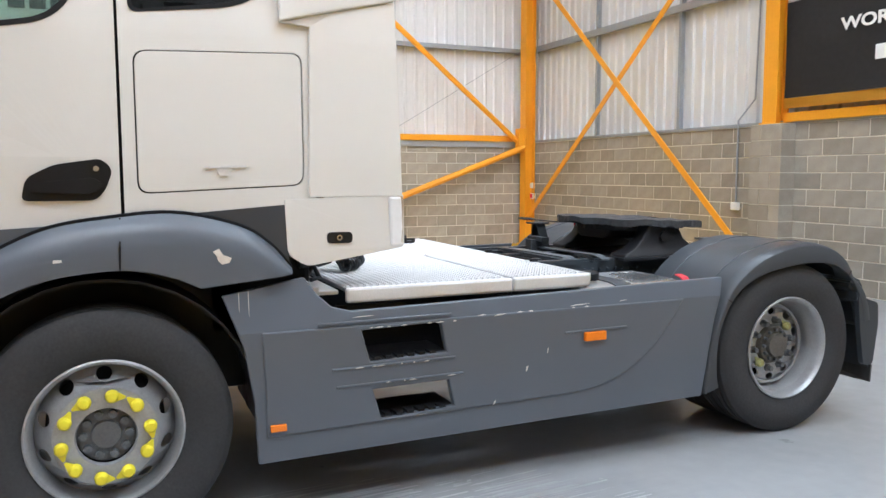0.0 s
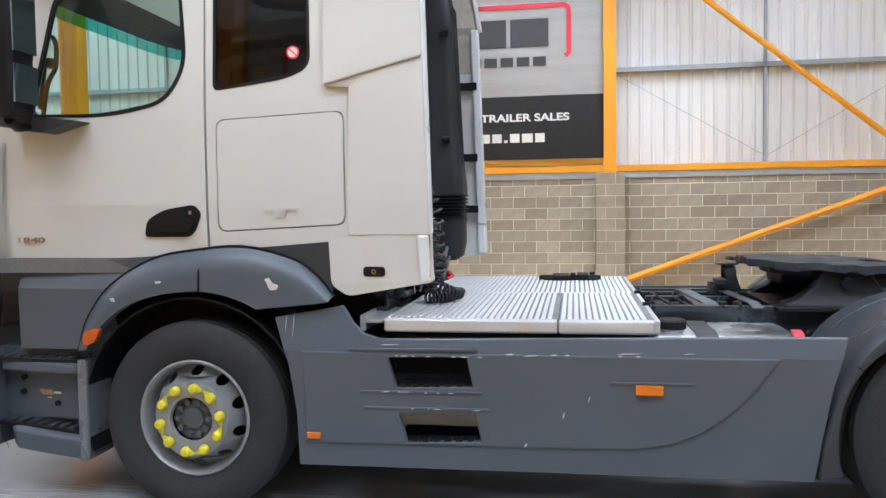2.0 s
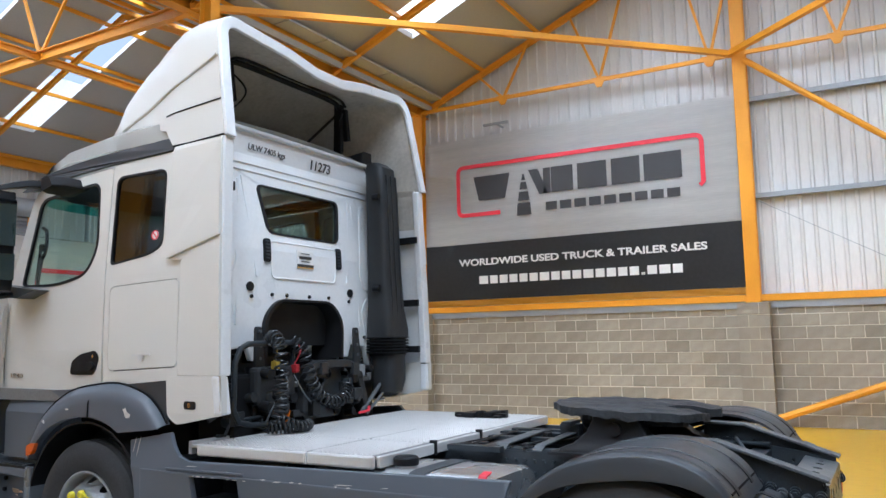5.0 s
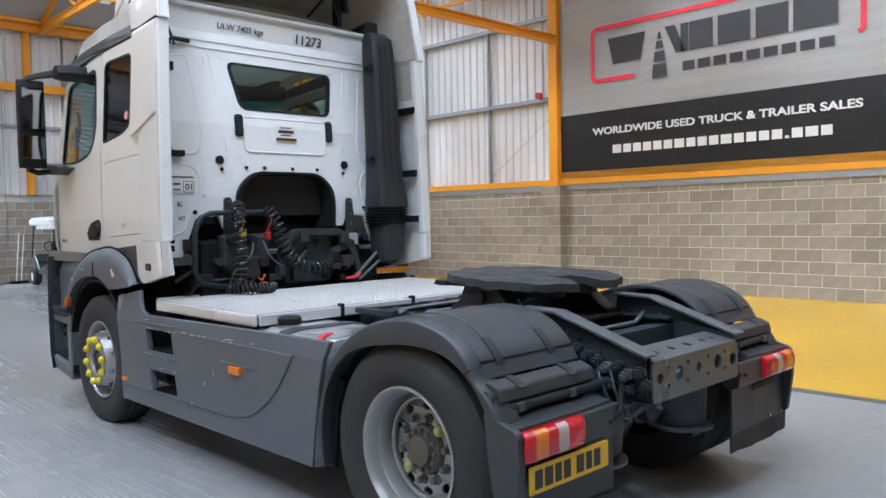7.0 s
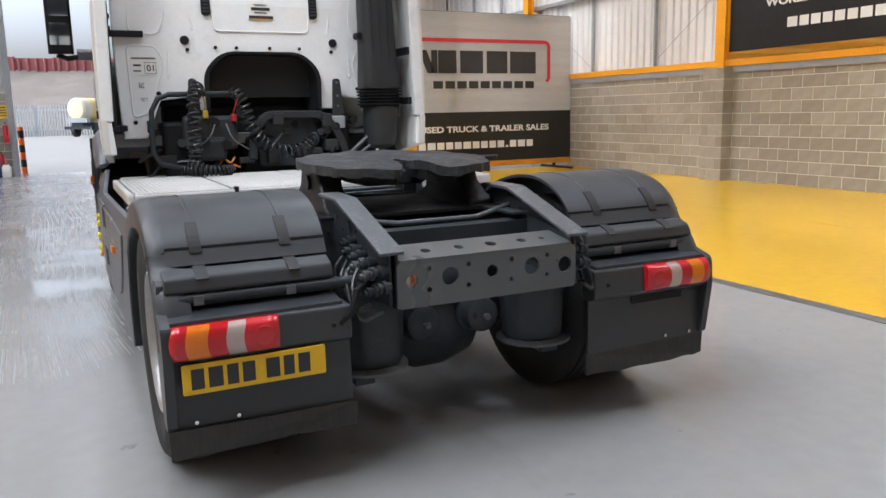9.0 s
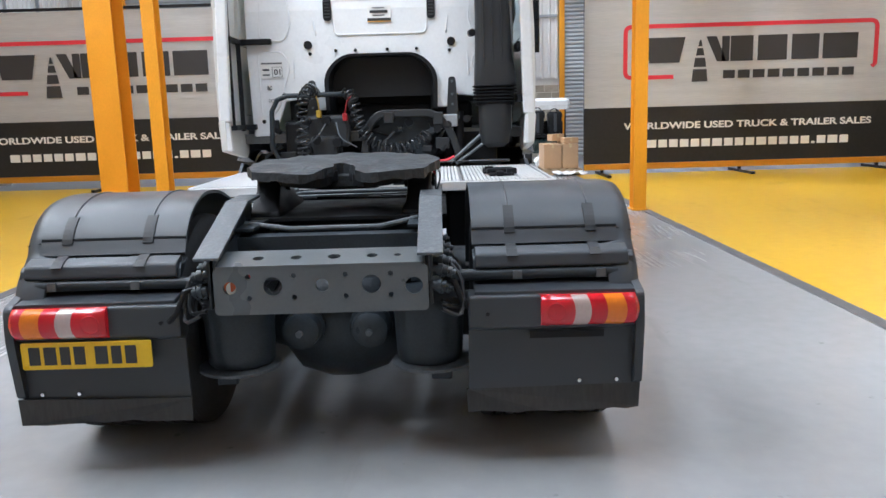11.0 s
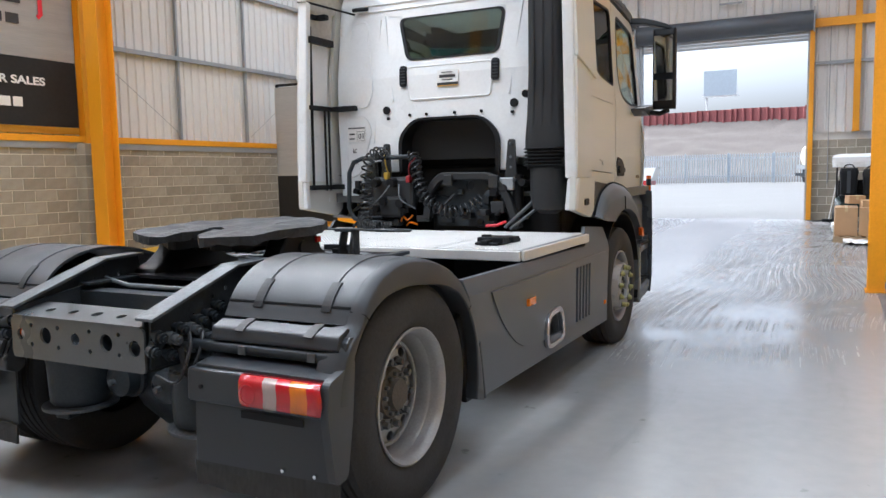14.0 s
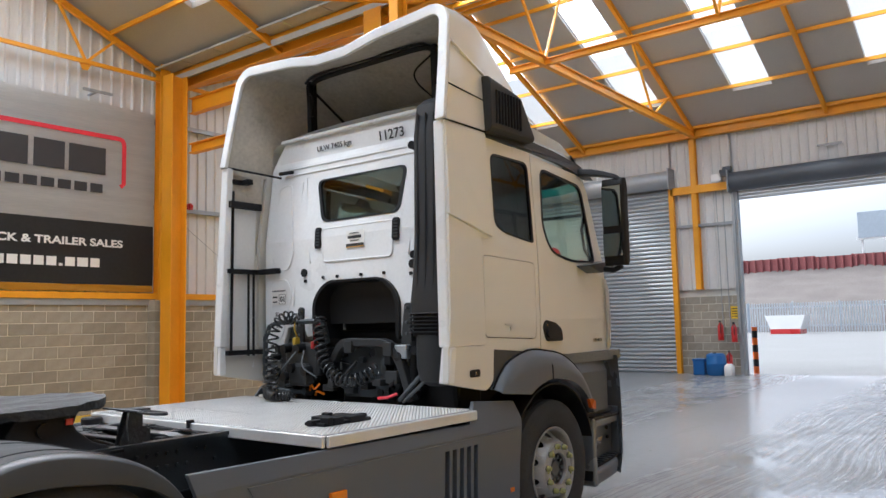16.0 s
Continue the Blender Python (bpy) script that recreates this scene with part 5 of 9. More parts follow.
    # openings, vents, stickers
    for y, z, r in ((-0.585, 2.025, 0.034), (0.583, 2.025, 0.034), (-0.57, 1.955, 0.014), (0.567, 1.955, 0.014), (-0.36, 1.975, 0.013), (-0.2, 1.975, 0.013), (0.06, 1.975, 0.013), (0.3, 1.975, 0.013),
                    (-0.80, 1.63, 0.018), (0.78, 1.66, 0.014), (-0.98, 1.42, 0.016)):
        part("plug", plate(bmesh.new(), circle(y, z, r, 14), [], lift(0.012), 0.02), M_BLACK, wall)
    for y in (-0.415, 0.425):
        v = part("cab_vent", plate(bmesh.new(), rounded([(y - 0.033, 2.21), (y + 0.033, 2.21), (y + 0.033, 2.385), (y - 0.033, 2.385)], 0.03), [], lift(0.018), 0.03), M_BLACK, wall, "black slotted cab vent")
        for k in range(6):
            z = 2.235 + k * 0.025
            part("slot", boxes((xb(z) + 0.016, xb(z) + 0.022, y - 0.024, y + 0.024, z, z + 0.012)), M_FENDER, v)
    st = part("notice", plate(bmesh.new(), [(-0.09, 2.19), (0.10, 2.19), (0.10, 2.325), (-0.09, 2.325)], [], lift(0.013), 0.004), M_WHITE, wall, "small printed dealer notice")
    for z, h, m, y0, y1 in ((2.2, 0.022, M_INK, -0.09, 0.10), (2.262, 0.022, M_INK, -0.07, 0.075), (2.24, 0.008, M_INK, -0.045, 0.05), (2.30, 0.007, M_HUB, -0.05, 0.05), (2.193, 0.006, M_GOLD, -0.09, 0.10)):
        part("print_bar", boxes((xb(z) + 0.0135, xb(z) + 0.0155, y0, y1, z, z + h)), m, st)
    lab = part("plating_label", plate(bmesh.new(), [(-0.98, 1.77), (-0.80, 1.77), (-0.80, 1.90), (-0.98, 1.90)], [], lift(0.014), 0.004), M_WHITE, wall, "white printed plating label with the number 01")
    lettering("print_number", "01", 0.052, 0.046, M_INK, lab, pose(xb(1.8) + 0.016, -0.872, 1.795, 0, 0, 90))
    for y0, y1, z, h in ((-0.975, -0.805, 1.882, 0.012), (-0.887, -0.805, 1.856, 0.003), (-0.887, -0.805, 1.776, 0.003), (-0.887, -0.884, 1.776, 0.083), (-0.808, -0.805, 1.776, 0.083), (-0.965, -0.91, 1.83, 0.014), (-0.965, -0.91, 1.79, 0.012)):
        part("print_bar", boxes((xb(z) + 0.0145, xb(z) + 0.0165, y0, y1, z, z + h)), M_HUB if h > 0.01 and h < 0.013 else M_INK, lab)
    for k in range(9):
        y, z = -0.935 + 0.013 * (k % 3), 1.70 - 0.013 * (k // 3)
        if k not in (1, 5):
            part("print_bar", plate(bmesh.new(), [(y, z), (y + 0.010, z), (y + 0.010, z + 0.010), (y, z + 0.010)], [], lift(0.012), 0.003), M_HUB, lab)
    lettering("print_initials", "OCT", 0.05, 0.026, M_HUB, lab, pose(xb(1.6) + 0.012, -0.93, 1.575, 0, 0, 90))
    lettering("weight_marking", "ULW 7405 kgs", 0.40, 0.058, M_INK, wall, pose(xb(3.06) + 0.012, -0.52, 3.03, 8, 0, 90), "black vinyl weight lettering")
    lettering("stock_number", "11273", 0.25, 0.078, M_INK, wall, pose(xb(3.06) + 0.012, 0.19, 3.02, 8, 0, 90), "black vinyl number", 0.014)


def sheet_arch(outline, xb):
    """The raised surround of the tunnel opening."""
    bm = bmesh.new()
    vs = []
    big = ring_of(outline, 0.035)
    for p, q in zip(outline, big):
        z = p[1]
        vs.append([bm.verts.new(c) for c in ((xb(z) - 0.25, p[0] * 0.92, p[1] - 0.02), (xb(z) + 0.03, p[0], p[1]), (xb(z) + 0.03, q[0], q[1]), (xb(z) - 0.02, q[0], q[1]))])
    for a, b in zip(vs, vs[1:]):
        for k in range(3):
            bm.faces.new((a[k], a[k + 1], b[k + 1], b[k]))
    return bm


def intake_pipe():
    bm = bmesh.new()
    rows = []
    for z, y0, y1, x0, x1 in ((3.17, 0.80, 1.0, 0.88, 1.0), (3.12, 0.775, 1.02, 0.87, 1.06), (2.9, 0.77, 1.03, 0.88, 1.09), (2.2, 0.775, 1.05, 0.89, 1.11), (1.9, 0.77, 1.06, 0.89, 1.13), (1.72, 0.76, 1.09, 0.89, 1.15), (1.66, 0.76, 1.09, 0.89, 1.15)):
        rows.append([(x, y, z) for y, x in rounded([(y0, x0), (y1, x0), (y1, x1), (y0, x1)], 0.07)])
    loft(bm, rows)
    pipe = part("intake_duct", bm, M_DUCT, TRUCK, "tall black plastic air intake duct", True)
    for k in range(6):
        z = 1.52 + k * 0.025
        part("bellows_ring", loft(bmesh.new(), [[(x, y, z + dz) for y, x in rounded([(0.755 - g, 0.89 - g), (1.085 + g, 0.89 - g), (1.085 + g, 1.15 + g), (0.755 - g, 1.15 + g)], 0.09)] for dz, g in ((0, 0), (0.008, 0.012), (0.016, 0.0))]), M_BLACK, pipe)
    part("bellows_core", loft(bmesh.new(), [[(x, y, z) for y, x in rounded([(0.765, 0.9), (1.075, 0.9), (1.075, 1.14), (0.765, 1.14)], 0.09)] for z in (1.5, 1.68)]), M_BLACK, pipe)
    bm = bmesh.new()
    loft(bm, [[(x, y, z) for y, x in rounded([(0.92 - w, 1.02 - w), (0.92 + w, 1.02 - w), (0.92 + w, 1.02 + w), (0.92 - w, 1.02 + w)], w * 0.8)] for z, w in ((1.51, 0.13), (1.3, 0.13), (1.2, 0.11), (1.165, 0.06))])
    part("duct_foot", bm, M_DUCT, pipe, "", True)
    for z in (2.85, 2.07):
        part("duct_clip", rod(bmesh.new(), [(1.0, 0.74, z), (1.06, 0.75, z)], 0.03, 10), M_BLACK, pipe, "", True)
    for k in (-1, 0, 1):
        part("duct_rib", beam(bmesh.new(), (1.135, 0.91 + k * 0.07, 1.75), (1.08, 0.9 + k * 0.07, 3.05), 0.012, 0.012), M_DUCT, pipe)


def mirrors(s):
    arm = part("mirror", loft(bmesh.new(), [[(x, y, z) for x, y in rounded([(-0.80 - w, s * 1.30), (-0.80 + w * 0.4, s * 1.30), (-0.80 + w * 0.6, s * 1.51), (-0.80 - w * 0.7, s * 1.51)], 0.04)] for z, w in ((2.035, 0.03), (2.045, 0.06), (2.075, 0.088), (2.30, 0.10), (2.325, 0.088), (2.35, 0.10), (2.70, 0.092), (2.745, 0.075), (2.765, 0.045))]),
               M_BLACK, TRUCK, "large black door mirror on two arms", True)
    part("mirror_glass", boxes((-0.762, -0.738, min(s * 1.322, s * 1.49), max(s * 1.322, s * 1.49), 2.36, 2.70)), M_MIRROR, arm, "mirror glass")
    part("mirror_glass", boxes((-0.762, -0.738, min(s * 1.322, s * 1.49), max(s * 1.322, s * 1.49), 2.11, 2.30)), M_MIRROR, arm, "wide-angle mirror glass")
    part("upper_arm", loft(bmesh.new(), [[(x, y, z) for x, z in rounded([(-0.88 + c, z0 - h), (-0.72 - c, z0 - h), (-0.74 - c, z0 + h), (-0.86 + c, z0 + h)], 0.012)] for y, z0, h, c in ((s * 1.04, 2.865, 0.03, 0.0), (s * 1.22, 2.845, 0.028, 0.01), (s * 1.34, 2.815, 0.024, 0.02), (s * 1.43, 2.785, 0.02, 0.03), (s * 1.48, 2.75, 0.015, 0.04))]), M_BLACK, arm, "", True)
    part("lower_arm", rod(bmesh.new(), [(-0.86, s * 1.1, 2.04), (-0.84, s * 1.36, 2.0), (-0.82, s * 1.44, 2.03)], 0.024, 8), M_BLACK, arm, "", True)
    part("mirror_mount", loft(bmesh.new(), [[(x, s * y, z) for x, z in rounded([(-1.02, 2.02), (-0.78, 1.98), (-0.56, 2.035), (-0.84, 2.07), (-1.02, 2.10)], 0.02)] for y in (1.09, 1.2, 1.27)]), M_FENDER, arm, "dark mirror foot at the window corner")
    if s < 0:
        part("kerb_mirror", loft(bmesh.new(), [[(x, s * y, z) for x, z in rounded([(-0.48 - g, 2.73), (-0.25 + g, 2.76), (-0.30 + g, 2.84), (-0.43, 2.82)], 0.02)] for y, g in ((1.08, 0.0), (1.26, 0.01), (1.34, -0.05))]), M_BLACK, TRUCK, "black kerb mirror over the door", True)
    if s < 0:
        grab = part("grab_handle", rod(bmesh.new(), smooth_line([(-0.919, -1.0, 2.547), (-0.872, -1.0, 2.524), (-0.859, -1.0, 2.459), (-0.87, -1.0, 2.359), (-0.912, -1.0, 2.295), (-0.939, -1.0, 2.195), (-0.954, -1.0, 2.105)], 24), 0.013, 8), M_BLACK, TRUCK, "bent dark grab handle inside the door window", True)
        part("handle_stay", rod(bmesh.new(), [(-0.925, -1.0, 2.42), (-0.973, -1.0, 2.139)], 0.012, 8), M_BLACK, grab, "", True)
        part("handle_knob", lathe(bmesh.new(), [(-0.03, 0.0), (-0.022, 0.026), (0.0, 0.032), (0.022, 0.026), (0.03, 0.0)], (-0.901, -1.0, 2.391), 'y', 16), M_BLACK, grab, "", True)
    else:
        part("grab_handle", rod(bmesh.new(), [(-0.93, s * 1.1, 2.1), (-0.9, s * 1.06, 2.2), (-0.86, s * 1.06, 2.38), (-0.85, s * 1.1, 2.5)], 0.014, 8), M_BLACK, TRUCK, "", True)


def tyre(bm, cy, s, r=0.507, w=0.148):
    """A tyre centred on plan line y = cy, outer side towards s; wheel centre at x = z = 0."""
    prof = [(-w * 0.82, 0.296), (-w, 0.35), (-w * 1.02, 0.42), (-w * 0.9, r - 0.022), (-w * 0.78, r - 0.004)]
    for k in (-0.5, -0.17, 0.17, 0.5):
        o = k * w
        prof += [(o - 0.008, r), (o - 0.006, r - 0.013), (o + 0.006, r - 0.013), (o + 0.008, r)]
    prof += [(w * 0.78, r - 0.004), (w * 0.9, r - 0.022), (w * 0.985, 0.47), (w * 1.0, 0.455), (w * 1.025, 0.45), (w * 1.02, 0.40), (w * 1.0, 0.345), (w * 0.86, 0.315), (w * 0.82, 0.296)]
    lathe(bm, [(o * s, q) for o, q in prof], (0, cy, 0), 'y', 64)
    return bm


def disc(bm, rim_r, holes_r, hole, hub_r, offs, s, y, count=10, depth=0.012):
    """A wheel disc with hand holes; offs gives (radius, offset outwards) rows."""
    outer = circle(0, 0, rim_r, 60)
    inner = circle(0, 0, hub_r, 40)
    hs = []
    for k in range(count):
        a = 2 * math.pi * (k + 0.5) / count
        ca, sa = math.cos(a), math.sin(a)
        hs.append([((holes_r + hole * 0.75 * math.cos(t)) * ca - hole * math.sin(t) * sa, (holes_r + hole * 0.75 * math.cos(t)) * sa + hole * math.sin(t) * ca) for t in np.linspace(0, 2 * math.pi, 17)[:-1]])
    return plate(bm, outer, [inner] + hs, lambda u, v, w: (u, y + s * (interp(math.hypot(u, v), offs) - w), v), depth)


def wheel(x, s, rear):
    yc = s * (1.07 if not rear else 1.095)
    rubber = tyre(bmesh.new(), yc, s)
    if not rear:
        for v in rubber.verts:
            v.co.z = max(v.co.z, -0.482)
    hub = part("wheel", rubber, M_TYRE, TRUCK, "black road tyre on a silver steel wheel", True)
    hub.location = (x, 0, 0.503 if rear else 0.484)
    if rear:
        part("inner_tyre", tyre(bmesh.new(), s * 0.765, s), M_TYRE, hub, "", True)
    if not rear:
        prof = [(0.118, 0.304), (0.134, 0.306), (0.138, 0.298), (0.128, 0.287), (0.112, 0.282), (0.06, 0.272), (-0.02, 0.268), (-0.12, 0.27)]
        offs = ((0.115, 0.17), (0.196, 0.168), (0.206, 0.158), (0.222, 0.12), (0.252, 0.062), (0.272, 0.04))
        hr, hole, n = 0.24, 0.031, 10
    else:
        prof = [(0.118, 0.304), (0.134, 0.306), (0.138, 0.298), (0.128, 0.287), (0.10, 0.276), (0.02, 0.268), (-0.06, 0.25), (-0.12, 0.245)]
        offs = ((0.10, 0.004), (0.17, 0.0), (0.232, 0.0), (0.240, -0.012), (0.257, -0.035))
        hr, hole, n = 0.199, 0.029, 10
    part("rim", lathe(bmesh.new(), [(o * s, r) for o, r in prof], (0, yc, 0), 'y', 64), M_RIM, hub, "", True)
    part("wheel_disc", disc(bmesh.new(), 0.272 if not rear else 0.255, hr, hole, 0.197 if not rear else 0.15, offs, s, yc, n), M_RIM, hub, "", True)
    ring = [(s * interp(r, offs), r) for r in ((0.2, 0.18, 0.16, 0.14, 0.118) if not rear else (0.153, 0.14, 0.12))] + [(s * (interp(0.118, offs) - 0.02), 0.112)]
    part("disc_centre", lathe(bmesh.new(), ring, (0, yc, 0), 'y', 48), M_RIM, hub, "", True)
    if rear:
        part("disc_flange", lathe(bmesh.new(), [(s * 0.0, 0.226), (s * 0.009, 0.229), (s * 0.011, 0.238), (s * 0.0, 0.243), (s * -0.02, 0.246)], (0, yc, 0), 'y', 48), M_RIM, hub, "", True)
        part("barrel_step", lathe(bmesh.new(), [(s * 0.07, 0.2735), (s * 0.055, 0.266), (s * 0.02, 0.264), (s * -0.03, 0.262)], (0, yc, 0), 'y', 48), M_RIM, hub, "", True)
    part("brake_drum", lathe(bmesh.new(), [(s * (-0.16), 0.01), (s * (-0.16), 0.24), (s * (-0.15 if rear else -0.05), 0.235), (s * (-0.14 if rear else -0.04), 0.01)], (0, yc, 0), 'y', 32), M_BLACK, hub, "", True)
    if not rear:
        part("hub", lathe(bmesh.new(), [(s * 0.10, 0.118), (s * 0.128, 0.112), (s * 0.13, 0.06), (s * 0.142, 0.055), (s * 0.142, 0.0)], (0, yc, 0), 'y', 32), M_HUB, hub, "dark grey hub face", True)
        for k in range(10):
            a = 2 * math.pi * k / 10
            bm = lathe(bmesh.new(), [(s * 0.127, 0.0175), (s * 0.15, 0.0165), (s * 0.152, 0.0)], (0.087 * math.cos(a), yc, 0.087 * math.sin(a)), 'y', 10)
            part("hub_bolt", bm, M_STEELG, hub)
    else:
        part("hub", lathe(bmesh.new(), [(s * -0.02, 0.122), (s * 0.012, 0.116), (s * 0.03, 0.108), (s * 0.034, 0.072), (s * 0.06, 0.068), (s * 0.064, 0.0)], (0, yc, 0), 'y', 32), M_RUSTHUB, hub, "rusty grey hub", True)
        for k in range(12):
            a = 2 * math.pi * k / 12
            part("hub_bolt", lathe(bmesh.new(), [(s * 0.032, 0.011), (s * 0.048, 0.010), (s * 0.05, 0.0)], (0.09 * math.cos(a), yc, 0.09 * math.sin(a)), 'y', 8), M_STEELG, hub)
    for k in range(10):
        a = 2 * math.pi * (k + 0.25) / 10
        base = 0.163 if not rear else 0.0
        ring_r = 0.146 if rear else 0.1675
        px, pz = ring_r * math.cos(a), ring_r * math.sin(a)
        bm = lathe(bmesh.new(), [(s * base, 0.024), (s * (base + 0.01), 0.024), (s * (base + 0.012), 0.017), (s * (base + 0.04), 0.016), (s * (base + 0.042), 0.0)], (px, yc, pz), 'y', 6)
        part("wheel_nut", bm, M_HUB, hub)
        if not rear or (s < 0 and k in (1, 6)):
            d = (1 if k % 2 else -1)
            big = 1.03 if s < 0 else 0.8
            t = Vector((-math.sin(a), 0, math.cos(a))) * d
            c = Vector((px, yc, pz))
            bm = lathe(bmesh.new(), [(s * (base + 0.012), 0.026 * big), (s * (base + 0.032), 0.0245 * big), (s * (base + 0.042), 0.017 * big), (s * (base + 0.045), 0.0)], c, 'y', 16)
            e = Vector((0, s * (base + 0.02), 0))
            beam(bm, c + e + t * 0.010, c + e + t * 0.049 * big, 0.042 * big, 0.014, (0, 1, 0))
            for v in bm.verts:
                if (v.co - c - e).dot(t) > 0.034 * big:
                    v.co += (c + e + t * 0.05 * big - v.co) * 0.8
            part("nut_indicator", bm, M_LIME if s < 0 and not rear else M_MOSS, hub, "yellow wheel nut indicator" if s < 0 and not rear else "dirty greenish wheel nut indicator", True)


def front_arch(s):
    n = 44
    edge = smooth_line([(u, 1.2, v) for u, v in ((-0.652, 0.83), (-0.592, 1.0), (-0.448, 1.179), (-0.207, 1.312), (0.043, 1.358), (0.30, 1.372), (0.552, 1.312), (0.68, 1.228), (0.768, 1.125))], n)
    fold = smooth_line([(u, 1.265, v) for u, v in ((-0.585, 0.84), (-0.535, 0.931), (-0.40, 1.092), (-0.2, 1.19), (0.05, 1.247), (0.286, 1.255), (0.50, 1.225), (0.63, 1.172), (0.755, 1.10))], n)
    under = smooth_line([(u, 1.262, v) for u, v in ((-0.567, 0.842), (-0.49, 0.955), (-0.35, 1.066), (-0.169, 1.13), (0.042, 1.153), (0.17, 1.142), (0.28, 1.111), (0.33, 1.089), (0.379, 1.064))], n)
    bm = bmesh.new()
    rings = []
    for a, b, c in zip(edge, fold, under):
        a, b, c = Vector(a), Vector(b), Vector(c)
        up = a.lerp(b, 0.5) + Vector((0, 0.016, 0))
        row = [a - Vector((0, 0.03, 0)), a, a.lerp(up, 0.55) + Vector((0, 0.006, 0)), up, b.lerp(up, 0.25), b.lerp(c, 0.12), c, c - Vector((0, 0.012, -0.004)), c - Vector((0, 0.06, 0))]
        rings.append([bm.verts.new((p.x, s * p.y, p.z)) for p in row])
    for a, b in zip(rings, rings[1:]):
        for k in range(8):
            bm.faces.new((a[k], a[k + 1], b[k + 1], b[k]))
    bm.faces.new(rings[-1])
    arch = part("front_arch", bm, M_SKIRT, TRUCK, "scraped grey plastic wheel arch", True)

    def on_arch(u, v, w):
        return (u, s * (1.267 - 0.055 * max(0.0, (v - 1.21) / 0.15) ** 1.4 - w), v)
    part("arch_seam", rod(bmesh.new(), [(u, s * (y - 0.004), v + 0.004) for u, y, v in edge], 0.008, 6), M_SEAM, arch, "", True)
    part("well_wall", boxes((-0.72, 0.62, min(s * 0.72, s * 0.75), max(s * 0.72, s * 0.75), 0.5, 1.3)), M_BLACK, arch, "dark inner wall of the wheel well", bevel=0.01)
    part("arch_liner", sheet(bmesh.new(), arc(0.0, 0.5, 0.62, 200, -5, 18), min(s * 0.88, s * 1.22), max(s * 0.88, s * 1.22), 0.012), M_BLACK, arch, "", True)
    part("arch_gap", plate(bmesh.new(), [(0.072, 1.152), (0.078, 1.152), (0.086, 1.36), (0.080, 1.36)], [], lambda u, v, w: (u, s * (1.270 - 0.028 * max(0.0, (v - 1.25) / 0.05) ** 1.0 * (v < 1.3) - (0.028 + 0.6 * (v - 1.3)) * (v >= 1.3) - w), v), 0.006, (), (1.25, 1.3, 1.33)), M_SEAM, arch)
    part("arch_infill", plate(bmesh.new(), [(0.35, 1.37), (0.76, 1.40), (0.76, 1.15), (0.6, 1.22)], [], flat_side(s, 1.19), 0.03), M_FENDER, arch)
    part("step_reflector", plate(bmesh.new(), rounded([(-0.572, 0.865), (-0.508, 0.885), (-0.474, 0.955), (-0.515, 0.958), (-0.572, 0.935)], 0.014), [], flat_side(s, 1.277), 0.03), M_REFLECT, arch, "red-orange side reflector", bevel=0.003)
    if s < 0:
        for pts in ([(0.43, 1.215), (0.455, 1.225), (0.47, 1.20), (0.505, 1.185), (0.495, 1.165), (0.465, 1.16), (0.45, 1.175), (0.445, 1.195)], [(-0.42, 1.115), (-0.40, 1.118), (-0.39, 1.095), (-0.41, 1.1)], [(-0.16, 1.205), (-0.13, 1.205), (-0.13, 1.195), (-0.16, 1.193)]):
            part("scrape", plate(bmesh.new(), pts, [], on_arch, 0.006), M_SCRAPE, arch, "pale bare scrape in the plastic")
    # cab flank below the door and the entry steps
    part("sill_panel", plate(bmesh.new(), [(-1.035, 1.285), (0.1, 1.345), (0.1, 1.30), (-0.2, 1.27), (-0.42, 1.15), (-0.56, 0.98), (-0.63, 0.83), (-1.03, 0.825)], [], lambda u, v, w: (u, s * (1.20 - 0.42 * max(0.0, min(v, 1.24) - 1.155) - 0.06 * max(0.0, -u - 0.3) + 0.1 * max(0.0, v - 1.24) - w), v), 0.04, (-0.8, -0.5, -0.2), (1.155, 1.24)), M_SKIRT, TRUCK, "grey plastic panel below the door", bevel=0.006)
    lo = lambda p, q: (min(s * p, s * q), max(s * p, s * q))
    step = part("entry_step", loft(bmesh.new(), [[(x, y, z) for y, z in rounded([(s * 0.98, zb + 0.03), (s * (1.22 - q), zb), (s * (1.242 - q), zt - 0.02), (s * (1.20 - q), zt), (s * 0.98, zt)], 0.02)] for x, zb, zt, q in ((-1.085, 0.31, 0.43, 0.07), (-1.06, 0.295, 0.426, 0.03), (-1.02, 0.283, 0.42, 0.005), (-0.85, 0.262, 0.397, 0.0), (-0.62, 0.238, 0.372, 0.0))]), M_SKIRT, TRUCK, "grey cab entry step box with dark treads", bevel=0.006)
    part("step_back", plate(bmesh.new(), [(-1.17, 0.42), (-0.64, 0.39), (-0.64, 0.80), (-1.17, 0.83)], [], lambda u, v, w: (u, s * (1.10 + 0.06 * (v - 0.42) - w), v), 0.02), M_SKIRT, step)
    part("step_panel", plate(bmesh.new(), rounded([(-0.94, 0.44), (-0.72, 0.43), (-0.72, 0.70), (-0.95, 0.715)], 0.02), [], lambda u, v, w: (u, s * (1.118 + 0.06 * (v - 0.42) - w), v), 0.015), M_SKIRT, step, bevel=0.006)
    part("step_label", plate(bmesh.new(), [(-0.945, 0.597), (-0.868, 0.592), (-0.862, 0.566), (-0.925, 0.566)], [], lambda u, v, w: (u, s * (1.136 - w), v), 0.006), M_BADGE, step, "small worn metal label")
    part("step_hinge", boxes((-0.86, -0.81, *lo(1.12, 1.137), 0.572, 0.586), (-0.90, -0.87, *lo(1.12, 1.134), 0.548, 0.556)), M_CHROME, step, "small bright hinge")
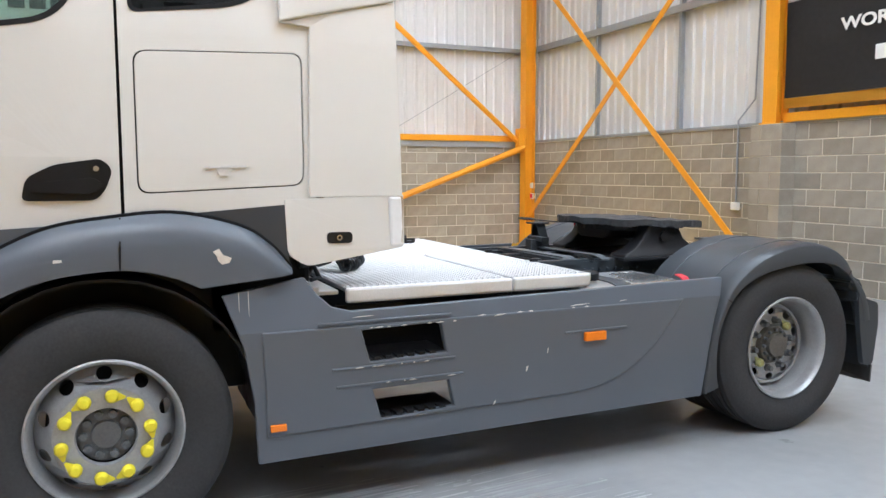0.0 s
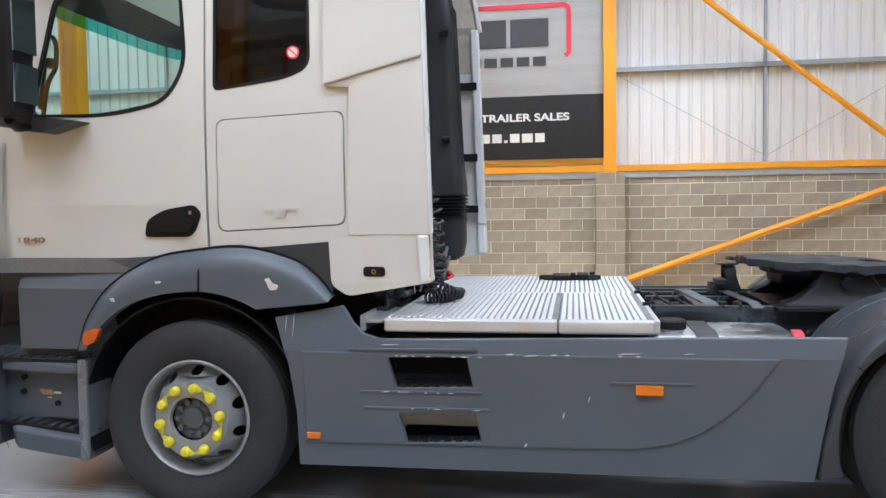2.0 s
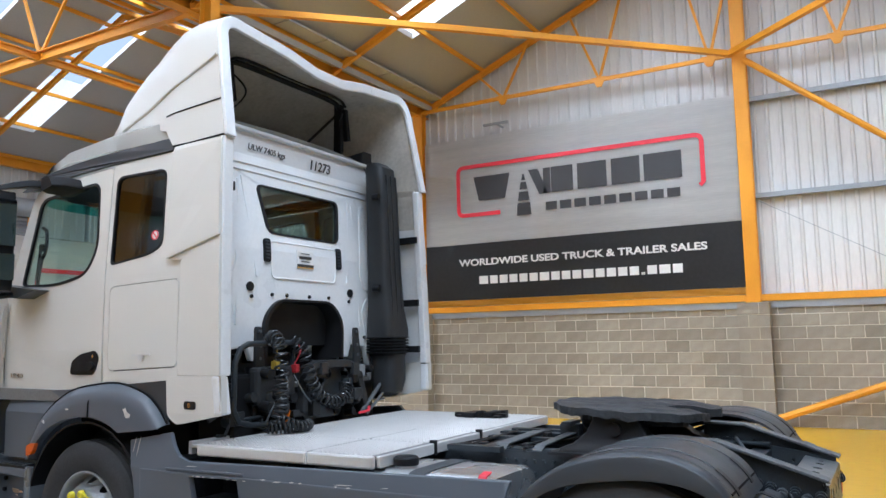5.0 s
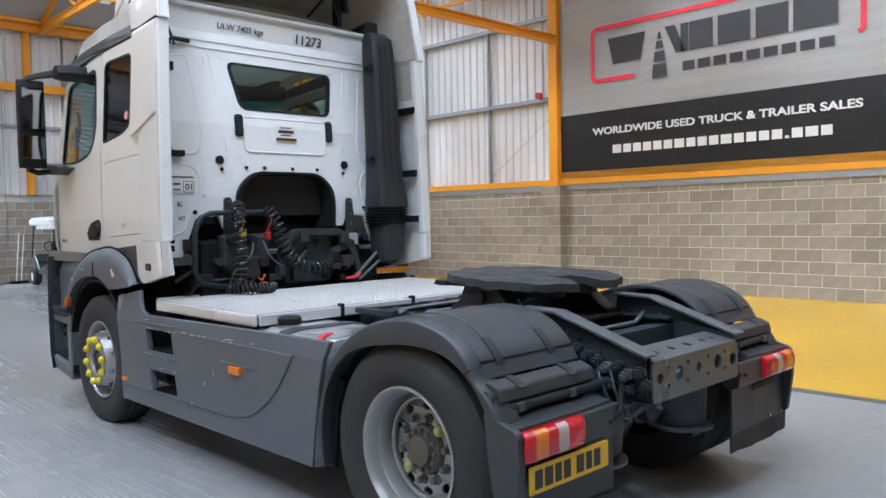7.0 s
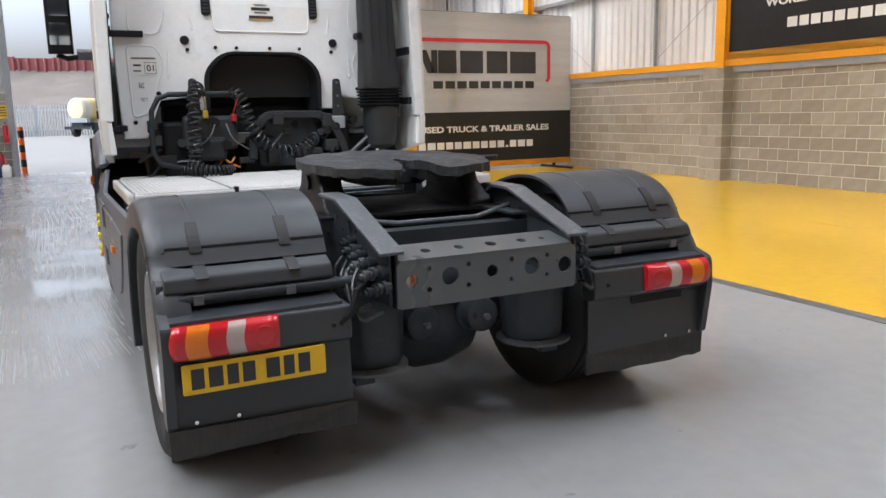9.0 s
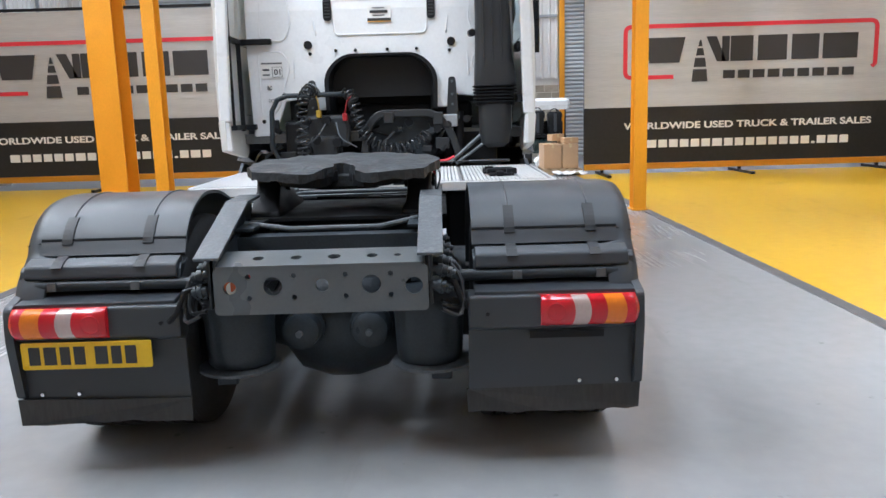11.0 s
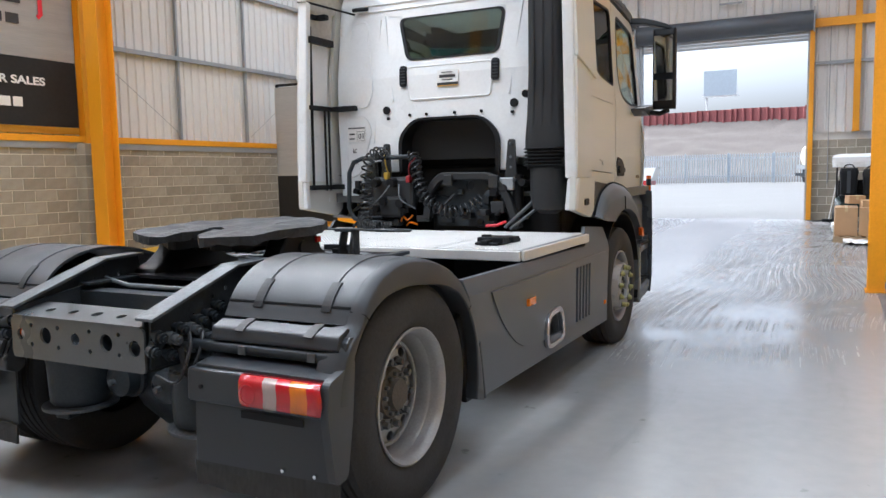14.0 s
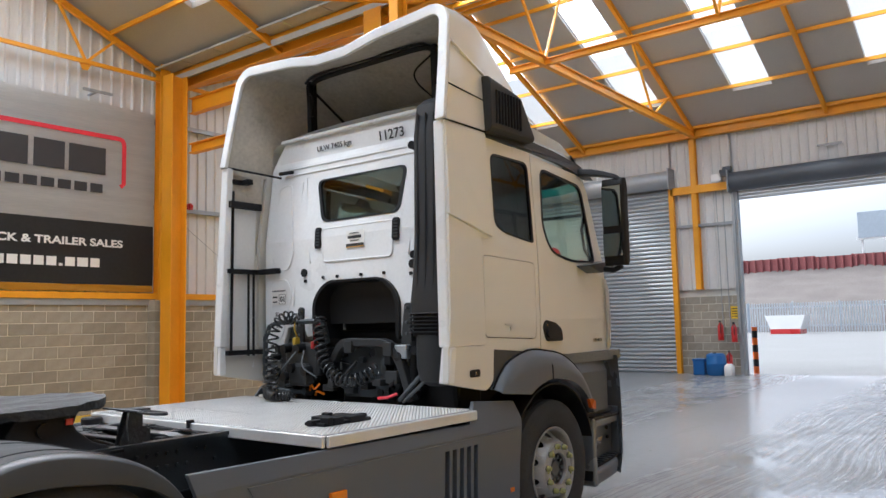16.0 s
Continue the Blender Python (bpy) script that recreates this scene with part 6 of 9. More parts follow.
    for x, z in ((-0.84, 0.52), (-1.05, 0.58), (-1.04, 0.66)):
        part("step_hole", rod(bmesh.new(), [(x, s * 1.12, z), (x, s * 1.135, z)], 0.016, 10), M_BLACK, step)
    for z0, z1 in ((0.425, 0.383), (0.775, 0.768)):
        part("step_tread", plate(bmesh.new(), [(-1.14, s * 1.06), (-0.67, s * 1.06), (-0.67, s * 1.205), (-1.14, s * 1.205)], [], lambda u, v, w: (u, v, z0 + (z1 - z0) * (u + 1.14) / 0.47 + 0.008 - w), 0.02), M_BLACK, step, "black ribbed tread")
        for k in range(7):
            x = -1.11 + k * 0.062
            z = z0 + (z1 - z0) * (x + 1.14) / 0.47
            part("tread_tooth", boxes((x, x + 0.035, *lo(1.08, 1.195), z + 0.006, z + 0.017)), M_FENDER, step)
    part("upper_lip", beam(bmesh.new(), (-1.12, s * 1.17, 0.738), (-0.645, s * 1.205, 0.730), 0.05, 0.055), M_SKIRT, step, bevel=0.01)
    # the lighter bumper paint on this post stands in for its highlight
    part("step_side", boxes((-0.648, -0.59, *lo(1.0, 1.238), 0.24, 0.785)), M_BUMPER, step, bevel=0.016)
    part("step_side", boxes((-1.20, -1.165, *lo(1.0, 1.18), 0.29, 0.83)), M_SKIRT, step, bevel=0.01)


def bumper():
    bm = bmesh.new()
    rows = []
    for z, xf in ((0.28, -1.36), (0.45, -1.42), (0.85, -1.43), (1.12, -1.41), (1.275, -1.39)):
        rows.append([bm.verts.new((xf + 0.3 * abs(t) ** 5, 1.235 * t, z)) for t in np.linspace(-1, 1, 25)])
    for a, b in zip(rows, rows[1:]):
        for k in range(24):
            bm.faces.new((a[k], a[k + 1], b[k + 1], b[k]))
    bmesh.ops.solidify(bm, geom=bm.faces[:], thickness=0.03)
    ob = part("bumper", bm, M_BUMPER, TRUCK, "grey plastic front bumper", True)
    for s in (-1, 1):
        part("headlamp", boxes((-1.445, -1.36, min(s * 0.7, s * 0.95), max(s * 0.7, s * 0.95), 0.9, 1.12)), M_CLEAR, ob, "clear headlamp", bevel=0.02)
        bm = bmesh.new()
        rows = []
        for z, out, ahead in ((1.31, 0.0, 0.0), (1.36, 0.02, 0.0), (1.6, 0.03, -0.005), (1.86, 0.022, 0.0), (1.95, 0.0, 0.01)):
            rows.append([bm.verts.new((-1.13 - 0.16 * math.sin(radians(a)) + ahead, s * (0.975 + out + 0.145 * math.cos(radians(a))), z)) for a in range(-8, 73, 10)])
        for a, b in zip(rows, rows[1:]):
            for k in range(8):
                bm.faces.new((a[k], a[k + 1], b[k + 1], b[k]))
        bmesh.ops.solidify(bm, geom=bm.faces[:], thickness=0.012)
        part("corner_deflector", bm, M_CAB, ob, "slim cream air deflector at the cab corner", True)


def skirt_left():
    s = -1
    outline = [(0.465, 1.02), (0.82, 1.08), (0.875, 1.0), (0.935, 0.945), (1.02, 0.922), (3.165, 0.957), (3.130, 0.843), (3.094, 0.714), (3.056, 0.508), (3.02, 0.305), (0.595, 0.285), (0.585, 0.55), (0.545, 0.8)]
    h1 = [(1.06, 0.835), (1.445, 0.845), (1.475, 0.70), (1.10, 0.69)]
    h2 = [(1.11, 0.56), (1.485, 0.565), (1.515, 0.435), (1.15, 0.42)]
    body = lambda u, v, w: (u, s * (1.268 - 0.05 * max(0.0, (v - 0.86) / 0.2) - w), v)
    sk = part("side_skirt", plate(bmesh.new(), outline, [h1, h2], body, 0.03, (), (0.86,)), M_SKIRT, TRUCK, "scuffed grey plastic side skirt with two step openings", bevel=0.006)
    swoosh = [(0.63, 0.40), (2.2, 0.42), (2.397, 0.455), (2.51, 0.50), (2.603, 0.56), (2.69, 0.63), (2.755, 0.70), (2.82, 0.785), (2.875, 0.86), (0.62, 0.86), (0.63, 0.6)]
    part("skirt_panel", plate(bmesh.new(), swoosh, [h1, h2], lambda u, v, w: (u, s * (1.278 - w), v), 0.014), M_SKIRT, sk, bevel=0.010)
    for h, z in ((h1, 0.70), (h2, 0.43)):
        part("step_well", boxes((h[0][0] - 0.02, h[2][0] + 0.02, -1.26, -0.98, z - 0.03, z - 0.005)), M_BLACK, sk)
        for k in range(6):
            part("tread_tooth", boxes((h[3][0] + 0.02 + k * 0.055, h[3][0] + 0.05 + k * 0.055, -1.27, -1.2, z - 0.006, z + 0.008)), M_BLACK, sk)
    part("step_back", boxes((1.03, 1.55, -0.97, -0.95, 0.62, 0.9)), M_BLACK, sk)
    for z, x0, x1 in ((0.668, 0.92, 1.52), (0.588, 0.94, 1.56), (0.875, 0.86, 1.5), (0.735, 2.12, 2.5)):
        part("crease", beam(bmesh.new(), (x0, -1.278, z), (x1, -1.278, z + 0.004), 0.012, 0.012), M_SKIRT, sk, bevel=0.004)
    part("side_marker", boxes((2.235, 2.36, -1.30, -1.27, 0.685, 0.73)), M_AMBER, sk, "orange side marker lamp", bevel=0.004)
    part("side_marker", boxes((0.645, 0.715, -1.292, -1.26, 0.425, 0.455)), M_AMBER, sk, "small orange side reflector", bevel=0.003)
    rng = random.Random(8)
    for k in range(26):
        z, x = rng.choice(((0.862, 0.9), (0.668, 0.95), (0.588, 1.0), (0.845, 1.05)))
        x, l = x + rng.random() * (1.9 if z > 0.85 else 0.5), rng.uniform(0.008, 0.05)
        part("chip", plate(bmesh.new(), [(x, z), (x + l * 0.5, z - 0.002), (x + l, z + 0.001), (x + l * 0.6, z + 0.004)], [], lambda u, v, wd: (u, s * (1.2855 - 0.05 * max(0.0, (v - 0.86) / 0.2) - wd), v), 0.003), M_SCRAPE, sk)
    for x, z, w, h in ((1.72, 0.852, 0.07, 0.008), (2.15, 0.87, 0.12, 0.006), (1.02, 0.895, 0.10, 0.005), (1.9, 0.56, 0.012, 0.03), (2.02, 0.64, 0.008, 0.03), (1.72, 0.415, 0.015, 0.02), (2.45, 0.875, 0.05, 0.004), (1.3, 0.88, 0.08, 0.004), (0.53, 0.95, 0.004, 0.09), (0.57, 0.93, 0.004, 0.12)):
        part("scratch", plate(bmesh.new(), [(x, z), (x + w * 0.6, z + h * 0.3), (x + w, z + h), (x + w * 0.3, z + h * 0.8)], [], lambda u, v, wd: (u, s * (1.2805 - 0.05 * max(0.0, (v - 0.86) / 0.2) - wd), v), 0.003), M_SCRAPE, sk)


def skirt_right():
    s = 1
    outline = [(0.47, 0.92), (0.52, 1.03), (0.98, 1.065), (1.08, 0.93), (3.16, 0.95), (3.128, 0.843), (3.094, 0.714), (3.056, 0.508), (3.02, 0.305), (0.545, 0.28), (0.52, 0.6)]
    pipe = rounded([(1.68, 0.368), (2.03, 0.363), (2.01, 0.565), (1.74, 0.592)], 0.09, 6)
    louv = [[(1.05 + k * 0.075, 0.41), (1.095 + k * 0.075, 0.405), (1.075 + k * 0.075, 0.80), (1.03 + k * 0.075, 0.80)] for k in range(5)]
    sk = part("side_skirt", plate(bmesh.new(), outline, [pipe] + louv, lambda u, v, w: (u, s * (1.235 - 0.05 * max(0.0, (v - 0.86) / 0.2) - w), v), 0.03, (), (0.86,)), M_SKIRT, TRUCK, "grey plastic side skirt with louvres and an exhaust outlet", bevel=0.005)
    part("louvre_back", boxes((1.0, 1.45, 1.17, 1.19, 0.38, 0.83)), M_BLACK, sk)
    panel = [(0.60, 0.40), (2.2, 0.42), (2.397, 0.455), (2.51, 0.50), (2.603, 0.56), (2.69, 0.63), (2.755, 0.70), (2.82, 0.785), (2.86, 0.845), (0.60, 0.845)]
    part("skirt_panel", plate(bmesh.new(), panel, [ring_of(pipe, 0.02)] + louv, flat_side(s, 1.243), 0.014), M_SKIRT, sk, bevel=0.008)
    part("side_marker", boxes((2.235, 2.35, 1.23, 1.262, 0.685, 0.73)), M_AMBER, sk, "orange side marker lamp", bevel=0.004)
    part("side_marker", boxes((0.62, 0.665, 1.225, 1.25, 0.43, 0.46)), M_AMBER, sk, "small orange side reflector", bevel=0.003)
    ex = part("exhaust_outlet", plate(bmesh.new(), ring_of(pipe, 0.016), [ring_of(pipe, -0.02)], flat_side(s, 1.262), 0.05), M_CHROME, sk, "bright metal exhaust surround", bevel=0.01)
    part("exhaust_lip", plate(bmesh.new(), ring_of(pipe, -0.032), [ring_of(pipe, -0.042)], flat_side(s, 1.235), 0.06), M_STEELG, ex, "", bevel=0.003)
    part("exhaust_bore", plate(bmesh.new(), ring_of(pipe, -0.026), [], flat_side(s, 1.19), 0.01), M_BLACK, sk)


def deck():
    ys = (-1.15, -0.575, 0.02, 0.62, 1.2)
    for j, (y0, y1) in enumerate(zip(ys, ys[1:])):
        for x0, x1 in (((1.02, 1.88), (1.885, 2.335)) if j < 2 else ((1.0, 2.33),)):
            bm = boxes((x0, x1, y0 + 0.003, y1 - 0.003, 0.995, 1.012))
            # dark plate under bright studs, so the relief's shading is in the colours
            slab = part("deck_plate", bm, M_DECK, TRUCK, "studded aluminium walkway plate")
            bm = bmesh.new()
            nx, ny = int((x1 - x0 - 0.008) / 0.032), int((y1 - y0 - 0.014) / 0.026)
            for k in range(nx):
                for i in range(ny):
                    xa, ya = x0 + 0.008 + k * 0.032, y0 + 0.011 + i * 0.026
                    v = [bm.verts.new((xa + p * 0.022, ya + q * 0.018, 1.012)) for p, q in ((0, 0), (1, 0), (1, 1), (0, 1))]
                    w = [bm.verts.new((xa + 0.004 + p * 0.014, ya + 0.004 + q * 0.010, 1.0205)) for p, q in ((0, 0), (1, 0), (1, 1), (0, 1))]
                    bm.faces.new(w)
                    for f in range(4):
                        bm.faces.new((v[f], v[(f + 1) % 4], w[(f + 1) % 4], w[f]))
            tagged(part("tread_studs", bm, M_ALU, slab), kind="stuff")
    fr = part("deck_edge", boxes((1.02, 1.877, -1.185, -1.15, 0.945, 1.015), (1.883, 2.335, -1.185, -1.15, 0.945, 1.015)), M_ALU, TRUCK, "bright folded aluminium deck edge", bevel=0.012)
    part("deck_rear_edge", boxes((2.335, 2.36, -1.15, -0.578, 0.95, 1.012), (2.333, 2.358, -0.57, 0.02, 0.95, 1.012), (2.33, 2.355, 0.03, 1.2, 0.95, 1.012)), M_ALU, fr, bevel=0.006)
    part("deck_right_edge", boxes((1.0, 2.33, 1.2, 1.225, 0.95, 1.012)), M_ALU, fr, bevel=0.008)
    part("deck_front_plate", boxes((0.9, 1.0, -1.12, -0.45, 0.98, 1.0), (0.88, 0.91, -1.12, -0.5, 0.94, 1.02)), M_ALU, fr, bevel=0.004)
    for x, y in ((2.347, -0.57), (2.347, 0.024)):
        part("deck_clip", boxes((x - 0.02, x + 0.02, y - 0.012, y + 0.012, 0.945, 1.03)), M_BLACK, fr)
    part("tail_bracket", boxes((1.74, 2.12, 0.80, 0.97, 1.018, 1.038), (1.80, 1.92, 0.77, 0.985, 1.02, 1.058), (1.98, 2.06, 0.79, 0.985, 1.03, 1.064), (1.70, 2.15, 0.85, 0.90, 1.018, 1.052), (1.93, 1.97, 0.78, 0.84, 1.03, 1.075), (2.07, 2.11, 0.92, 0.99, 1.03, 1.07)), M_BLACK, TRUCK, "black hinged bracket lying on the deck", bevel=0.006)
    tank = part("fuel_tank", loft(bmesh.new(), [[(x, y, z) for y, z in rounded([(-1.2 + g, 0.36 + g), (-0.55 - g, 0.36 + g), (-0.55 - g, 0.94 - g), (-1.2 + g, 0.94 - g)], 0.14)] for x, g in ((1.9, 0), (2.97, 0), (3.0, 0.012), (3.01, 0.04))]), M_TANK, TRUCK, "polished aluminium fuel tank", True)
    for x in (2.53,):
        part("tank_strap", loft(bmesh.new(), [[(xx, y, z) for y, z in rounded([(-1.206, 0.354), (-0.544, 0.354), (-0.544, 0.947), (-1.206, 0.947)], 0.144)] for xx in (x, x + 0.1)]), M_FENDER, tank, "dark rubber tank strap", True)
    part("filler_cap", lathe(bmesh.new(), [(0.94, 0.055), (0.952, 0.055), (0.954, 0.068), (0.99, 0.07), (1.0, 0.06), (1.002, 0.0)], (2.43, -1.0, 0), 'z', 24), M_BLACK, tank, "black screw filler cap", True)
    part("filler_neck", lathe(bmesh.new(), [(0.88, 0.062), (0.953, 0.058)], (2.43, -1.0, 0), 'z', 24), M_TANK, tank, "", True)
    part("tank_tag", loft(bmesh.new(), [[(xx, y, z) for y, z in ((-1.206, 0.86), (-1.19, 0.91), (-1.15, 0.95), (-1.10, 0.962), (-1.10, 0.969), (-1.155, 0.958), (-1.197, 0.915), (-1.213, 0.86))] for xx in (2.955, 3.0)]), M_RED, tank, "red strap over the tank")


def chassis():
    for s in (-1, 1):
        rail = part("chassis_rail", boxes((0.3, 3.3, min(s * 0.40, s * 0.41), max(s * 0.40, s * 0.41), 0.71, 0.975)), M_CHASSIS, TRUCK, "black painted chassis rail")
        part("top_flange", boxes((0.3, 4.1, min(s * 0.33, s * 0.41), max(s * 0.33, s * 0.41), 0.976, 0.987)), M_CHASSIS, rail)
        part("bottom_flange", boxes((0.3, 4.44, min(s * 0.33, s * 0.41), max(s * 0.33, s * 0.41), 0.699, 0.709)), M_CHASSIS, rail)
        rng = random.Random(5 + s)
        drilled = [circle(3.36 + 0.066 * k, z, rng.uniform(0.007, 0.012), 8) for k in range(14) for z in (0.79, 0.84, 0.89) if rng.random() < 0.75]
        part("rail_end", plate(bmesh.new(), [(3.3, 0.71), (4.44, 0.71), (4.44, 0.92), (4.05, 0.975), (3.3, 0.975)], drilled, lambda u, v, w: (u, s * (0.41 - w), v), 0.01), M_CHASSIS, rail, "drilled rear end of the rail")
        for k in range(14):
            x = 2.45 + k * 0.06
            for z in (0.78, 0.85, 0.92):
                if rng.random() < 0.7:
                    part("rivet", lathe(bmesh.new(), [(s * 0.41, 0.012), (s * 0.422, 0.011), (s * 0.424, 0.0)], (x, 0, z), 'y', 6), M_CHASSIS, rail)
        wing = part("tail_ramp", plate(bmesh.new(), [(3.72, 1.085), (3.95, 1.08), (4.43, 0.925), (4.44, 0.72), (3.9, 0.8), (3.70, 0.95)], [circle(x, z, 0.010, 8) for x, z in ((3.85, 1.0), (3.92, 0.95), (4.0, 0.99), (4.02, 0.93), (4.08, 0.96), (4.1, 0.9), (4.2, 0.9), (4.2, 0.84), (4.3, 0.86), (4.36, 0.8))], lambda u, v, w: (u, s * (0.425 + w), v), 0.012), M_CHASSIS, TRUCK, "scuffed sloping guide ramp on the chassis end")
        for a, b in (((3.72, s * 0.43, 1.09), (3.95, s * 0.43, 1.085)), ((3.95, s * 0.43, 1.085), (4.46, s * 0.43, 0.922))):
            part("ramp_top", beam(bmesh.new(), a, b, 0.10, 0.014), M_STEELG, wing, "scraped bare-metal ramp top", bevel=0.003)
        for x, z, l in ((3.93, 0.925, 0.07), (3.99, 0.90, 0.085), (4.05, 0.885, 0.08), (4.10, 0.86, 0.09), (4.16, 0.87, 0.075), (4.21, 0.84, 0.09), (4.27, 0.855, 0.07), (4.03, 0.82, 0.10), (4.12, 0.79, 0.09), (4.22, 0.775, 0.08), (4.30, 0.80, 0.06)):
            bm = bmesh.new()
            for a, b, r in ((0.0, 0.35, 0.018), (0.3, 0.55, 0.027), (0.55, 0.7, 0.017), (0.68, 0.86, 0.022), (0.86, 1.0, 0.012)):
                rod(bm, [(x + 0.15, s * (0.437 + a * l), z - 0.15 * a * l), (x + 0.15 + 0.1 * (b - a) * l, s * (0.437 + b * l), z - 0.15 * b * l)], r, 10)
            part("air_fitting", bm, M_STEELG if l > 0.085 else M_CHASSIS, wing, "ribbed hose coupling", True)
        for k in range(4):
            x, drop = 4.08 + 0.07 * k, 0.05 + 0.02 * (k % 2)
            part("air_hose", rod(bmesh.new(), smooth_line([(x, s * 0.50, 0.86), (x + 0.05, s * 0.55, 0.86 - drop), (x + 0.12, s * 0.545, 0.74 - drop), (x + 0.16, s * 0.47, 0.70)], 12), 0.008, 6), M_HOSE, wing, "", True)
    outer = rounded([(-0.41, 0.70), (0.42, 0.70), (0.42, 0.882), (-0.41, 0.882)], 0.02)
    holes = [circle(y, 0.81, r, 18) for y, r in ((-0.182, 0.037), (0.01, 0.026), (0.2, 0.037))] + [circle(y, z, 0.011, 8) for y in (-0.275, -0.1, 0.1, 0.275) for z in (0.765, 0.85)] + [circle(-0.348, 0.806, 0.026, 14), circle(0.365, 0.80, 0.034, 14)]
    cm = part("end_crossmember", plate(bmesh.new(), outer, holes, lambda u, v, w: (4.455 - w, u, v), 0.012), M_CROSS, TRUCK, "drilled grey steel end crossmember")
    top = rounded([(4.28, -0.40), (4.455, -0.40), (4.455, 0.40), (4.28, 0.40)], 0.01)
    part("crossmember_top", plate(bmesh.new(), top, [circle(4.37, y, r, 12) for y, r in ((-0.25, 0.022), (-0.1, 0.022), (0.05, 0.026), (0.2, 0.022), (0.3, 0.014))], lambda u, v, w: (u, v, 0.892 - w + 0.03 * (4.455 - u) / 0.175), 0.012), M_CROSS, cm)
    part("inner_reflector", rod(bmesh.new(), [(4.17, -0.31, 0.81), (4.19, -0.31, 0.81)], 0.03, 14), M_REDLENS, cm, "red reflector behind the crossmember", True)
    part("rear_coupling", rod(bmesh.new(), [(4.40, 0.45, 0.815), (4.445, 0.45, 0.815)], 0.02, 12), M_CHASSIS, cm, "", True)
    part("rear_coupling", rod(bmesh.new(), [(4.40, -0.345, 0.802), (4.436, -0.339, 0.802)], 0.028, 16), M_WHITE, cm, "white plastic coupling cap", True)
    part("coupling_ring", rod(bmesh.new(), [(4.395, -0.357, 0.812), (4.438, -0.352, 0.812)], 0.024, 16), M_REFLECT, cm, "red-orange coupling ring", True)
    for x in (0.95, 2.5, 3.2, 4.05):
        part("crossmember", boxes((x - 0.05, x + 0.05, -0.40, 0.40, 0.76, 0.95)), M_CHASSIS, TRUCK)
    part("cross_tube", rod(bmesh.new(), [(3.95, -0.4, 0.99), (3.98, -0.2, 0.965), (3.98, 0.2, 0.965), (3.9, 0.42, 1.0)], 0.012, 8), M_STEELG, TRUCK, "", True)
    part("catwalk_frame", boxes((2.4, 2.75, -0.5, -0.44, 0.97, 1.0), (2.4, 3.9, 0.42, 0.48, 0.98, 1.0), (2.4, 2.9, 0.05, 0.12, 0.97, 0.99), (2.62, 2.7, -0.45, 0.45, 0.975, 1.0)), M_CHASSIS, TRUCK)
    # running gear
    ax = part("rear_axle", lathe(bmesh.new(), [(-0.62, 0.11), (-0.4, 0.10), (-0.28, 0.14), (-0.2, 0.24), (-0.06, 0.285), (0.06, 0.285), (0.2, 0.24), (0.28, 0.14), (0.4, 0.10), (0.62, 0.11)], (3.74, 0, 0.50), 'y', 28), M_CHASSIS, TRUCK, "dark cast rear axle housing", True)
    for s in (-1, 1):
        part("air_bag", lathe(bmesh.new(), [(0.405, 0.02), (0.405, 0.13), (0.42, 0.142), (0.5, 0.146), (0.60, 0.15), (0.64, 0.156), (0.69, 0.15), (0.72, 0.13), (0.74, 0.02)], (4.12, s * 0.41, 0), 'z', 32), M_CHASSIS, ax, "black rubber air spring", True)
        part("spring_seat", lathe(bmesh.new(), [(0.375, 0.02), (0.375, 0.14), (0.385, 0.175), (0.397, 0.175), (0.405, 0.14), (0.405, 0.02)], (4.12, s * 0.42, 0), 'z', 28), M_STEELG, ax, "", True)
        part("spring_arm", beam(bmesh.new(), (3.1, s * 0.5, 0.42), (4.2, s * 0.46, 0.35), 0.09, 0.05), M_CHASSIS, ax, bevel=0.008)
        part("brake_chamber", lathe(bmesh.new(), [(3.95, 0.02), (3.96, 0.075), (4.02, 0.085), (4.03, 0.097), (4.05, 0.097), (4.06, 0.085), (4.12, 0.078), (4.14, 0.05), (4.142, 0.0)], (0, s * 0.15, 0.53), 'x', 24), M_CHASSIS, ax, "", True)
        part("chamber_bolt", rod(bmesh.new(), [(4.14, s * 0.15, 0.53), (4.17, s * 0.15, 0.53)], 0.015, 6), M_STEELG, ax)
        part("damper", rod(bmesh.new(), [(4.02, s * 0.48, 0.35), (4.15, s * 0.45, 0.72)], 0.035, 10), M_CHASSIS, ax, "", True)
    part("axle_link", beam(bmesh.new(), (3.72, -0.3, 0.86), (3.72, 0.3, 0.86), 0.06, 0.05), M_CHASSIS, ax, bevel=0.01)
    for k in range(5):
        y = -0.12 + k * 0.08
        part("valve", rod(bmesh.new(), [(4.0, y, 0.85), (4.0, y, 0.94)], 0.028, 10), M_CHASSIS, ax, "", True)
    part("air_tank", rod(bmesh.new(), [(2.95, 0.5, 0.55), (2.95, 1.15, 0.55)], 0.14, 20), M_CHASSIS, TRUCK, "", True)
    part("underbody", boxes((0.7, 2.9, -0.32, 0.32, 0.35, 0.72), (1.0, 1.85, 0.5, 1.18, 0.35, 0.9), (-0.3, 0.6, -0.35, 0.35, 0.5, 1.2), (0.62, 1.0, -1.1, -0.5, 0.4, 0.9)), M_BLACK, TRUCK, "dark gearbox and silencer under the frame", bevel=0.03)
    part("front_axle", beam(bmesh.new(), (0, -0.95, 0.42), (0, 0.95, 0.42), 0.12, 0.12), M_BLACK, TRUCK, bevel=0.02)


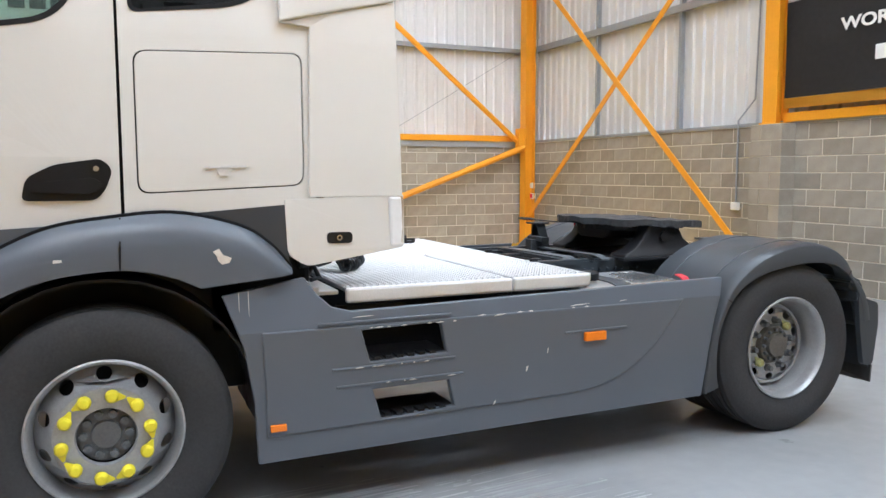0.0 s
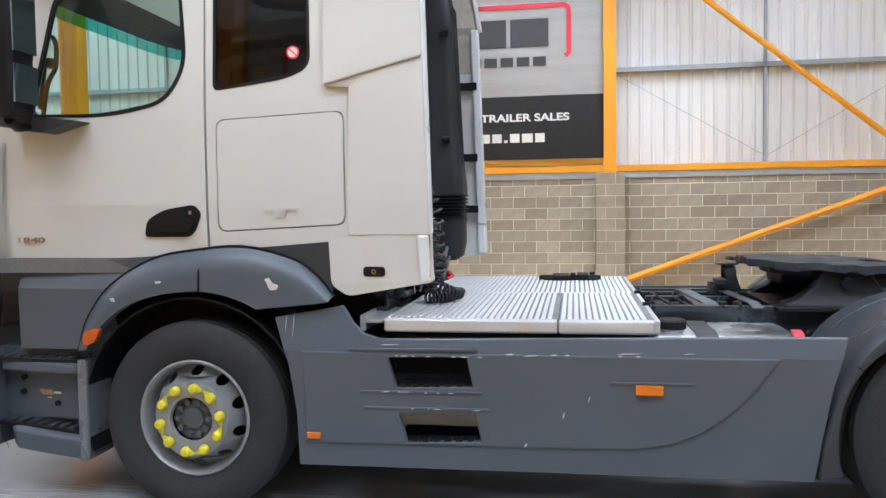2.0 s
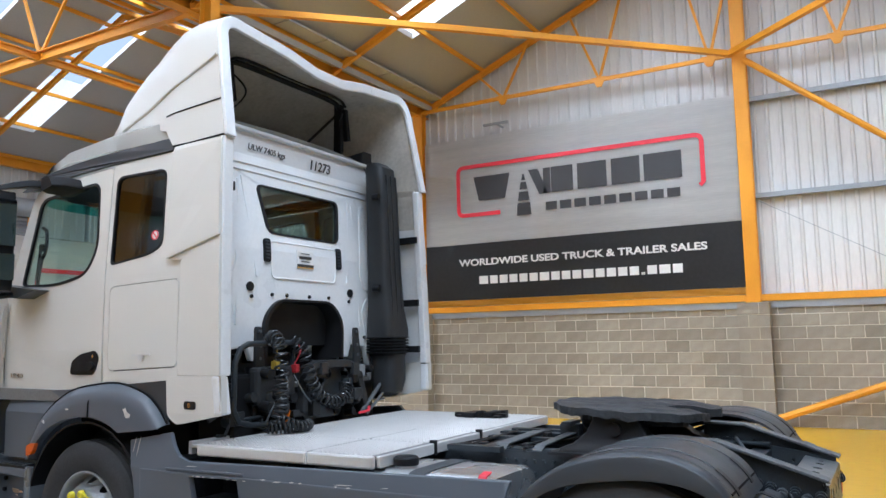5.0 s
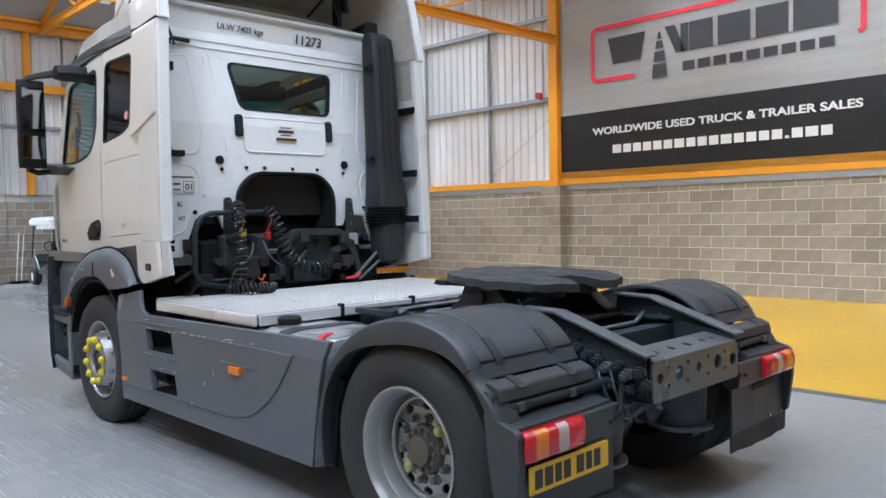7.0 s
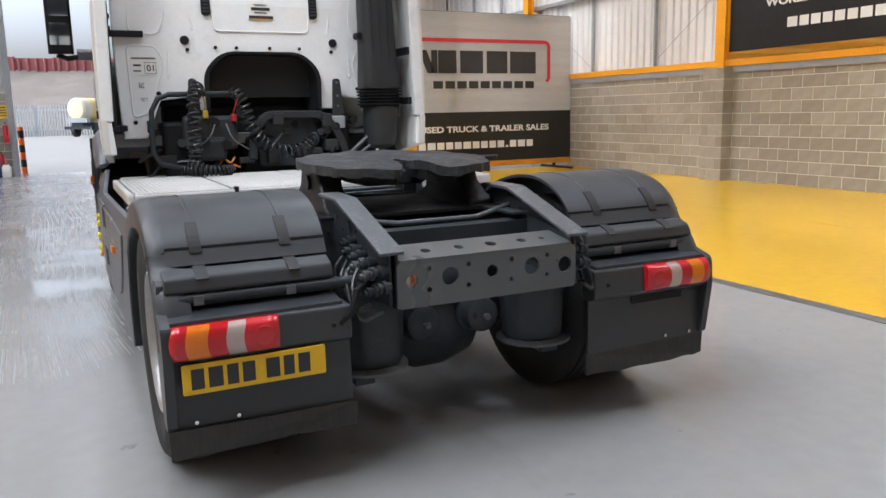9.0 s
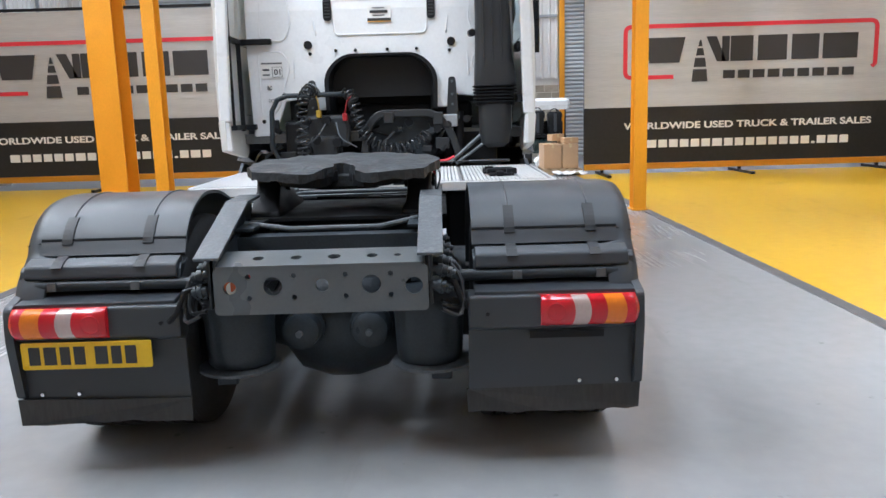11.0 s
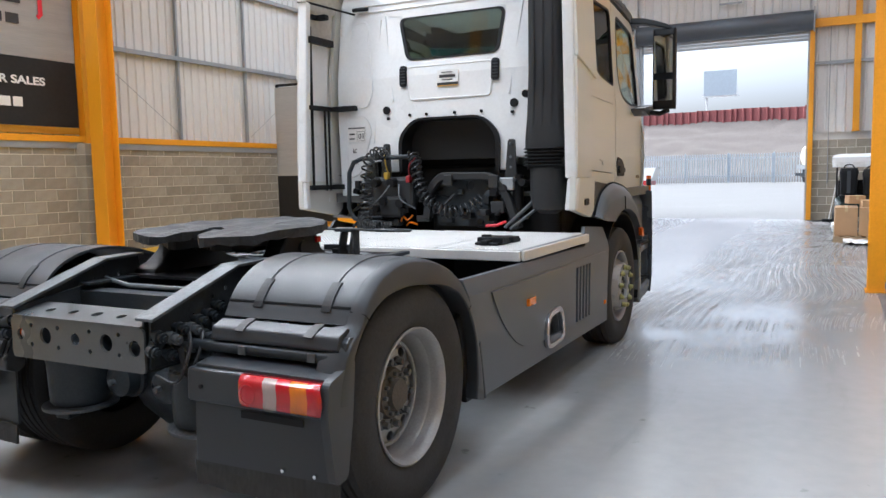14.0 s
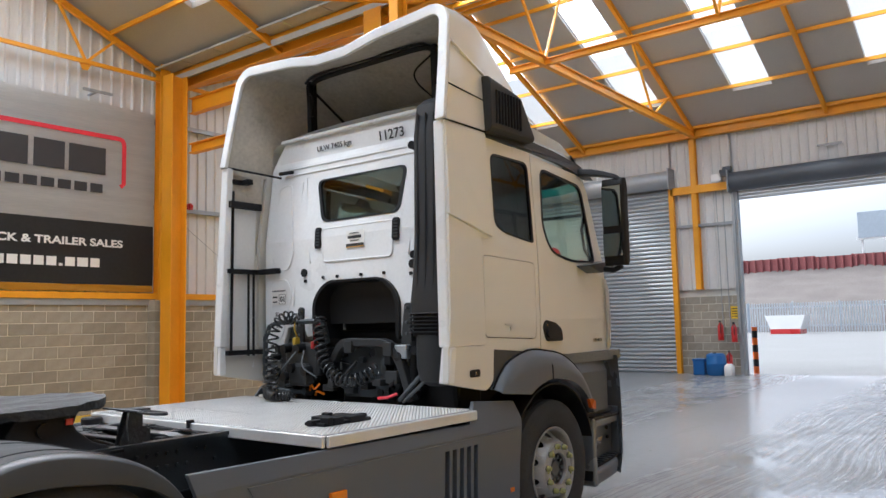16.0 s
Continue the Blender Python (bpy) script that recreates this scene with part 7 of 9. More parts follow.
def fifth_wheel():
    tilt = lambda x: 1.24 - 0.035 * (x - 2.95)
    rng = random.Random(3)
    pts = []
    for a in range(75, 286, 6):
        pts.append((3.42 + 0.475 * math.cos(radians(a)) + rng.uniform(-0.016, 0.012), 0.475 * math.sin(radians(a))))
    rear = [(3.62, -0.45), (3.76, -0.40), (3.85, -0.27), (3.87, -0.16), (3.79, -0.085), (3.64, -0.045), (3.56, -0.04), (3.53, 0.0), (3.56, 0.04), (3.64, 0.045), (3.79, 0.085), (3.87, 0.16), (3.85, 0.27), (3.76, 0.40), (3.62, 0.45)]
    for (xa, ya), (xc, yc) in zip(rear, rear[1:] + rear[-1:]):
        for f in (0, 0.33, 0.66):
            pts.append((xa + (xc - xa) * f + rng.uniform(-0.010, 0.010), ya + (yc - ya) * f + rng.uniform(-0.008, 0.008)))
    pts = pts[:-2]
    def top(u, v, w):
        drop = 0.018 * max(0.0, (u - 3.66) / 0.25) ** 1.5
        return (u, v, tilt(u) - drop + 0.012 * noise.noise(Vector((u * 9, v * 9, 0))) - w * (1 + 0.5 * noise.noise(Vector((u * 14, v * 14, 3)))))
    ob = part("fifth_wheel_plate", plate(bmesh.new(), pts, [], top, 0.042, (3.02, 3.1, 3.18, 3.26, 3.34, 3.42, 3.5, 3.58, 3.66, 3.74, 3.82), (-0.38, -0.3, -0.22, -0.14, -0.06, 0.02, 0.1, 0.18, 0.26, 0.34)), M_GREASE, TRUCK, "greasy black fifth wheel plate with a rear slot")
    inner = [(3.42 + (x - 3.42) * 0.72, y * 0.72) for x, y in pts]
    part("plate_skirt", plate(bmesh.new(), inner, [], lambda u, v, w: (u, v, tilt(u) - 0.03 - 0.03 * max(0, (u - 3.6) / 0.3) - w), 0.05, (3.2, 3.5, 3.7)), M_BLACK, ob)
    for s in (-1, 1):
        leg = loft(bmesh.new(), [[(x, y, z) for x, y in rounded([(3.42 - w, s * 0.37 - d), (3.42 + w, s * 0.37 - d), (3.42 + w, s * 0.37 + d), (3.42 - w, s * 0.37 + d)], 0.02)]
                                for z, w, d in ((0.985, 0.33, 0.085), (1.01, 0.32, 0.08), (1.035, 0.25, 0.065), (1.10, 0.17, 0.058), (1.17, 0.13, 0.062), (1.19, 0.13, 0.065))])
        part("pedestal", leg, M_BLACK, ob, "greasy cast pedestal under the plate", True, bevel=0.006)
        part("pedestal_pin", rod(bmesh.new(), [(3.42, s * 0.29, 1.12), (3.42, s * 0.445, 1.12)], 0.035, 12), M_BLACK, ob, "", True)
    part("lock_housing", loft(bmesh.new(), [[(x, y, z) for x, y in rounded([(3.14, -h), (3.5, -h), (3.5, h), (3.14, h)], 0.04)] for z, h in ((1.09, 0.16), (1.12, 0.2), (1.2, 0.24))]), M_BLACK, ob, "", bevel=0.008)
    part("mount_plate", boxes((3.05, 3.8, -0.5, 0.5, 0.975, 0.99)), M_BLACK, ob)
    part("release_lever", boxes((3.03, 3.06, 0.30, 0.64, 1.178, 1.186)), M_GREASE, ob, "flat release bar", bevel=0.002)
    loop = [(3.045 + 0.03 * math.cos(a), 0.745 + 0.11 * math.sin(a), 1.182) for a in np.linspace(0, 2 * math.pi, 25)]
    part("release_handle", rod(bmesh.new(), loop, 0.008, 6), M_GREASE, ob, "long looped release handle", True)
    part("pedestal_reflector", boxes((3.285, 3.32, 0.435, 0.447, 1.135, 1.165)), M_REDLENS, ob, "small red reflector")
    part("lock_jaw", boxes((3.3, 3.56, -0.07, 0.07, 1.10, 1.17)), M_GREASE, ob, bevel=0.01)
    arm = part("hose_bracket", loft(bmesh.new(), [[(x + dx, y, z) for x, y in ((-0.035, 0.36), (0.035, 0.36), (0.035, 0.372), (-0.035, 0.372))] for z, dx in ((0.985, 2.99), (1.06, 2.975), (1.165, 2.945))]), M_GREASE, TRUCK, "greasy upright bracket before the coupling plate", bevel=0.003)
    part("bracket_top", boxes((2.88, 3.01, 0.34, 0.46, 1.165, 1.177)), M_GREASE, arm, "", bevel=0.003)
    part("bracket_web", plate(bmesh.new(), [(2.92, 0.99), (3.05, 0.99), (2.985, 1.165), (2.92, 1.165)], [], lambda u, v, w: (u, 0.44 + w, v), 0.01), M_GREASE, arm)
    part("chain", rod(bmesh.new(), smooth_line([(3.0, 0.45, 1.165), (3.02, 0.47, 1.11), (3.01, 0.46, 1.05), (3.0, 0.45, 1.02)], 12), 0.005, 5), M_STEELG, arm, "", True)
    for x, w in ((2.66, 0.04), (2.9, 0.03)):
        part("cross_strap", loft(bmesh.new(), [[(x + dx - w, y, z), (x + dx + w, y, z), (x + dx + w, y, z + 0.008), (x + dx - w, y, z + 0.008)] for y, z, dx in ((-0.44, 0.978, 0.06), (-0.36, 1.0, 0.05), (0.30, 1.0, 0.0), (0.42, 0.978, 0.0))]), M_STEELG, TRUCK, "bent steel strap between the rails")
    rng2 = random.Random(31)
    for k in range(6):
        x, y = 2.42 + 0.09 * k, rng2.uniform(-0.36, 0.3)
        part("brake_pipe", rod(bmesh.new(), smooth_line([(x, -0.42, 0.99), (x + rng2.uniform(-0.05, 0.1), y, 0.975 + rng2.uniform(0, 0.02)), (x + rng2.uniform(-0.1, 0.15), 0.42, 0.985)], 10), rng2.uniform(0.005, 0.010), 6), M_BLACK, TRUCK, "", True)
        part("pipe_clamp", boxes((x, x + 0.05, y - 0.03, y + 0.04, 0.95, 0.995)), M_BLACK, TRUCK, bevel=0.006)
    part("front_bracket", boxes((2.82, 2.95, 0.28, 0.36, 0.98, 1.06), (2.86, 2.92, 0.2, 0.4, 1.05, 1.08)), M_GREASE, ob)


def rear_fender(s):
    y0, y1 = s * 1.262, s * 0.60
    lo, hi = min(y0, y1), max(y0, y1)
    table = lambda rows: [(p.x, p.z) for p in smooth_line([(a, 0, r) for a, r in rows], 80)]
    fold = table(((12, 0.645), (20, 0.65), (30, 0.645), (40, 0.618), (46, 0.634), (52, 0.645), (60, 0.647), (71, 0.635), (87, 0.611), (103, 0.598), (121, 0.603), (137, 0.610), (152, 0.606), (165, 0.608), (172, 0.617), (180, 0.632), (188, 0.652), (196, 0.68)))
    hole = table(((12, 0.585), (20, 0.593), (33, 0.602), (45, 0.595), (57, 0.573), (72, 0.532), (85, 0.507), (98, 0.497), (110, 0.508), (122, 0.53), (137, 0.562), (149, 0.575), (161, 0.58), (180, 0.58), (196, 0.585)))

    def ring_at(a, r, y):
        return (3.7 + r * math.cos(radians(a)), s * y, 0.5 + r * math.sin(radians(a)))

    def crown(lift, a0, a1, n):
        pts = [ring_at(a, interp(a, fold) + lift, 0) for a in np.linspace(a0, a1, n + 1)]
        return [(p[0], p[2]) for p in pts]
    f = part("rear_fender", sheet(bmesh.new(), crown(0.016, 168, 40, 40), min(s * 1.21, y1), max(s * 1.21, y1), 0.014), M_FENDER, TRUCK, "black plastic rear wheel fender with buckled straps", True)
    # side flare, bevelled to the top
    bm = bmesh.new()
    rings = []
    for a in np.linspace(196, 12, 70):
        r, q = interp(a, fold), interp(a, hole)
        rings.append([bm.verts.new(ring_at(a, *p)) for p in ((r + 0.006, 1.15), (r + 0.0155, 1.205), (r + 0.013, 1.235), (r + 0.002, 1.268), (r - 0.006, 1.274), (q + 0.004, 1.274), (q, 1.268), (q + 0.006, 1.20), (r - 0.012, 1.15))])
    for a, b in zip(rings, rings[1:]):
        for k in range(9):
            bm.faces.new((a[k], a[(k + 1) % 9], b[(k + 1) % 9], b[k]))
    bm.faces.new(rings[0])
    bm.faces.new(rings[-1])
    bmesh.ops.recalc_face_normals(bm, faces=bm.faces)
    part("fender_flare", bm, M_FENDER, f, "", True)
    for a in (147, 45):
        part("flare_joint", rod(bmesh.new(), [ring_at(a, interp(a, fold) + 0.014, 1.21), ring_at(a, interp(a, fold) - 0.002, 1.2735), ring_at(a, interp(a, hole) + 0.003, 1.2745)], 0.0025, 6), M_SEAM, f)
    part("fender_tail", plate(bmesh.new(), rounded([(4.22, 0.80), (4.29, 0.765), (4.395, 0.735), (4.405, 0.60), (4.37, 0.345), (4.29, 0.35), (4.245, 0.58)], 0.03), [], lambda u, v, w: (u, s * (1.272 - w), v), 0.035), M_FENDER, f, "", bevel=0.01)
    part("fender_front", sheet(bmesh.new(), [(2.995, 0.31), (3.06, 0.62), (3.11, 0.60)], lo, hi, 0.012), M_FENDER, f)
    # shade of the recess behind the front leg, made as a black plate
    part("front_liner", plate(bmesh.new(), [(3.0, 0.31), (3.07, 0.62), (3.155, 0.80), (3.23, 0.76), (3.17, 0.62), (3.13, 0.31)], [], lambda u, v, w: (u, s * (1.21 - w), v), 0.03), M_BLACK, f, "black plate darkening the shaded recess at the fender front", bevel=0.006)
    # rear hump with its groove and tube
    back = [(4.155, 0.885), (4.19, 0.872), (4.235, 0.872), (4.255, 0.855), (4.265, 0.815), (4.225, 0.80), (4.225, 0.765), (4.275, 0.755), (4.315, 0.745)]
    part("rear_cover", sheet(bmesh.new(), back, lo, hi, 0.012), M_FENDER, f, "", bevel=0.004)
    part("cover_box", loft(bmesh.new(), [[(x, y, z) for x, z in rounded([(4.17, 0.84), (4.20, 0.905), (4.27, 0.88), (4.285, 0.825), (4.22, 0.81)], 0.015)] for y in (s * 1.235, s * 0.61)]), M_FENDER, f, "", bevel=0.004)
    part("carrier_tube", rod(bmesh.new(), [(4.265, s * 1.2, 0.795), (4.265, s * 0.44, 0.795)], 0.024, 12), M_CHASSIS, f, "", True)
    for y in (s * 1.12, s * 0.78):
        part("tube_clip", boxes((4.28, 4.294, y - 0.018, y + 0.018, 0.778, 0.812)), M_HUB, f)
    part("fender_seam", sheet(bmesh.new(), crown(0.0185, 46.4, 45.6, 2), min(s * 1.21, y1), max(s * 1.21, y1), 0.006), M_SEAM, f)
    for y in (s * 1.1, s * 0.76):
        part("strap_ridge", sheet(bmesh.new(), crown(0.0205, 150, 48, 30), y - 0.004, y + 0.004, 0.008), M_FENDER, f, "", True, bevel=0.003)
        part("strap", sheet(bmesh.new(), crown(0.022, 56, 44, 6), y - 0.022, y + 0.022, 0.006), M_DUCT, f, "black rubber strap")
        part("strap_end", sheet(bmesh.new(), [(4.165, 0.895), (4.20, 0.909), (4.25, 0.893), (4.285, 0.872)], y - 0.022, y + 0.022, 0.005), M_DUCT, f, "black rubber strap")
    # lamp carrier, lamp and flap
    board = loft(bmesh.new(), [[(x, y, z) for x, z in rounded([(4.28, 0.735), (4.385, 0.73), (4.39, 0.60), (4.33, 0.575), (4.29, 0.60)], 0.015)] for y in (s * 1.262, s * 0.575)])
    part("lamp_board", board, M_FENDER, f, "", bevel=0.008)
    part("board_top", plate(bmesh.new(), [(4.22, s * 1.24), (4.37, s * 1.24), (4.36, s * 0.6), (4.22, s * 0.6)], [], lambda u, v, w: (u, v, 0.765 - 0.15 * max(0, u - 4.22) - w), 0.02), M_FENDER, f, bevel=0.005)
    lampbox = part("tail_lamp", loft(bmesh.new(), [[(x, yy, z) for x, z in rounded([(4.36, 0.606), (4.398, 0.606), (4.398, 0.731), (4.36, 0.731)], 0.012)] for yy in (s * 0.86, s * 1.235)]), M_REDLENS, f, "red, amber and clear tail lamp cluster")
    y = 0.863
    for k, (m, w, what) in enumerate(((M_REDLENS, 0.115, "red lens"), (M_CLEAR, 0.063, "clear lens"), (M_REDLENS, 0.064, "red lens"), (M_AMBER, 0.076, "amber lens"), (M_REDLENS, 0.052, "red lens"))):
        rings = []
        for i in range(7):
            yy = y + w * i / 6
            end = min(1.0, (yy - 0.863 + 0.004) / 0.02, (1.233 - yy + 0.004) / 0.03)
            end = math.sqrt(max(0.05, 1 - (1 - end) ** 2)) if end < 1 else 1.0
            rings.append([(4.392 + 0.034 * end * max(0.0, 1 - abs(t) ** 3.2) ** 0.5, s * (yy + 0.016 * (1 - t * t) * min(1.0, (yy - 0.863) / 0.03)), 0.6685 + 0.0625 * t * (0.9 + 0.1 * end)) for t in np.linspace(-1, 1, 13)])
        part("lamp_segment", loft(bmesh.new(), rings), m, lampbox, what, True)
        y += w
    part("lamp_bulb_ring", lathe(bmesh.new(), [(4.424, 0.04), (4.4275, 0.036), (4.424, 0.032)], (0, s * 0.918, 0.668), 'x', 24), M_REDLENS, lampbox, "", True)
    part("bolt_dot", rod(bmesh.new(), [(4.385, s * 0.65, 0.66), (4.395, s * 0.65, 0.66)], 0.009, 8), M_BLACK, f)
    part("mud_flap", plate(bmesh.new(), [(s * 0.57, 0.33), (s * 0.575, 0.61), (s * 1.255, 0.61), (s * 1.26, 0.33)], [], lambda u, v, w: (4.345 + 0.02 * (0.61 - v) - w, u, v), 0.012), M_FENDER, f, "black rubber mud flap")
    rng = random.Random(20 + s)
    low = [(s * (0.565 + 0.7 * k / 14), 0.238 + rng.uniform(-0.006, 0.006)) for k in range(15)]
    part("flap_edge", plate(bmesh.new(), low + [(s * 1.27, 0.345), (s * 0.56, 0.335)], [], lambda u, v, w: (4.36 + 0.01 * math.sin(u * 9) - w, u, v), 0.012), material("worn_rubber", (0.036, 0.035, 0.034), 0.7, vary=0.3, scale=9, stain=0.4, stain_colour=(0.07, 0.066, 0.062), stretch=(1, 1, 0.2)), f, "frayed worn lower strip of the flap")
    for k in range(2):
        part("flap_bolt", rod(bmesh.new(), [(4.35, s * (1.02 + 0.15 * k), 0.365), (4.366, s * (1.02 + 0.15 * k), 0.365)], 0.008, 8), M_CHROME, f)
    if s > 0:
        part("moulded_marking", boxes((4.352, 4.356, 0.82, 1.12, 0.545, 0.575)), M_BLACK, f)
        part("hose", rod(bmesh.new(), [(4.33, 0.45, 0.8), (4.36, 0.52, 0.79), (4.37, 0.55, 0.72), (4.36, 0.6, 0.66)], 0.014, 8), M_BLACK, f, "", True)
    else:
        plate_ = part("number_plate", plate(bmesh.new(), rounded([(-1.213, 0.485), (-0.693, 0.485), (-0.693, 0.595), (-1.213, 0.595)], 0.008), [], lambda u, v, w: (4.405 - w, u, v), 0.008), M_PLATE, f, "yellow rear registration plate with masked characters")
        for k, (a, b) in enumerate(((0.06, 0.105), (0.12, 0.17), (0.185, 0.225), (0.24, 0.285), (0.325, 0.375), (0.39, 0.43), (0.445, 0.49))):
            part("plate_bar", boxes((4.405, 4.407, -1.213 + a - 0.03, -1.213 + b - 0.03, 0.503, 0.577)), M_INK, plate_)
        part("hose", rod(bmesh.new(), [(4.33, -0.47, 0.8), (4.38, -0.55, 0.78), (4.4, -0.58, 0.70), (4.38, -0.62, 0.66)], 0.012, 8), M_BLACK, f, "", True)


def smooth_line(pts, n):
    """A curve through pts."""
    p = [Vector(q) for q in pts]
    p = [p[0] * 2 - p[1]] + p + [p[-1] * 2 - p[-2]]
    out = []
    for k in range(n + 1):
        f = k / n * (len(p) - 3)
        i = min(int(f), len(p) - 4)
        t = f - i
        a, b, c, d = p[i:i + 4]
        out.append(0.5 * (2 * b + (c - a) * t + (2 * a - 5 * b + 4 * c - d) * t * t + (3 * b - a - 3 * c + d) * t ** 3))
    return out


def coil(spine, r, turns, n=12):
    """A wound line round a curve."""
    line = smooth_line(spine, int(turns * n))
    ref = Vector((1, 0, 0))
    out = []
    for k, c in enumerate(line):
        d = (line[min(k + 1, len(line) - 1)] - line[max(k - 1, 0)]).normalized()
        ref = (ref - d * ref.dot(d)).normalized()
        a = 2 * math.pi * k / n
        out.append(c + ref * r * math.cos(a) + d.cross(ref) * r * math.sin(a))
    return out


def behind_cab():
    mess = part("engine_bulkhead", boxes((0.45, 0.62, -0.75, 0.75, 0.75, 1.55)), M_BLACK, TRUCK, "dark engine and gearbox parts behind the cab", bevel=0.03)
    for name, r in (("gearbox_top", (0.62, 0.85, -0.18, 0.42, 0.75, 1.3)), ("valve_block", (0.6, 0.95, -0.8, -0.45, 0.9, 1.42)), ("filter_box", (0.55, 0.85, 0.5, 0.95, 0.95, 1.3))):
        part(name, boxes(r), M_BLACK, mess, "", bevel=0.03)
    hoop = rounded([(-0.18, 1.12), (-0.15, 1.36), (-0.04, 1.49), (0.45, 1.485), (0.58, 1.33), (0.68, 1.05)], [0, 0.1, 0.1, 0.1, 0.14, 0])
    part("bearer", sheet_from(hoop, 0.94, 1.01, 0.06), M_DUCT, mess, "black steel cab bearer arch", bevel=0.008)
    part("bearer_tab", boxes((0.99, 1.03, 0.02, 0.1, 1.38, 1.47)), M_DUCT, mess, bevel=0.006)
    part("bearer_tab", boxes((0.99, 1.03, 0.42, 0.5, 1.36, 1.46)), M_DUCT, mess, bevel=0.006)
    part("cover_plate", plate(bmesh.new(), rounded([(-0.08, 1.05), (0.38, 1.05), (0.40, 1.36), (0.3, 1.46), (0.0, 1.46), (-0.1, 1.36)], 0.05), [circle(0.05, 1.17, 0.03, 12), circle(0.17, 1.17, 0.03, 12), circle(0.22, 1.38, 0.035, 12)], lambda u, v, w: (0.93 - w, u, v), 0.015), M_CHASSIS, mess, bevel=0.004)
    part("gear_housing", lathe(bmesh.new(), [(0.86, 0.17), (0.88, 0.16), (0.9, 0.10), (0.93, 0.08), (0.935, 0.0)], (0, 0.3, 1.2), 'x', 24), M_CHASSIS, mess, "", True)
    # hose carrier on the left
    part("hose_carrier", rod(bmesh.new(), [(1.0, -0.45, 1.07), (1.02, -0.7, 1.08), (1.03, -0.84, 1.11), (1.03, -0.89, 1.2), (1.03, -0.88, 1.5), (1.03, -0.83, 1.59), (1.02, -0.75, 1.62), (1.0, -0.28, 1.625), (0.97, -0.24, 1.58), (0.95, -0.23, 1.45)], 0.02, 10), M_CHASSIS, mess, "black bent tube hose carrier", True)
    part("coupling_block", boxes((0.92, 1.02, -0.66, -0.26, 1.2, 1.46), (0.95, 1.06, -0.58, -0.36, 1.12, 1.3)), M_DUCT, mess, "black coupling block", bevel=0.03)
    for y0, z in ((-0.60, 1.42), (-0.44, 1.42), (-0.52, 1.27), (-0.36, 1.25), (-0.6, 1.2)):
        part("coupling", rod(bmesh.new(), [(1.0, y0, z), (1.09, y0, z - 0.01)], 0.036, 12), M_BLACK, mess, "", True)
    for y, z, m in ((-0.29, 1.44, M_SLEEVE), (-0.50, 1.47, M_OCHRE)):
        part("coupling_cap", boxes((1.01, 1.06, y - 0.02, y + 0.02, z - 0.03, z + 0.03)), m, mess, bevel=0.008)
    for spine, r, turns in (
            ([(1.0, -0.53, 1.63), (1.08, -0.56, 1.665), (1.17, -0.60, 1.57), (1.19, -0.61, 1.36), (1.19, -0.61, 1.2), (1.17, -0.63, 1.085)], 0.046, 17),
            ([(1.15, -0.70, 1.066), (1.23, -0.60, 1.062), (1.26, -0.46, 1.06), (1.22, -0.36, 1.06)], 0.034, 14),
            ([(1.2, -0.66, 1.13), (1.27, -0.55, 1.075), (1.3, -0.44, 1.06)], 0.03, 8),
            ([(0.99, -0.27, 1.65), (1.05, -0.21, 1.54), (1.07, -0.17, 1.38), (1.07, -0.08, 1.25), (1.08, 0.08, 1.175), (1.06, 0.24, 1.20), (1.01, 0.36, 1.27)], 0.047, 21)):
        part("coiled_hose", rod(bmesh.new(), coil(spine, r * 0.95, turns), 0.0082, 7), M_HOSE, mess, "black coiled air hose", True)
    for pts, m in (([(1.0, -0.30, 1.42), (1.06, -0.27, 1.55), (1.02, -0.235, 1.61)], M_SLEEVE), ([(1.0, -0.50, 1.46), (1.05, -0.50, 1.56), (1.02, -0.53, 1.64)], M_OCHRE),
                   ([(1.08, -0.44, 1.4), (1.14, -0.5, 1.3), (1.13, -0.62, 1.2), (1.1, -0.66, 1.09)], M_STEELG), ([(1.08, -0.36, 1.4), (1.13, -0.32, 1.28), (1.1, -0.2, 1.2)], M_STEELG)):
        part("cable", rod(bmesh.new(), smooth_line(pts, 24), 0.006, 6), m, mess, "", True)
    for pts in ([(0.97, -0.42, 1.06), (0.99, -0.38, 1.13), (1.0, -0.33, 1.10), (0.98, -0.29, 1.14)], [(0.96, -0.36, 1.05), (0.99, -0.31, 1.08), (0.97, -0.25, 1.06)]):
        part("orange_line", rod(bmesh.new(), smooth_line(pts, 12), 0.009, 6), M_AMBER, mess, "orange plastic air line", True)
    part("release_handle", rod(bmesh.new(), [(1.08, 0.42, 1.065), (1.1, 0.52, 1.075), (1.06, 0.58, 1.1)], 0.011, 8), M_RED, mess, "red handle bar", True)
    for y in (-0.56, 0.58):
        part("cab_latch", plate(bmesh.new(), rounded([(y - 0.05, 1.42), (y + 0.05, 1.42), (y + 0.028, 1.74), (y - 0.028, 1.74)], [0.01, 0.01, 0.028, 0.028]), [], lambda u, v, w: (0.955 - 0.06 * (v - 1.42) - w, u, v), 0.022), M_DUCT, mess, "black tapered cab latch plate", bevel=0.004)
        for z in (1.52, 1.60, 1.705):
            part("latch_bolt", rod(bmesh.new(), [(0.93, y, z), (0.955, y, z)], 0.011, 8), M_STEELG, mess)
        part("cab_spring", rod(bmesh.new(), [(0.93, y * 1.08, 1.05), (0.91, y * 1.08, 1.46)], 0.045, 12), M_BLACK, mess, "", True)
    part("link_rod", rod(bmesh.new(), [(1.0, 0.55, 1.05), (1.02, 0.82, 1.28)], 0.016, 8), M_STEELG, mess, "", True)
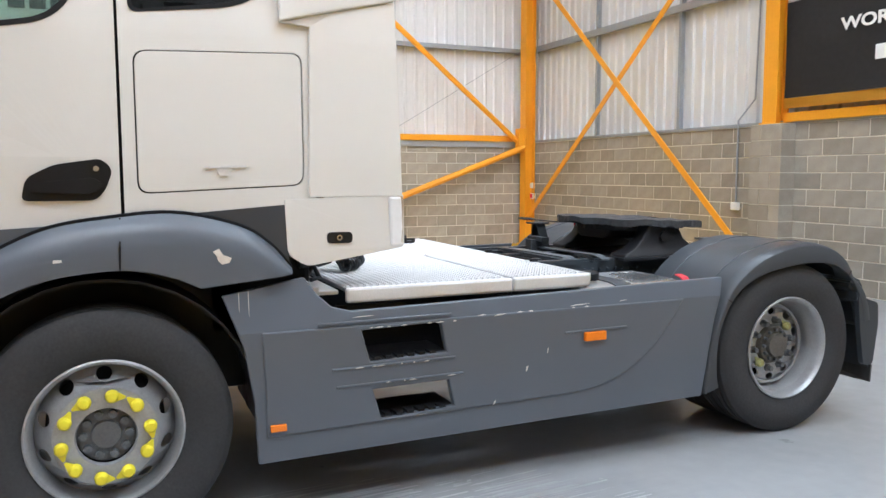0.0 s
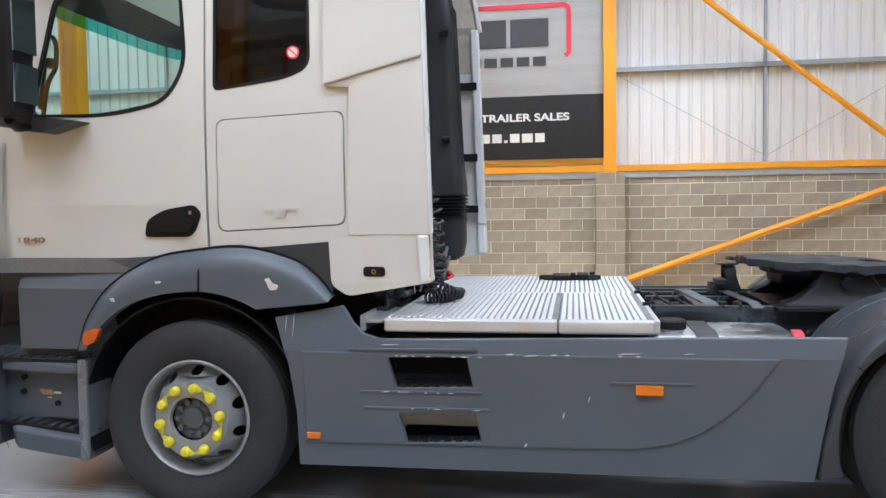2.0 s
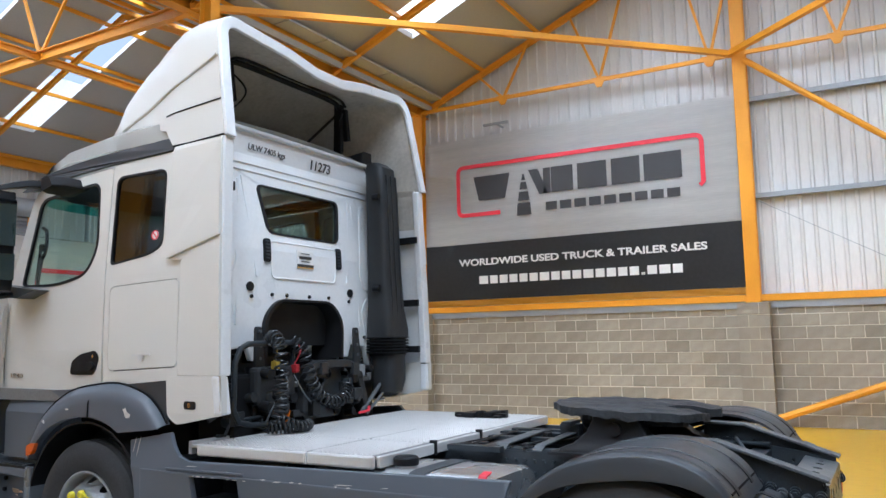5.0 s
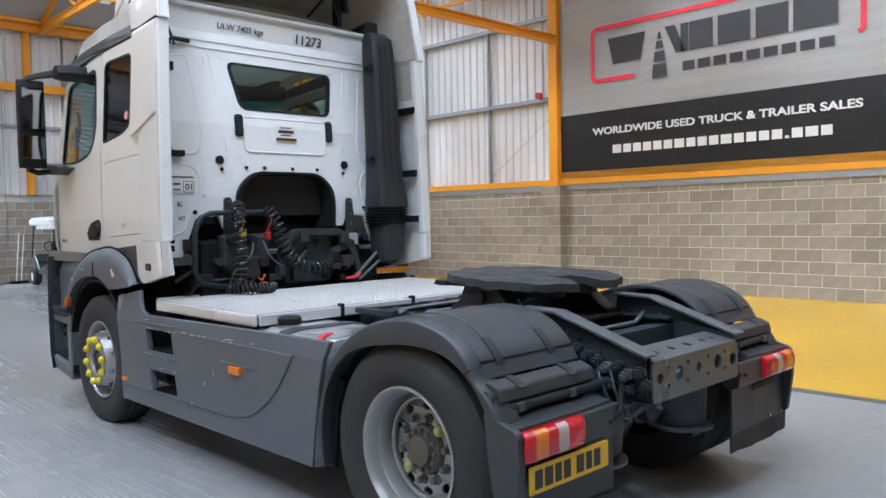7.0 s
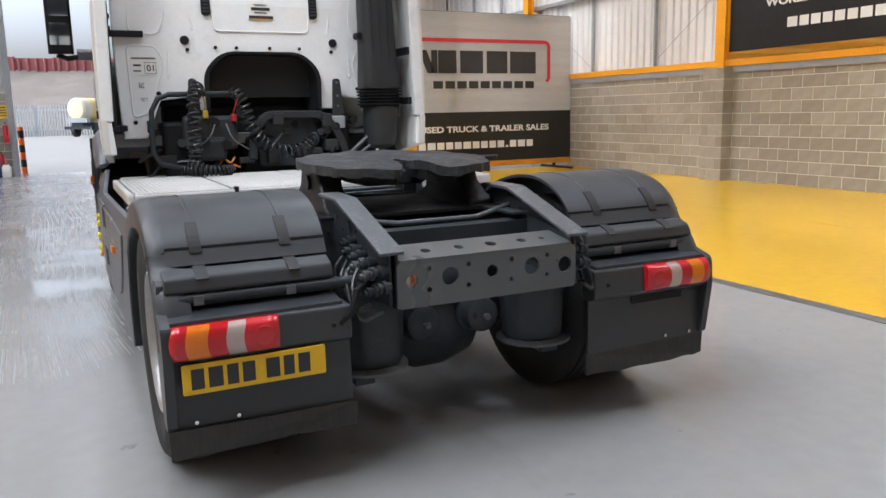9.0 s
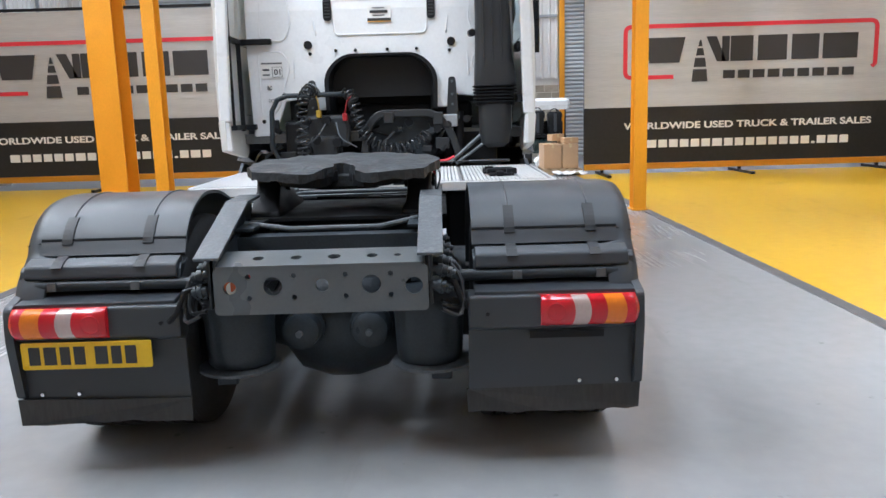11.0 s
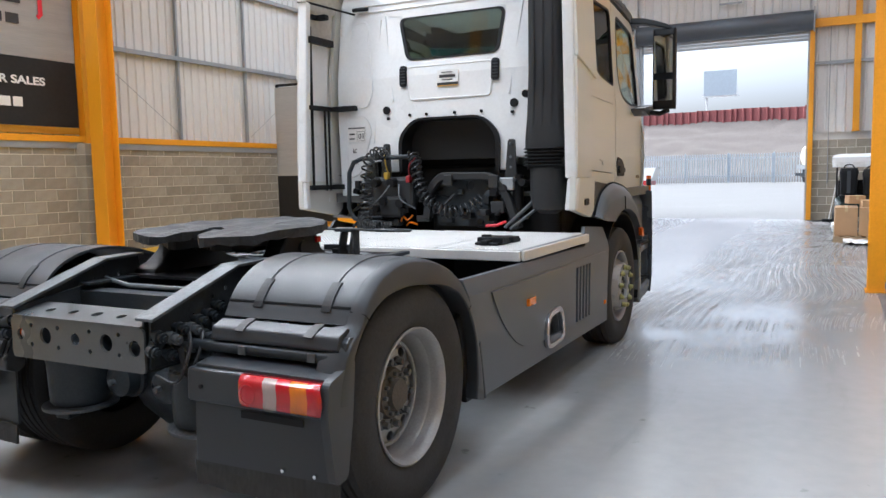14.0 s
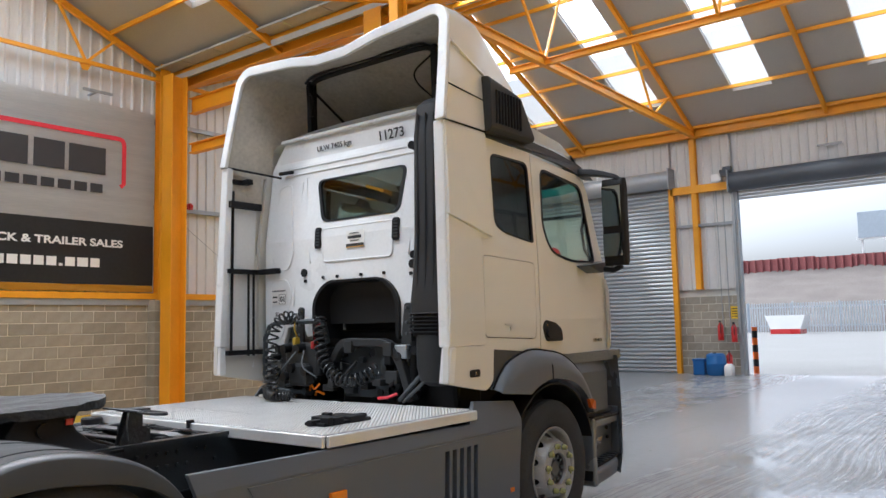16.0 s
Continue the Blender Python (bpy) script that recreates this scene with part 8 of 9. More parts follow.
    part("link_rod", rod(bmesh.new(), [(1.02, 0.6, 1.04), (1.04, 0.88, 1.24)], 0.012, 8), M_STEELG, mess, "", True)
    part("relay_box", boxes((0.9, 1.0, 0.50, 0.62, 1.34, 1.44)), M_GALV, mess, bevel=0.01)
    rng = random.Random(11)
    for k in range(46):
        y, z, x = rng.uniform(-0.92, 0.7), rng.uniform(1.03, 1.46), rng.uniform(0.86, 1.0)
        a, b, c = rng.uniform(0.02, 0.06), rng.uniform(0.02, 0.08), rng.uniform(0.02, 0.06)
        m = (M_BLACK, M_DUCT, M_BLACK, M_CHASSIS)[min(3, int(rng.random() * 3.6))]
        if k % 3 == 0:
            part("pipe", rod(bmesh.new(), [(x, y, z), (x + 0.03, y + rng.uniform(-0.15, 0.15), z + rng.uniform(-0.1, 0.1)), (x - 0.02, y + rng.uniform(-0.25, 0.25), z - 0.1)], rng.uniform(0.008, 0.016), 7), m, mess, "", True)
        elif k % 3 == 1:
            part("fitting", rod(bmesh.new(), [(x - 0.03, y, z), (x + 0.05, y, z + 0.01)], rng.uniform(0.015, 0.035), 10), m, mess, "", True)
        else:
            part("bracket", boxes((x - a, x + a, y - b, y + b, z - c, z + c)), m, mess, bevel=0.006)
    # rods of the left deflector
    rods = part("deflector_rod", rod(bmesh.new(), [(1.17, -1.152, 1.38), (1.155, -1.15, 2.74)], 0.012, 8), M_BLACK, TRUCK, "black steel rods bracing the deflector", True)
    for pts in ([(1.01, -1.13, 1.35), (1.01, -1.13, 2.05)], [(0.96, -1.125, 1.35), (0.96, -1.125, 2.05)]):
        part("rod", rod(bmesh.new(), pts, 0.01, 8), M_BLACK, rods, "", True)
    for z, x0 in ((2.06, 0.88), (1.38, 0.88), (2.82, 1.05)):
        part("cross_bracket", boxes((x0, 1.22, -1.165, -1.12, z - 0.02, z + 0.02)), M_BLACK, rods, bevel=0.006)
        part("bracket_end", boxes((x0 - 0.02, x0 + 0.04, -1.13, -0.88 if z > 2 and z < 2.5 else -1.04, z - 0.022, z + 0.022)), M_BLACK, rods, bevel=0.006)


def sheet_from(pts, x0, x1, thick):
    """A bent strap: outline pts in (y, z), between x0 and x1."""
    bm = sheet(bmesh.new(), pts, 0, x1 - x0, thick)
    for v in bm.verts:
        x, y, z = v.co
        v.co = (x0 + y, x, z)
    return bm


for _s in (-1, 1):
    cab_side(_s)
    mirrors(_s)
    front_arch(_s)
    wheel(0.0, _s, False)
    wheel(3.7, _s, True)
    rear_fender(_s)
cab_front()
roof_deflector()
rear_wall()
intake_pipe()
bumper()
skirt_left()
skirt_right()
deck()
chassis()
fifth_wheel()
behind_cab()


# ---- banners ----
def banner(name, m, label, group="", squeeze=1.0, stand=False):
    """A printed banner, 6.87 m wide; local x runs along it, its face looks to -y. Maker's marks are plain shapes."""
    ob = thing(name, m, label, "banner", group)
    w, k = 6.87, squeeze

    def slab(n, pts, mat, y, text=""):
        return part(n, plate(bmesh.new(), [(u, v * k) for u, v in pts], [], lambda u, v, d: (u, y + d, v), 0.004), mat, ob, text)

    def sheet_wavy(n, v0, v1, mat, text):
        bm = bmesh.new()
        nx, nz = 40, 6
        g = [[bm.verts.new((w * i / nx, 0.006 * math.sin(i * 0.55 + j * 0.8) + 0.004 * math.sin(i * 1.7 + v0), (v0 + (v1 - v0) * j / nz) * k)) for j in range(nz + 1)] for i in range(nx + 1)]
        for i in range(nx):
            for j in range(nz):
                bm.faces.new((g[i][j], g[i + 1][j], g[i + 1][j + 1], g[i][j + 1]))
        bmesh.ops.solidify(bm, geom=bm.faces[:], thickness=0.003)
        return part(n, bm, mat, ob, text, True)
    sheet_wavy("silver_field", 1.40, 3.84, M_SILVER, "brushed silver printed field")
    sheet_wavy("dark_field", 0.14, 1.397, M_CHAR, "charcoal printed field")
    sheet_wavy("amber_band", 0.0, 0.137, M_GOLD, "amber printed band")
    # open red frame with rounded corners
    r, t = 0.14, 0.045
    path = [(1.9, 2.05)] + [(0.87, 2.05)] + [(0.87, 3.16)] + [(6.19, 3.16)] + [(6.19, 2.22), (6.12, 2.16)]
    pts = []
    for i, p in enumerate(path):
        if 0 < i < 4:
            a, b = Vector(path[i - 1]) - Vector(p), Vector(path[i + 1]) - Vector(p)
            s, e = Vector(p) + a.normalized() * r, Vector(p) + b.normalized() * r
            pts += [tuple(s.lerp(Vector(p), q / 5).lerp(Vector(p).lerp(e, q / 5), q / 5)) for q in range(6)]
        else:
            pts.append(p)
    bm = bmesh.new()
    left, right = [], []
    for i, p in enumerate(pts):
        d = (Vector(pts[min(i + 1, len(pts) - 1)]) - Vector(pts[max(i - 1, 0)])).normalized()
        nrm = Vector((-d.y, d.x)) * t
        left.append((bm.verts.new((p[0] + nrm.x, -0.02, (p[1] + nrm.y) * k)), bm.verts.new((p[0] + nrm.x, -0.014, (p[1] + nrm.y) * k))))
        right.append((bm.verts.new((p[0] - nrm.x, -0.02, (p[1] - nrm.y) * k)), bm.verts.new((p[0] - nrm.x, -0.014, (p[1] - nrm.y) * k))))
    for i in range(len(pts) - 1):
        bm.faces.new((left[i][0], left[i + 1][0], right[i + 1][0], right[i][0]))
        bm.faces.new((left[i][0], left[i][1], left[i + 1][1], left[i + 1][0]))
        bm.faces.new((right[i][0], right[i + 1][0], right[i + 1][1], right[i][1]))
    part("red_frame", bm, M_RED, ob, "red open frame")
    # plain blocks in place of the maker's name
    y = -0.02
    for a, b, lean in ((1.26, 2.14, -0.12), (2.92, 3.08, 0), (3.10, 3.58, 0), (3.68, 4.30, 0), (4.40, 4.98, 0), (5.06, 5.80, 0)):
        if lean:
            slab("mark_block", [(a, 2.91), (b, 2.91), (b + lean, 2.36), (a - lean, 2.36)], M_INK, y)
        else:
            slab("mark_block", [(a, 2.36), (b, 2.36), (b, 2.91), (a, 2.91)], M_INK, y)
    slab("mark_block", [(2.58, 2.91), (2.80, 2.91), (3.02, 2.36), (2.82, 2.36)], M_INK, y)
    for v0, v1, h0, h1 in ((1.93, 2.20, 0.17, 0.145), (2.25, 2.45, 0.135, 0.105), (2.50, 2.66, 0.09, 0.06), (2.70, 2.84, 0.045, 0.015)):
        slab("road_mark", [(2.46 - h0, v0), (2.46 + h0, v0), (2.46 + h1, v1), (2.46 - h1, v1)], M_INK, y)
    for i in range(9):
        u = 2.96 + i * 0.317
        slab("mark_block", [(u, 1.985), (u + 0.25, 1.985), (u + 0.25, 2.165), (u, 2.165)], M_INK, y)
    lettering("sales_line", "WORLDWIDE USED TRUCK & TRAILER SALES", 5.34, 0.155 * k, M_WHITE, ob, pose(0.85, -0.02, 0.895 * k), "white printed words", 0.03)
    u = 1.35
    for i in range(19):
        wd = 0.07 if i == 15 else (0.21 if i in (0, 6, 10, 17) else 0.185)
        slab("web_bar", [(u, 0.48), (u + wd, 0.48), (u + wd, 0.53 if i == 15 else 0.655), (u, 0.53 if i == 15 else 0.655)], M_WHITE, y)
        u += wd + 0.048
    if stand:
        part("stand_frame", boxes((0, w, 0.03, 0.08, 3.6, 3.66), (0, 0.06, 0.03, 0.08, 0.0, 3.6), (w - 0.06, w, 0.03, 0.08, 0, 3.6), (3.4, 3.46, 0.03, 0.08, 0, 3.6)), M_BLACK, ob, "black steel frame")
        for u in (0.4, 3.4, 6.4):
            part("stand_foot", boxes((u - 0.04, u + 0.04, -0.75, 0.6, 0 - m.translation.z, 0.06 - m.translation.z), (u - 0.03, u + 0.03, 0.02, 0.08, -m.translation.z, 0.05)), M_BLACK, ob)
    return ob


banner("wall_banner", pose(-4.31, WALL_N - 0.02, 2.36), "silver and charcoal printed sales banner on the block wall's top rail", "sales banners", 0.982)
banner("wall_banner", pose(3.09, WALL_S + 0.02, 2.37, 0, 0, 180), "silver and charcoal printed sales banner on the block wall's top rail", "sales banners", 0.982)
banner("wall_banner", pose(EAST - 0.2, 3.36, 2.40, 0, 0, -90), "silver and charcoal printed sales banner on the end wall", "sales banners")
banner("standing_banner", pose(-9.55, -10.25, 0.2, 0, 0, 90), "free-standing silver and charcoal sales banner on black feet", "sales banners", 0.93, True)
banner("standing_banner", pose(-9.55, 3.56, 0.12, 0, 0, 90), "free-standing silver and charcoal sales banner on black feet", "sales banners", 0.95, True)

# ---- loose things in the hall ----
M_CARD = material("cardboard", (0.42, 0.27, 0.15), 0.85, vary=0.1, scale=4, fine=60, bump=0.05)
M_TAPE = material("parcel_tape", (0.48, 0.36, 0.2), 0.4, vary=0.05)
M_PALLET = material("pallet_wood", (0.34, 0.24, 0.14), 0.85, vary=0.25, scale=8, fine=50, bump=0.2, stretch=(1, 6, 6))
M_WRAP = material("plastic_wrap", (0.72, 0.73, 0.73), 0.25, vary=0.12, scale=6, fine=20, bump=0.4)
M_CART = material("dark_green_body", (0.02, 0.035, 0.035), 0.3, vary=0.1, coat=0.5)
M_BLUE = material("blue_plastic", (0.02, 0.13, 0.38), 0.4, vary=0.1)
M_EXT = material("extinguisher_red", (0.5, 0.02, 0.02), 0.3, vary=0.05, coat=0.4)


def golf_cart():
    c = thing("golf_cart", pose(-14.78, 3.32, 0, 0, 0, 180), "dark green golf buggy with a white roof, parked by the wall", "buggy")
    # local: length along x, width along y
    body = loft(bmesh.new(), [[(x, y, z) for y, z in rounded([(-w, 0.3), (w, 0.3), (w, h), (-w, h)], 0.08)] for x, w, h in ((-1.15, 0.45, 0.62), (-0.9, 0.56, 0.75), (-0.35, 0.56, 0.6), (0.3, 0.56, 0.45), (0.7, 0.54, 0.8), (1.1, 0.4, 0.7))])
    part("body", body, M_CART, c, "", True)
    for x in (-0.78, 0.78):
        for y in (-0.5, 0.5):
            wl = part("wheel", lathe(bmesh.new(), [(-0.09, 0.11), (-0.1, 0.2), (-0.07, 0.23), (0.07, 0.23), (0.1, 0.2), (0.09, 0.11)], (x, y, 0.23), 'y', 20), M_TYRE, c, "", True)
            part("wheel_cap", lathe(bmesh.new(), [(-0.08, 0.12), (-0.05, 0.11), (0.05, 0.11), (0.08, 0.12)], (x, y, 0.23), 'y', 16), M_BACK, wl, "white wheel cap", True)
    roof_ = loft(bmesh.new(), [[(x, y, z) for x, y in rounded([(-0.95 - g, -0.58 - g), (0.75 + g, -0.58 - g), (0.75 + g, 0.58 + g), (-0.95 - g, 0.58 + g)], 0.12)] for z, g in ((1.53, 0.0), (1.57, 0.05), (1.68, 0.05), (1.74, 0.0), (1.76, -0.1))])
    part("roof", roof_, M_BACK, c, "white moulded roof", True)
    for x0, x1 in ((-0.85, -0.8), (0.68, 0.95)):
        for y in (-0.52, 0.52):
            part("roof_post", rod(bmesh.new(), [(x1, y, 0.7), (x0, y, 1.62)], 0.018, 8), M_BLACK, c, "", True)
    part("seat", boxes((-0.5, -0.05, -0.5, 0.5, 0.62, 0.75), (-0.58, -0.46, -0.5, 0.5, 0.75, 1.15)), M_BLACK, c, "black padded bench seat", bevel=0.04)
    part("steering_wheel", rod(bmesh.new(), [(0.28 + 0.1 * math.cos(a), 0.25 + 0.17 * math.sin(a), 1.0 + 0.13 * math.cos(a)) for a in np.linspace(0, 6.283, 19)], 0.014, 6), M_BLACK, c, "", True)
    part("bag_shelf", boxes((-1.15, -0.7, -0.45, 0.45, 0.72, 0.8)), M_BLACK, c, bevel=0.02)
    part("roof_wrap", loft(bmesh.new(), [[(x, y, z) for x, y in rounded([(-0.99, -0.62), (0.3, -0.63), (0.2, 0.63), (-1.0, 0.62)], 0.1)] for z in (1.45, 1.53, 1.58)], False), M_WRAP, c, "clear wrinkled plastic film hanging off the roof")


def golf_bags():
    """Two black bags strapped to the back of the buggy."""
    for y, h, lean in ((3.05, 0.62, 3), (3.52, 0.58, -4)):
        b = thing("golf_bag", pose(-13.72, y, 0.81, 0, lean, 0), "black fabric golf bag strapped on the buggy's rear shelf", "golf bag", "golf bags")
        part("bag_body", loft(bmesh.new(), [[(x, yy, z) for x, yy in rounded([(-w * 0.8, -w), (w * 0.8, -w), (w * 0.8, w), (-w * 0.8, w)], 0.07)] for z, w in ((0.0, 0.15), (0.05, 0.17), (h * 0.6, 0.18), (h - 0.08, 0.2), (h, 0.17))]), M_BLACK, b, "", True)
        part("strap", boxes((0.155, 0.165, -0.04, 0.04, 0.05, h - 0.05)), M_FENDER, b)
        part("carry_loop", rod(bmesh.new(), smooth_line([(0.0, -0.12, h - 0.02), (0.02, -0.06, h + 0.07), (0.02, 0.06, h + 0.07), (0.0, 0.12, h - 0.02)], 14), 0.014, 6), M_BLACK, b, "", True)


def pallet_of_boxes():
    p = thing("pallet", pose(-10.78, 3.2, 0), "worn wooden pallet under cardboard boxes", "pallet")
    for k in range(5):
        part("board", boxes((-0.6, 0.6, -0.42 + k * 0.19, -0.32 + k * 0.19, 0.1, 0.12)), M_PALLET, p)
    for k in range(3):
        part("bearer", boxes((-0.6 + k * 0.55, -0.5 + k * 0.55, -0.42, 0.44, 0.0, 0.1)), M_PALLET, p)
    for x, y, z, a, b, h, turn in ((-0.3, -0.2, 0.12, 0.46, 0.4, 0.55, 0), (0.2, -0.21, 0.12, 0.44, 0.4, 0.55, 2), (0.2, 0.21, 0.12, 0.44, 0.36, 0.55, -3), (-0.3, 0.22, 0.12, 0.46, 0.36, 0.6, 1), (0.05, 0.22, 0.675, 0.42, 0.34, 0.13, 6), (-0.2, -0.05, 0.725, 0.3, 0.3, 0.16, 15)):
        c = thing("cardboard_box", pose(-10.78 + x, 3.2 + y, z, 0, 0, turn), "plain brown cardboard box stacked on a pallet", "box", "boxes on the pallet")
        part("carton", boxes((-a / 2, a / 2, -b / 2, b / 2, 0, h)), M_CARD, c, bevel=0.006)
        part("tape", boxes((-a / 2 - 0.001, a / 2 + 0.001, -0.025, 0.025, h - 0.08, h + 0.0015)), M_TAPE, c)
    bm = bmesh.new()
    rng = random.Random(9)
    bmesh.ops.create_grid(bm, x_segments=14, y_segments=10, size=0.5)
    for v in bm.verts:
        v.co = Vector((v.co.x * 0.9, v.co.y * 0.7, 0.03 + rng.uniform(0, 0.07)))
    w = tagged(part("plastic_sheet", bm, M_WRAP, None, "", True), "crumpled clear plastic sheet on the floor", "plastic sheet")
    w.location = (-10.05, 3.3, 0)
    bm = bmesh.new()
    bmesh.ops.create_icosphere(bm, subdivisions=3, radius=0.25)
    for v in bm.verts:
        n = noise.noise(v.co * 7) * 0.45 + noise.noise(v.co * 17) * 0.2
        neck = 1.0 - 0.55 * max(0.0, v.co.z / 0.25) ** 1.5
        v.co = Vector((v.co.x * neck * (1 + n), v.co.y * 0.7 * neck * (1 + n), max(0.0, v.co.z + 0.2) * (1 + 0.4 * n)))
    b = tagged(part("plastic_bag", bm, M_WRAP, None, "", True), "white wrinkled plastic bag leaning by the boxes", "bag")
    b.location = (-11.55, 2.92, 0.0)


def corner_store():
    d = thing("drum", pose(-16.5, -3.15, 0), "blue plastic drum standing by the shutter", "drum")
    part("barrel", lathe(bmesh.new(), [(0, 0.01), (0, 0.22), (0.05, 0.26), (0.3, 0.27), (0.32, 0.28), (0.34, 0.27), (0.55, 0.25), (0.6, 0.2), (0.6, 0.01)], (0, 0, 0), 'z', 24), M_BLUE, d, "", True)
    part("bung", lathe(bmesh.new(), [(0.6, 0.04), (0.63, 0.035), (0.63, 0.0)], (0.1, 0, 0), 'z', 12), M_BLACK, d)
    d = thing("plastic_crate", pose(-16.6, -3.62, 0), "teal plastic crate on the floor", "crate")
    part("crate_body", boxes((-0.18, 0.18, -0.16, 0.16, 0, 0.42)), M_BLUE, d, bevel=0.02)
    part("crate_rim", boxes((-0.2, 0.2, -0.18, 0.18, 0.4, 0.45)), M_BLUE, d, bevel=0.01)
    for y, z in ((-2.85, 0.12), (-2.68, 0.9), (-3.05, 0.95)):
        e = thing("fire_extinguisher", pose(-16.72, y, z), "red fire extinguisher with a black hose at the wall", "extinguisher", "fire extinguishers")
        part("cylinder", lathe(bmesh.new(), [(0, 0.01), (0, 0.075), (0.02, 0.08), (0.4, 0.08), (0.46, 0.04), (0.5, 0.025), (0.5, 0.0)], (0, 0, 0), 'z', 18), M_EXT, e, "", True)
        part("valve", boxes((-0.02, 0.09, -0.015, 0.015, 0.5, 0.55)), M_BLACK, e, bevel=0.005)
        part("hose", rod(bmesh.new(), [(0.03, 0, 0.52), (0.1, 0.03, 0.45), (0.1, 0.03, 0.2)], 0.012, 8), M_BLACK, e, "", True)
        if z > 0.5:
            part("hook", boxes((-0.3, -0.07, -0.02, 0.02, 0.38, 0.42)), M_GALV, e)
        else:
            part("foot_ring", lathe(bmesh.new(), [(-0.12, 0.09), (0.02, 0.083)], (0, 0, 0), 'z', 18), M_BLACK, e, "", True)
    j = thing("plastic_can", pose(-16.35, -2.75, 0), "white plastic canister on the floor", "canister")
    part("can_body", loft(bmesh.new(), [[(x, y, z) for x, y in rounded([(-0.12 - g, -0.1 - g), (0.12 + g, -0.1 - g), (0.12 + g, 0.1 + g), (-0.12 - g, 0.1 + g)], 0.04)] for z, g in ((0, 0), (0.02, 0.01), (0.26, 0.01), (0.33, -0.04))]), M_WHITE, j, "", True)
    part("can_cap", rod(bmesh.new(), [(0.03, 0, 0.33), (0.03, 0, 0.38)], 0.03, 12), M_RED, j, "", True)
    s = thing("safety_notice", pose(WEST + 0.01, -2.72, 1.55), "small yellow safety notice on the block wall", "sign")
    part("notice_board", boxes((0, 0.006, -0.1, 0.1, 0, 0.34)), M_PLATE, s)
    for k in range(4):
        part("print_bar", boxes((0.006, 0.008, -0.08, 0.08, 0.05 + k * 0.07, 0.08 + k * 0.07)), M_INK, s)
    for k, (dy, top) in enumerate(((0.0, 1.35), (0.12, 1.3))):
        b = thing("broom", pose(-16.65, 2.62 + dy, 0), "pale broom handle leaning on the block wall", "broom", "brooms")
        part("handle", rod(bmesh.new(), [(0.12, 0, 0.06), (-0.3, 0.22, top)], 0.014, 8), M_WHITE, b, "", True)
        part("brush_head", boxes((0.02, 0.2, -0.16, 0.16, 0, 0.07)), M_BLACK, b, bevel=0.01)
    bm = rod(bmesh.new(), [(-16.75 + 0.25 * math.cos(a * 2.3) * (1 + 0.1 * math.sin(a)), 2.5 + 0.5 * math.sin(a * 0.7) * 0.9, 0.015) for a in np.linspace(0, 12, 80)], 0.012, 6)
    tagged(part("cable", bm, M_BLACK, None, "", True), "loose black cable on the floor by the door", "cable")
    for x, y in ((-17.5, -2.37), (-17.7, 2.35)):
        m = thing("bollard", pose(x, y, 0), "orange and black banded door bollard", "bollard", "door bollards")
        part("post", rod(bmesh.new(), [(0, 0, 0), (0, 0, 1.3)], 0.075, 16), M_REFLECT, m, "", True)
        for z in (0.2, 0.6, 1.0):
            part("band", lathe(bmesh.new(), [(z, 0.077), (z + 0.2, 0.077)], (0, 0, 0), 'z', 16), M_BLACK, m, "black band", True)


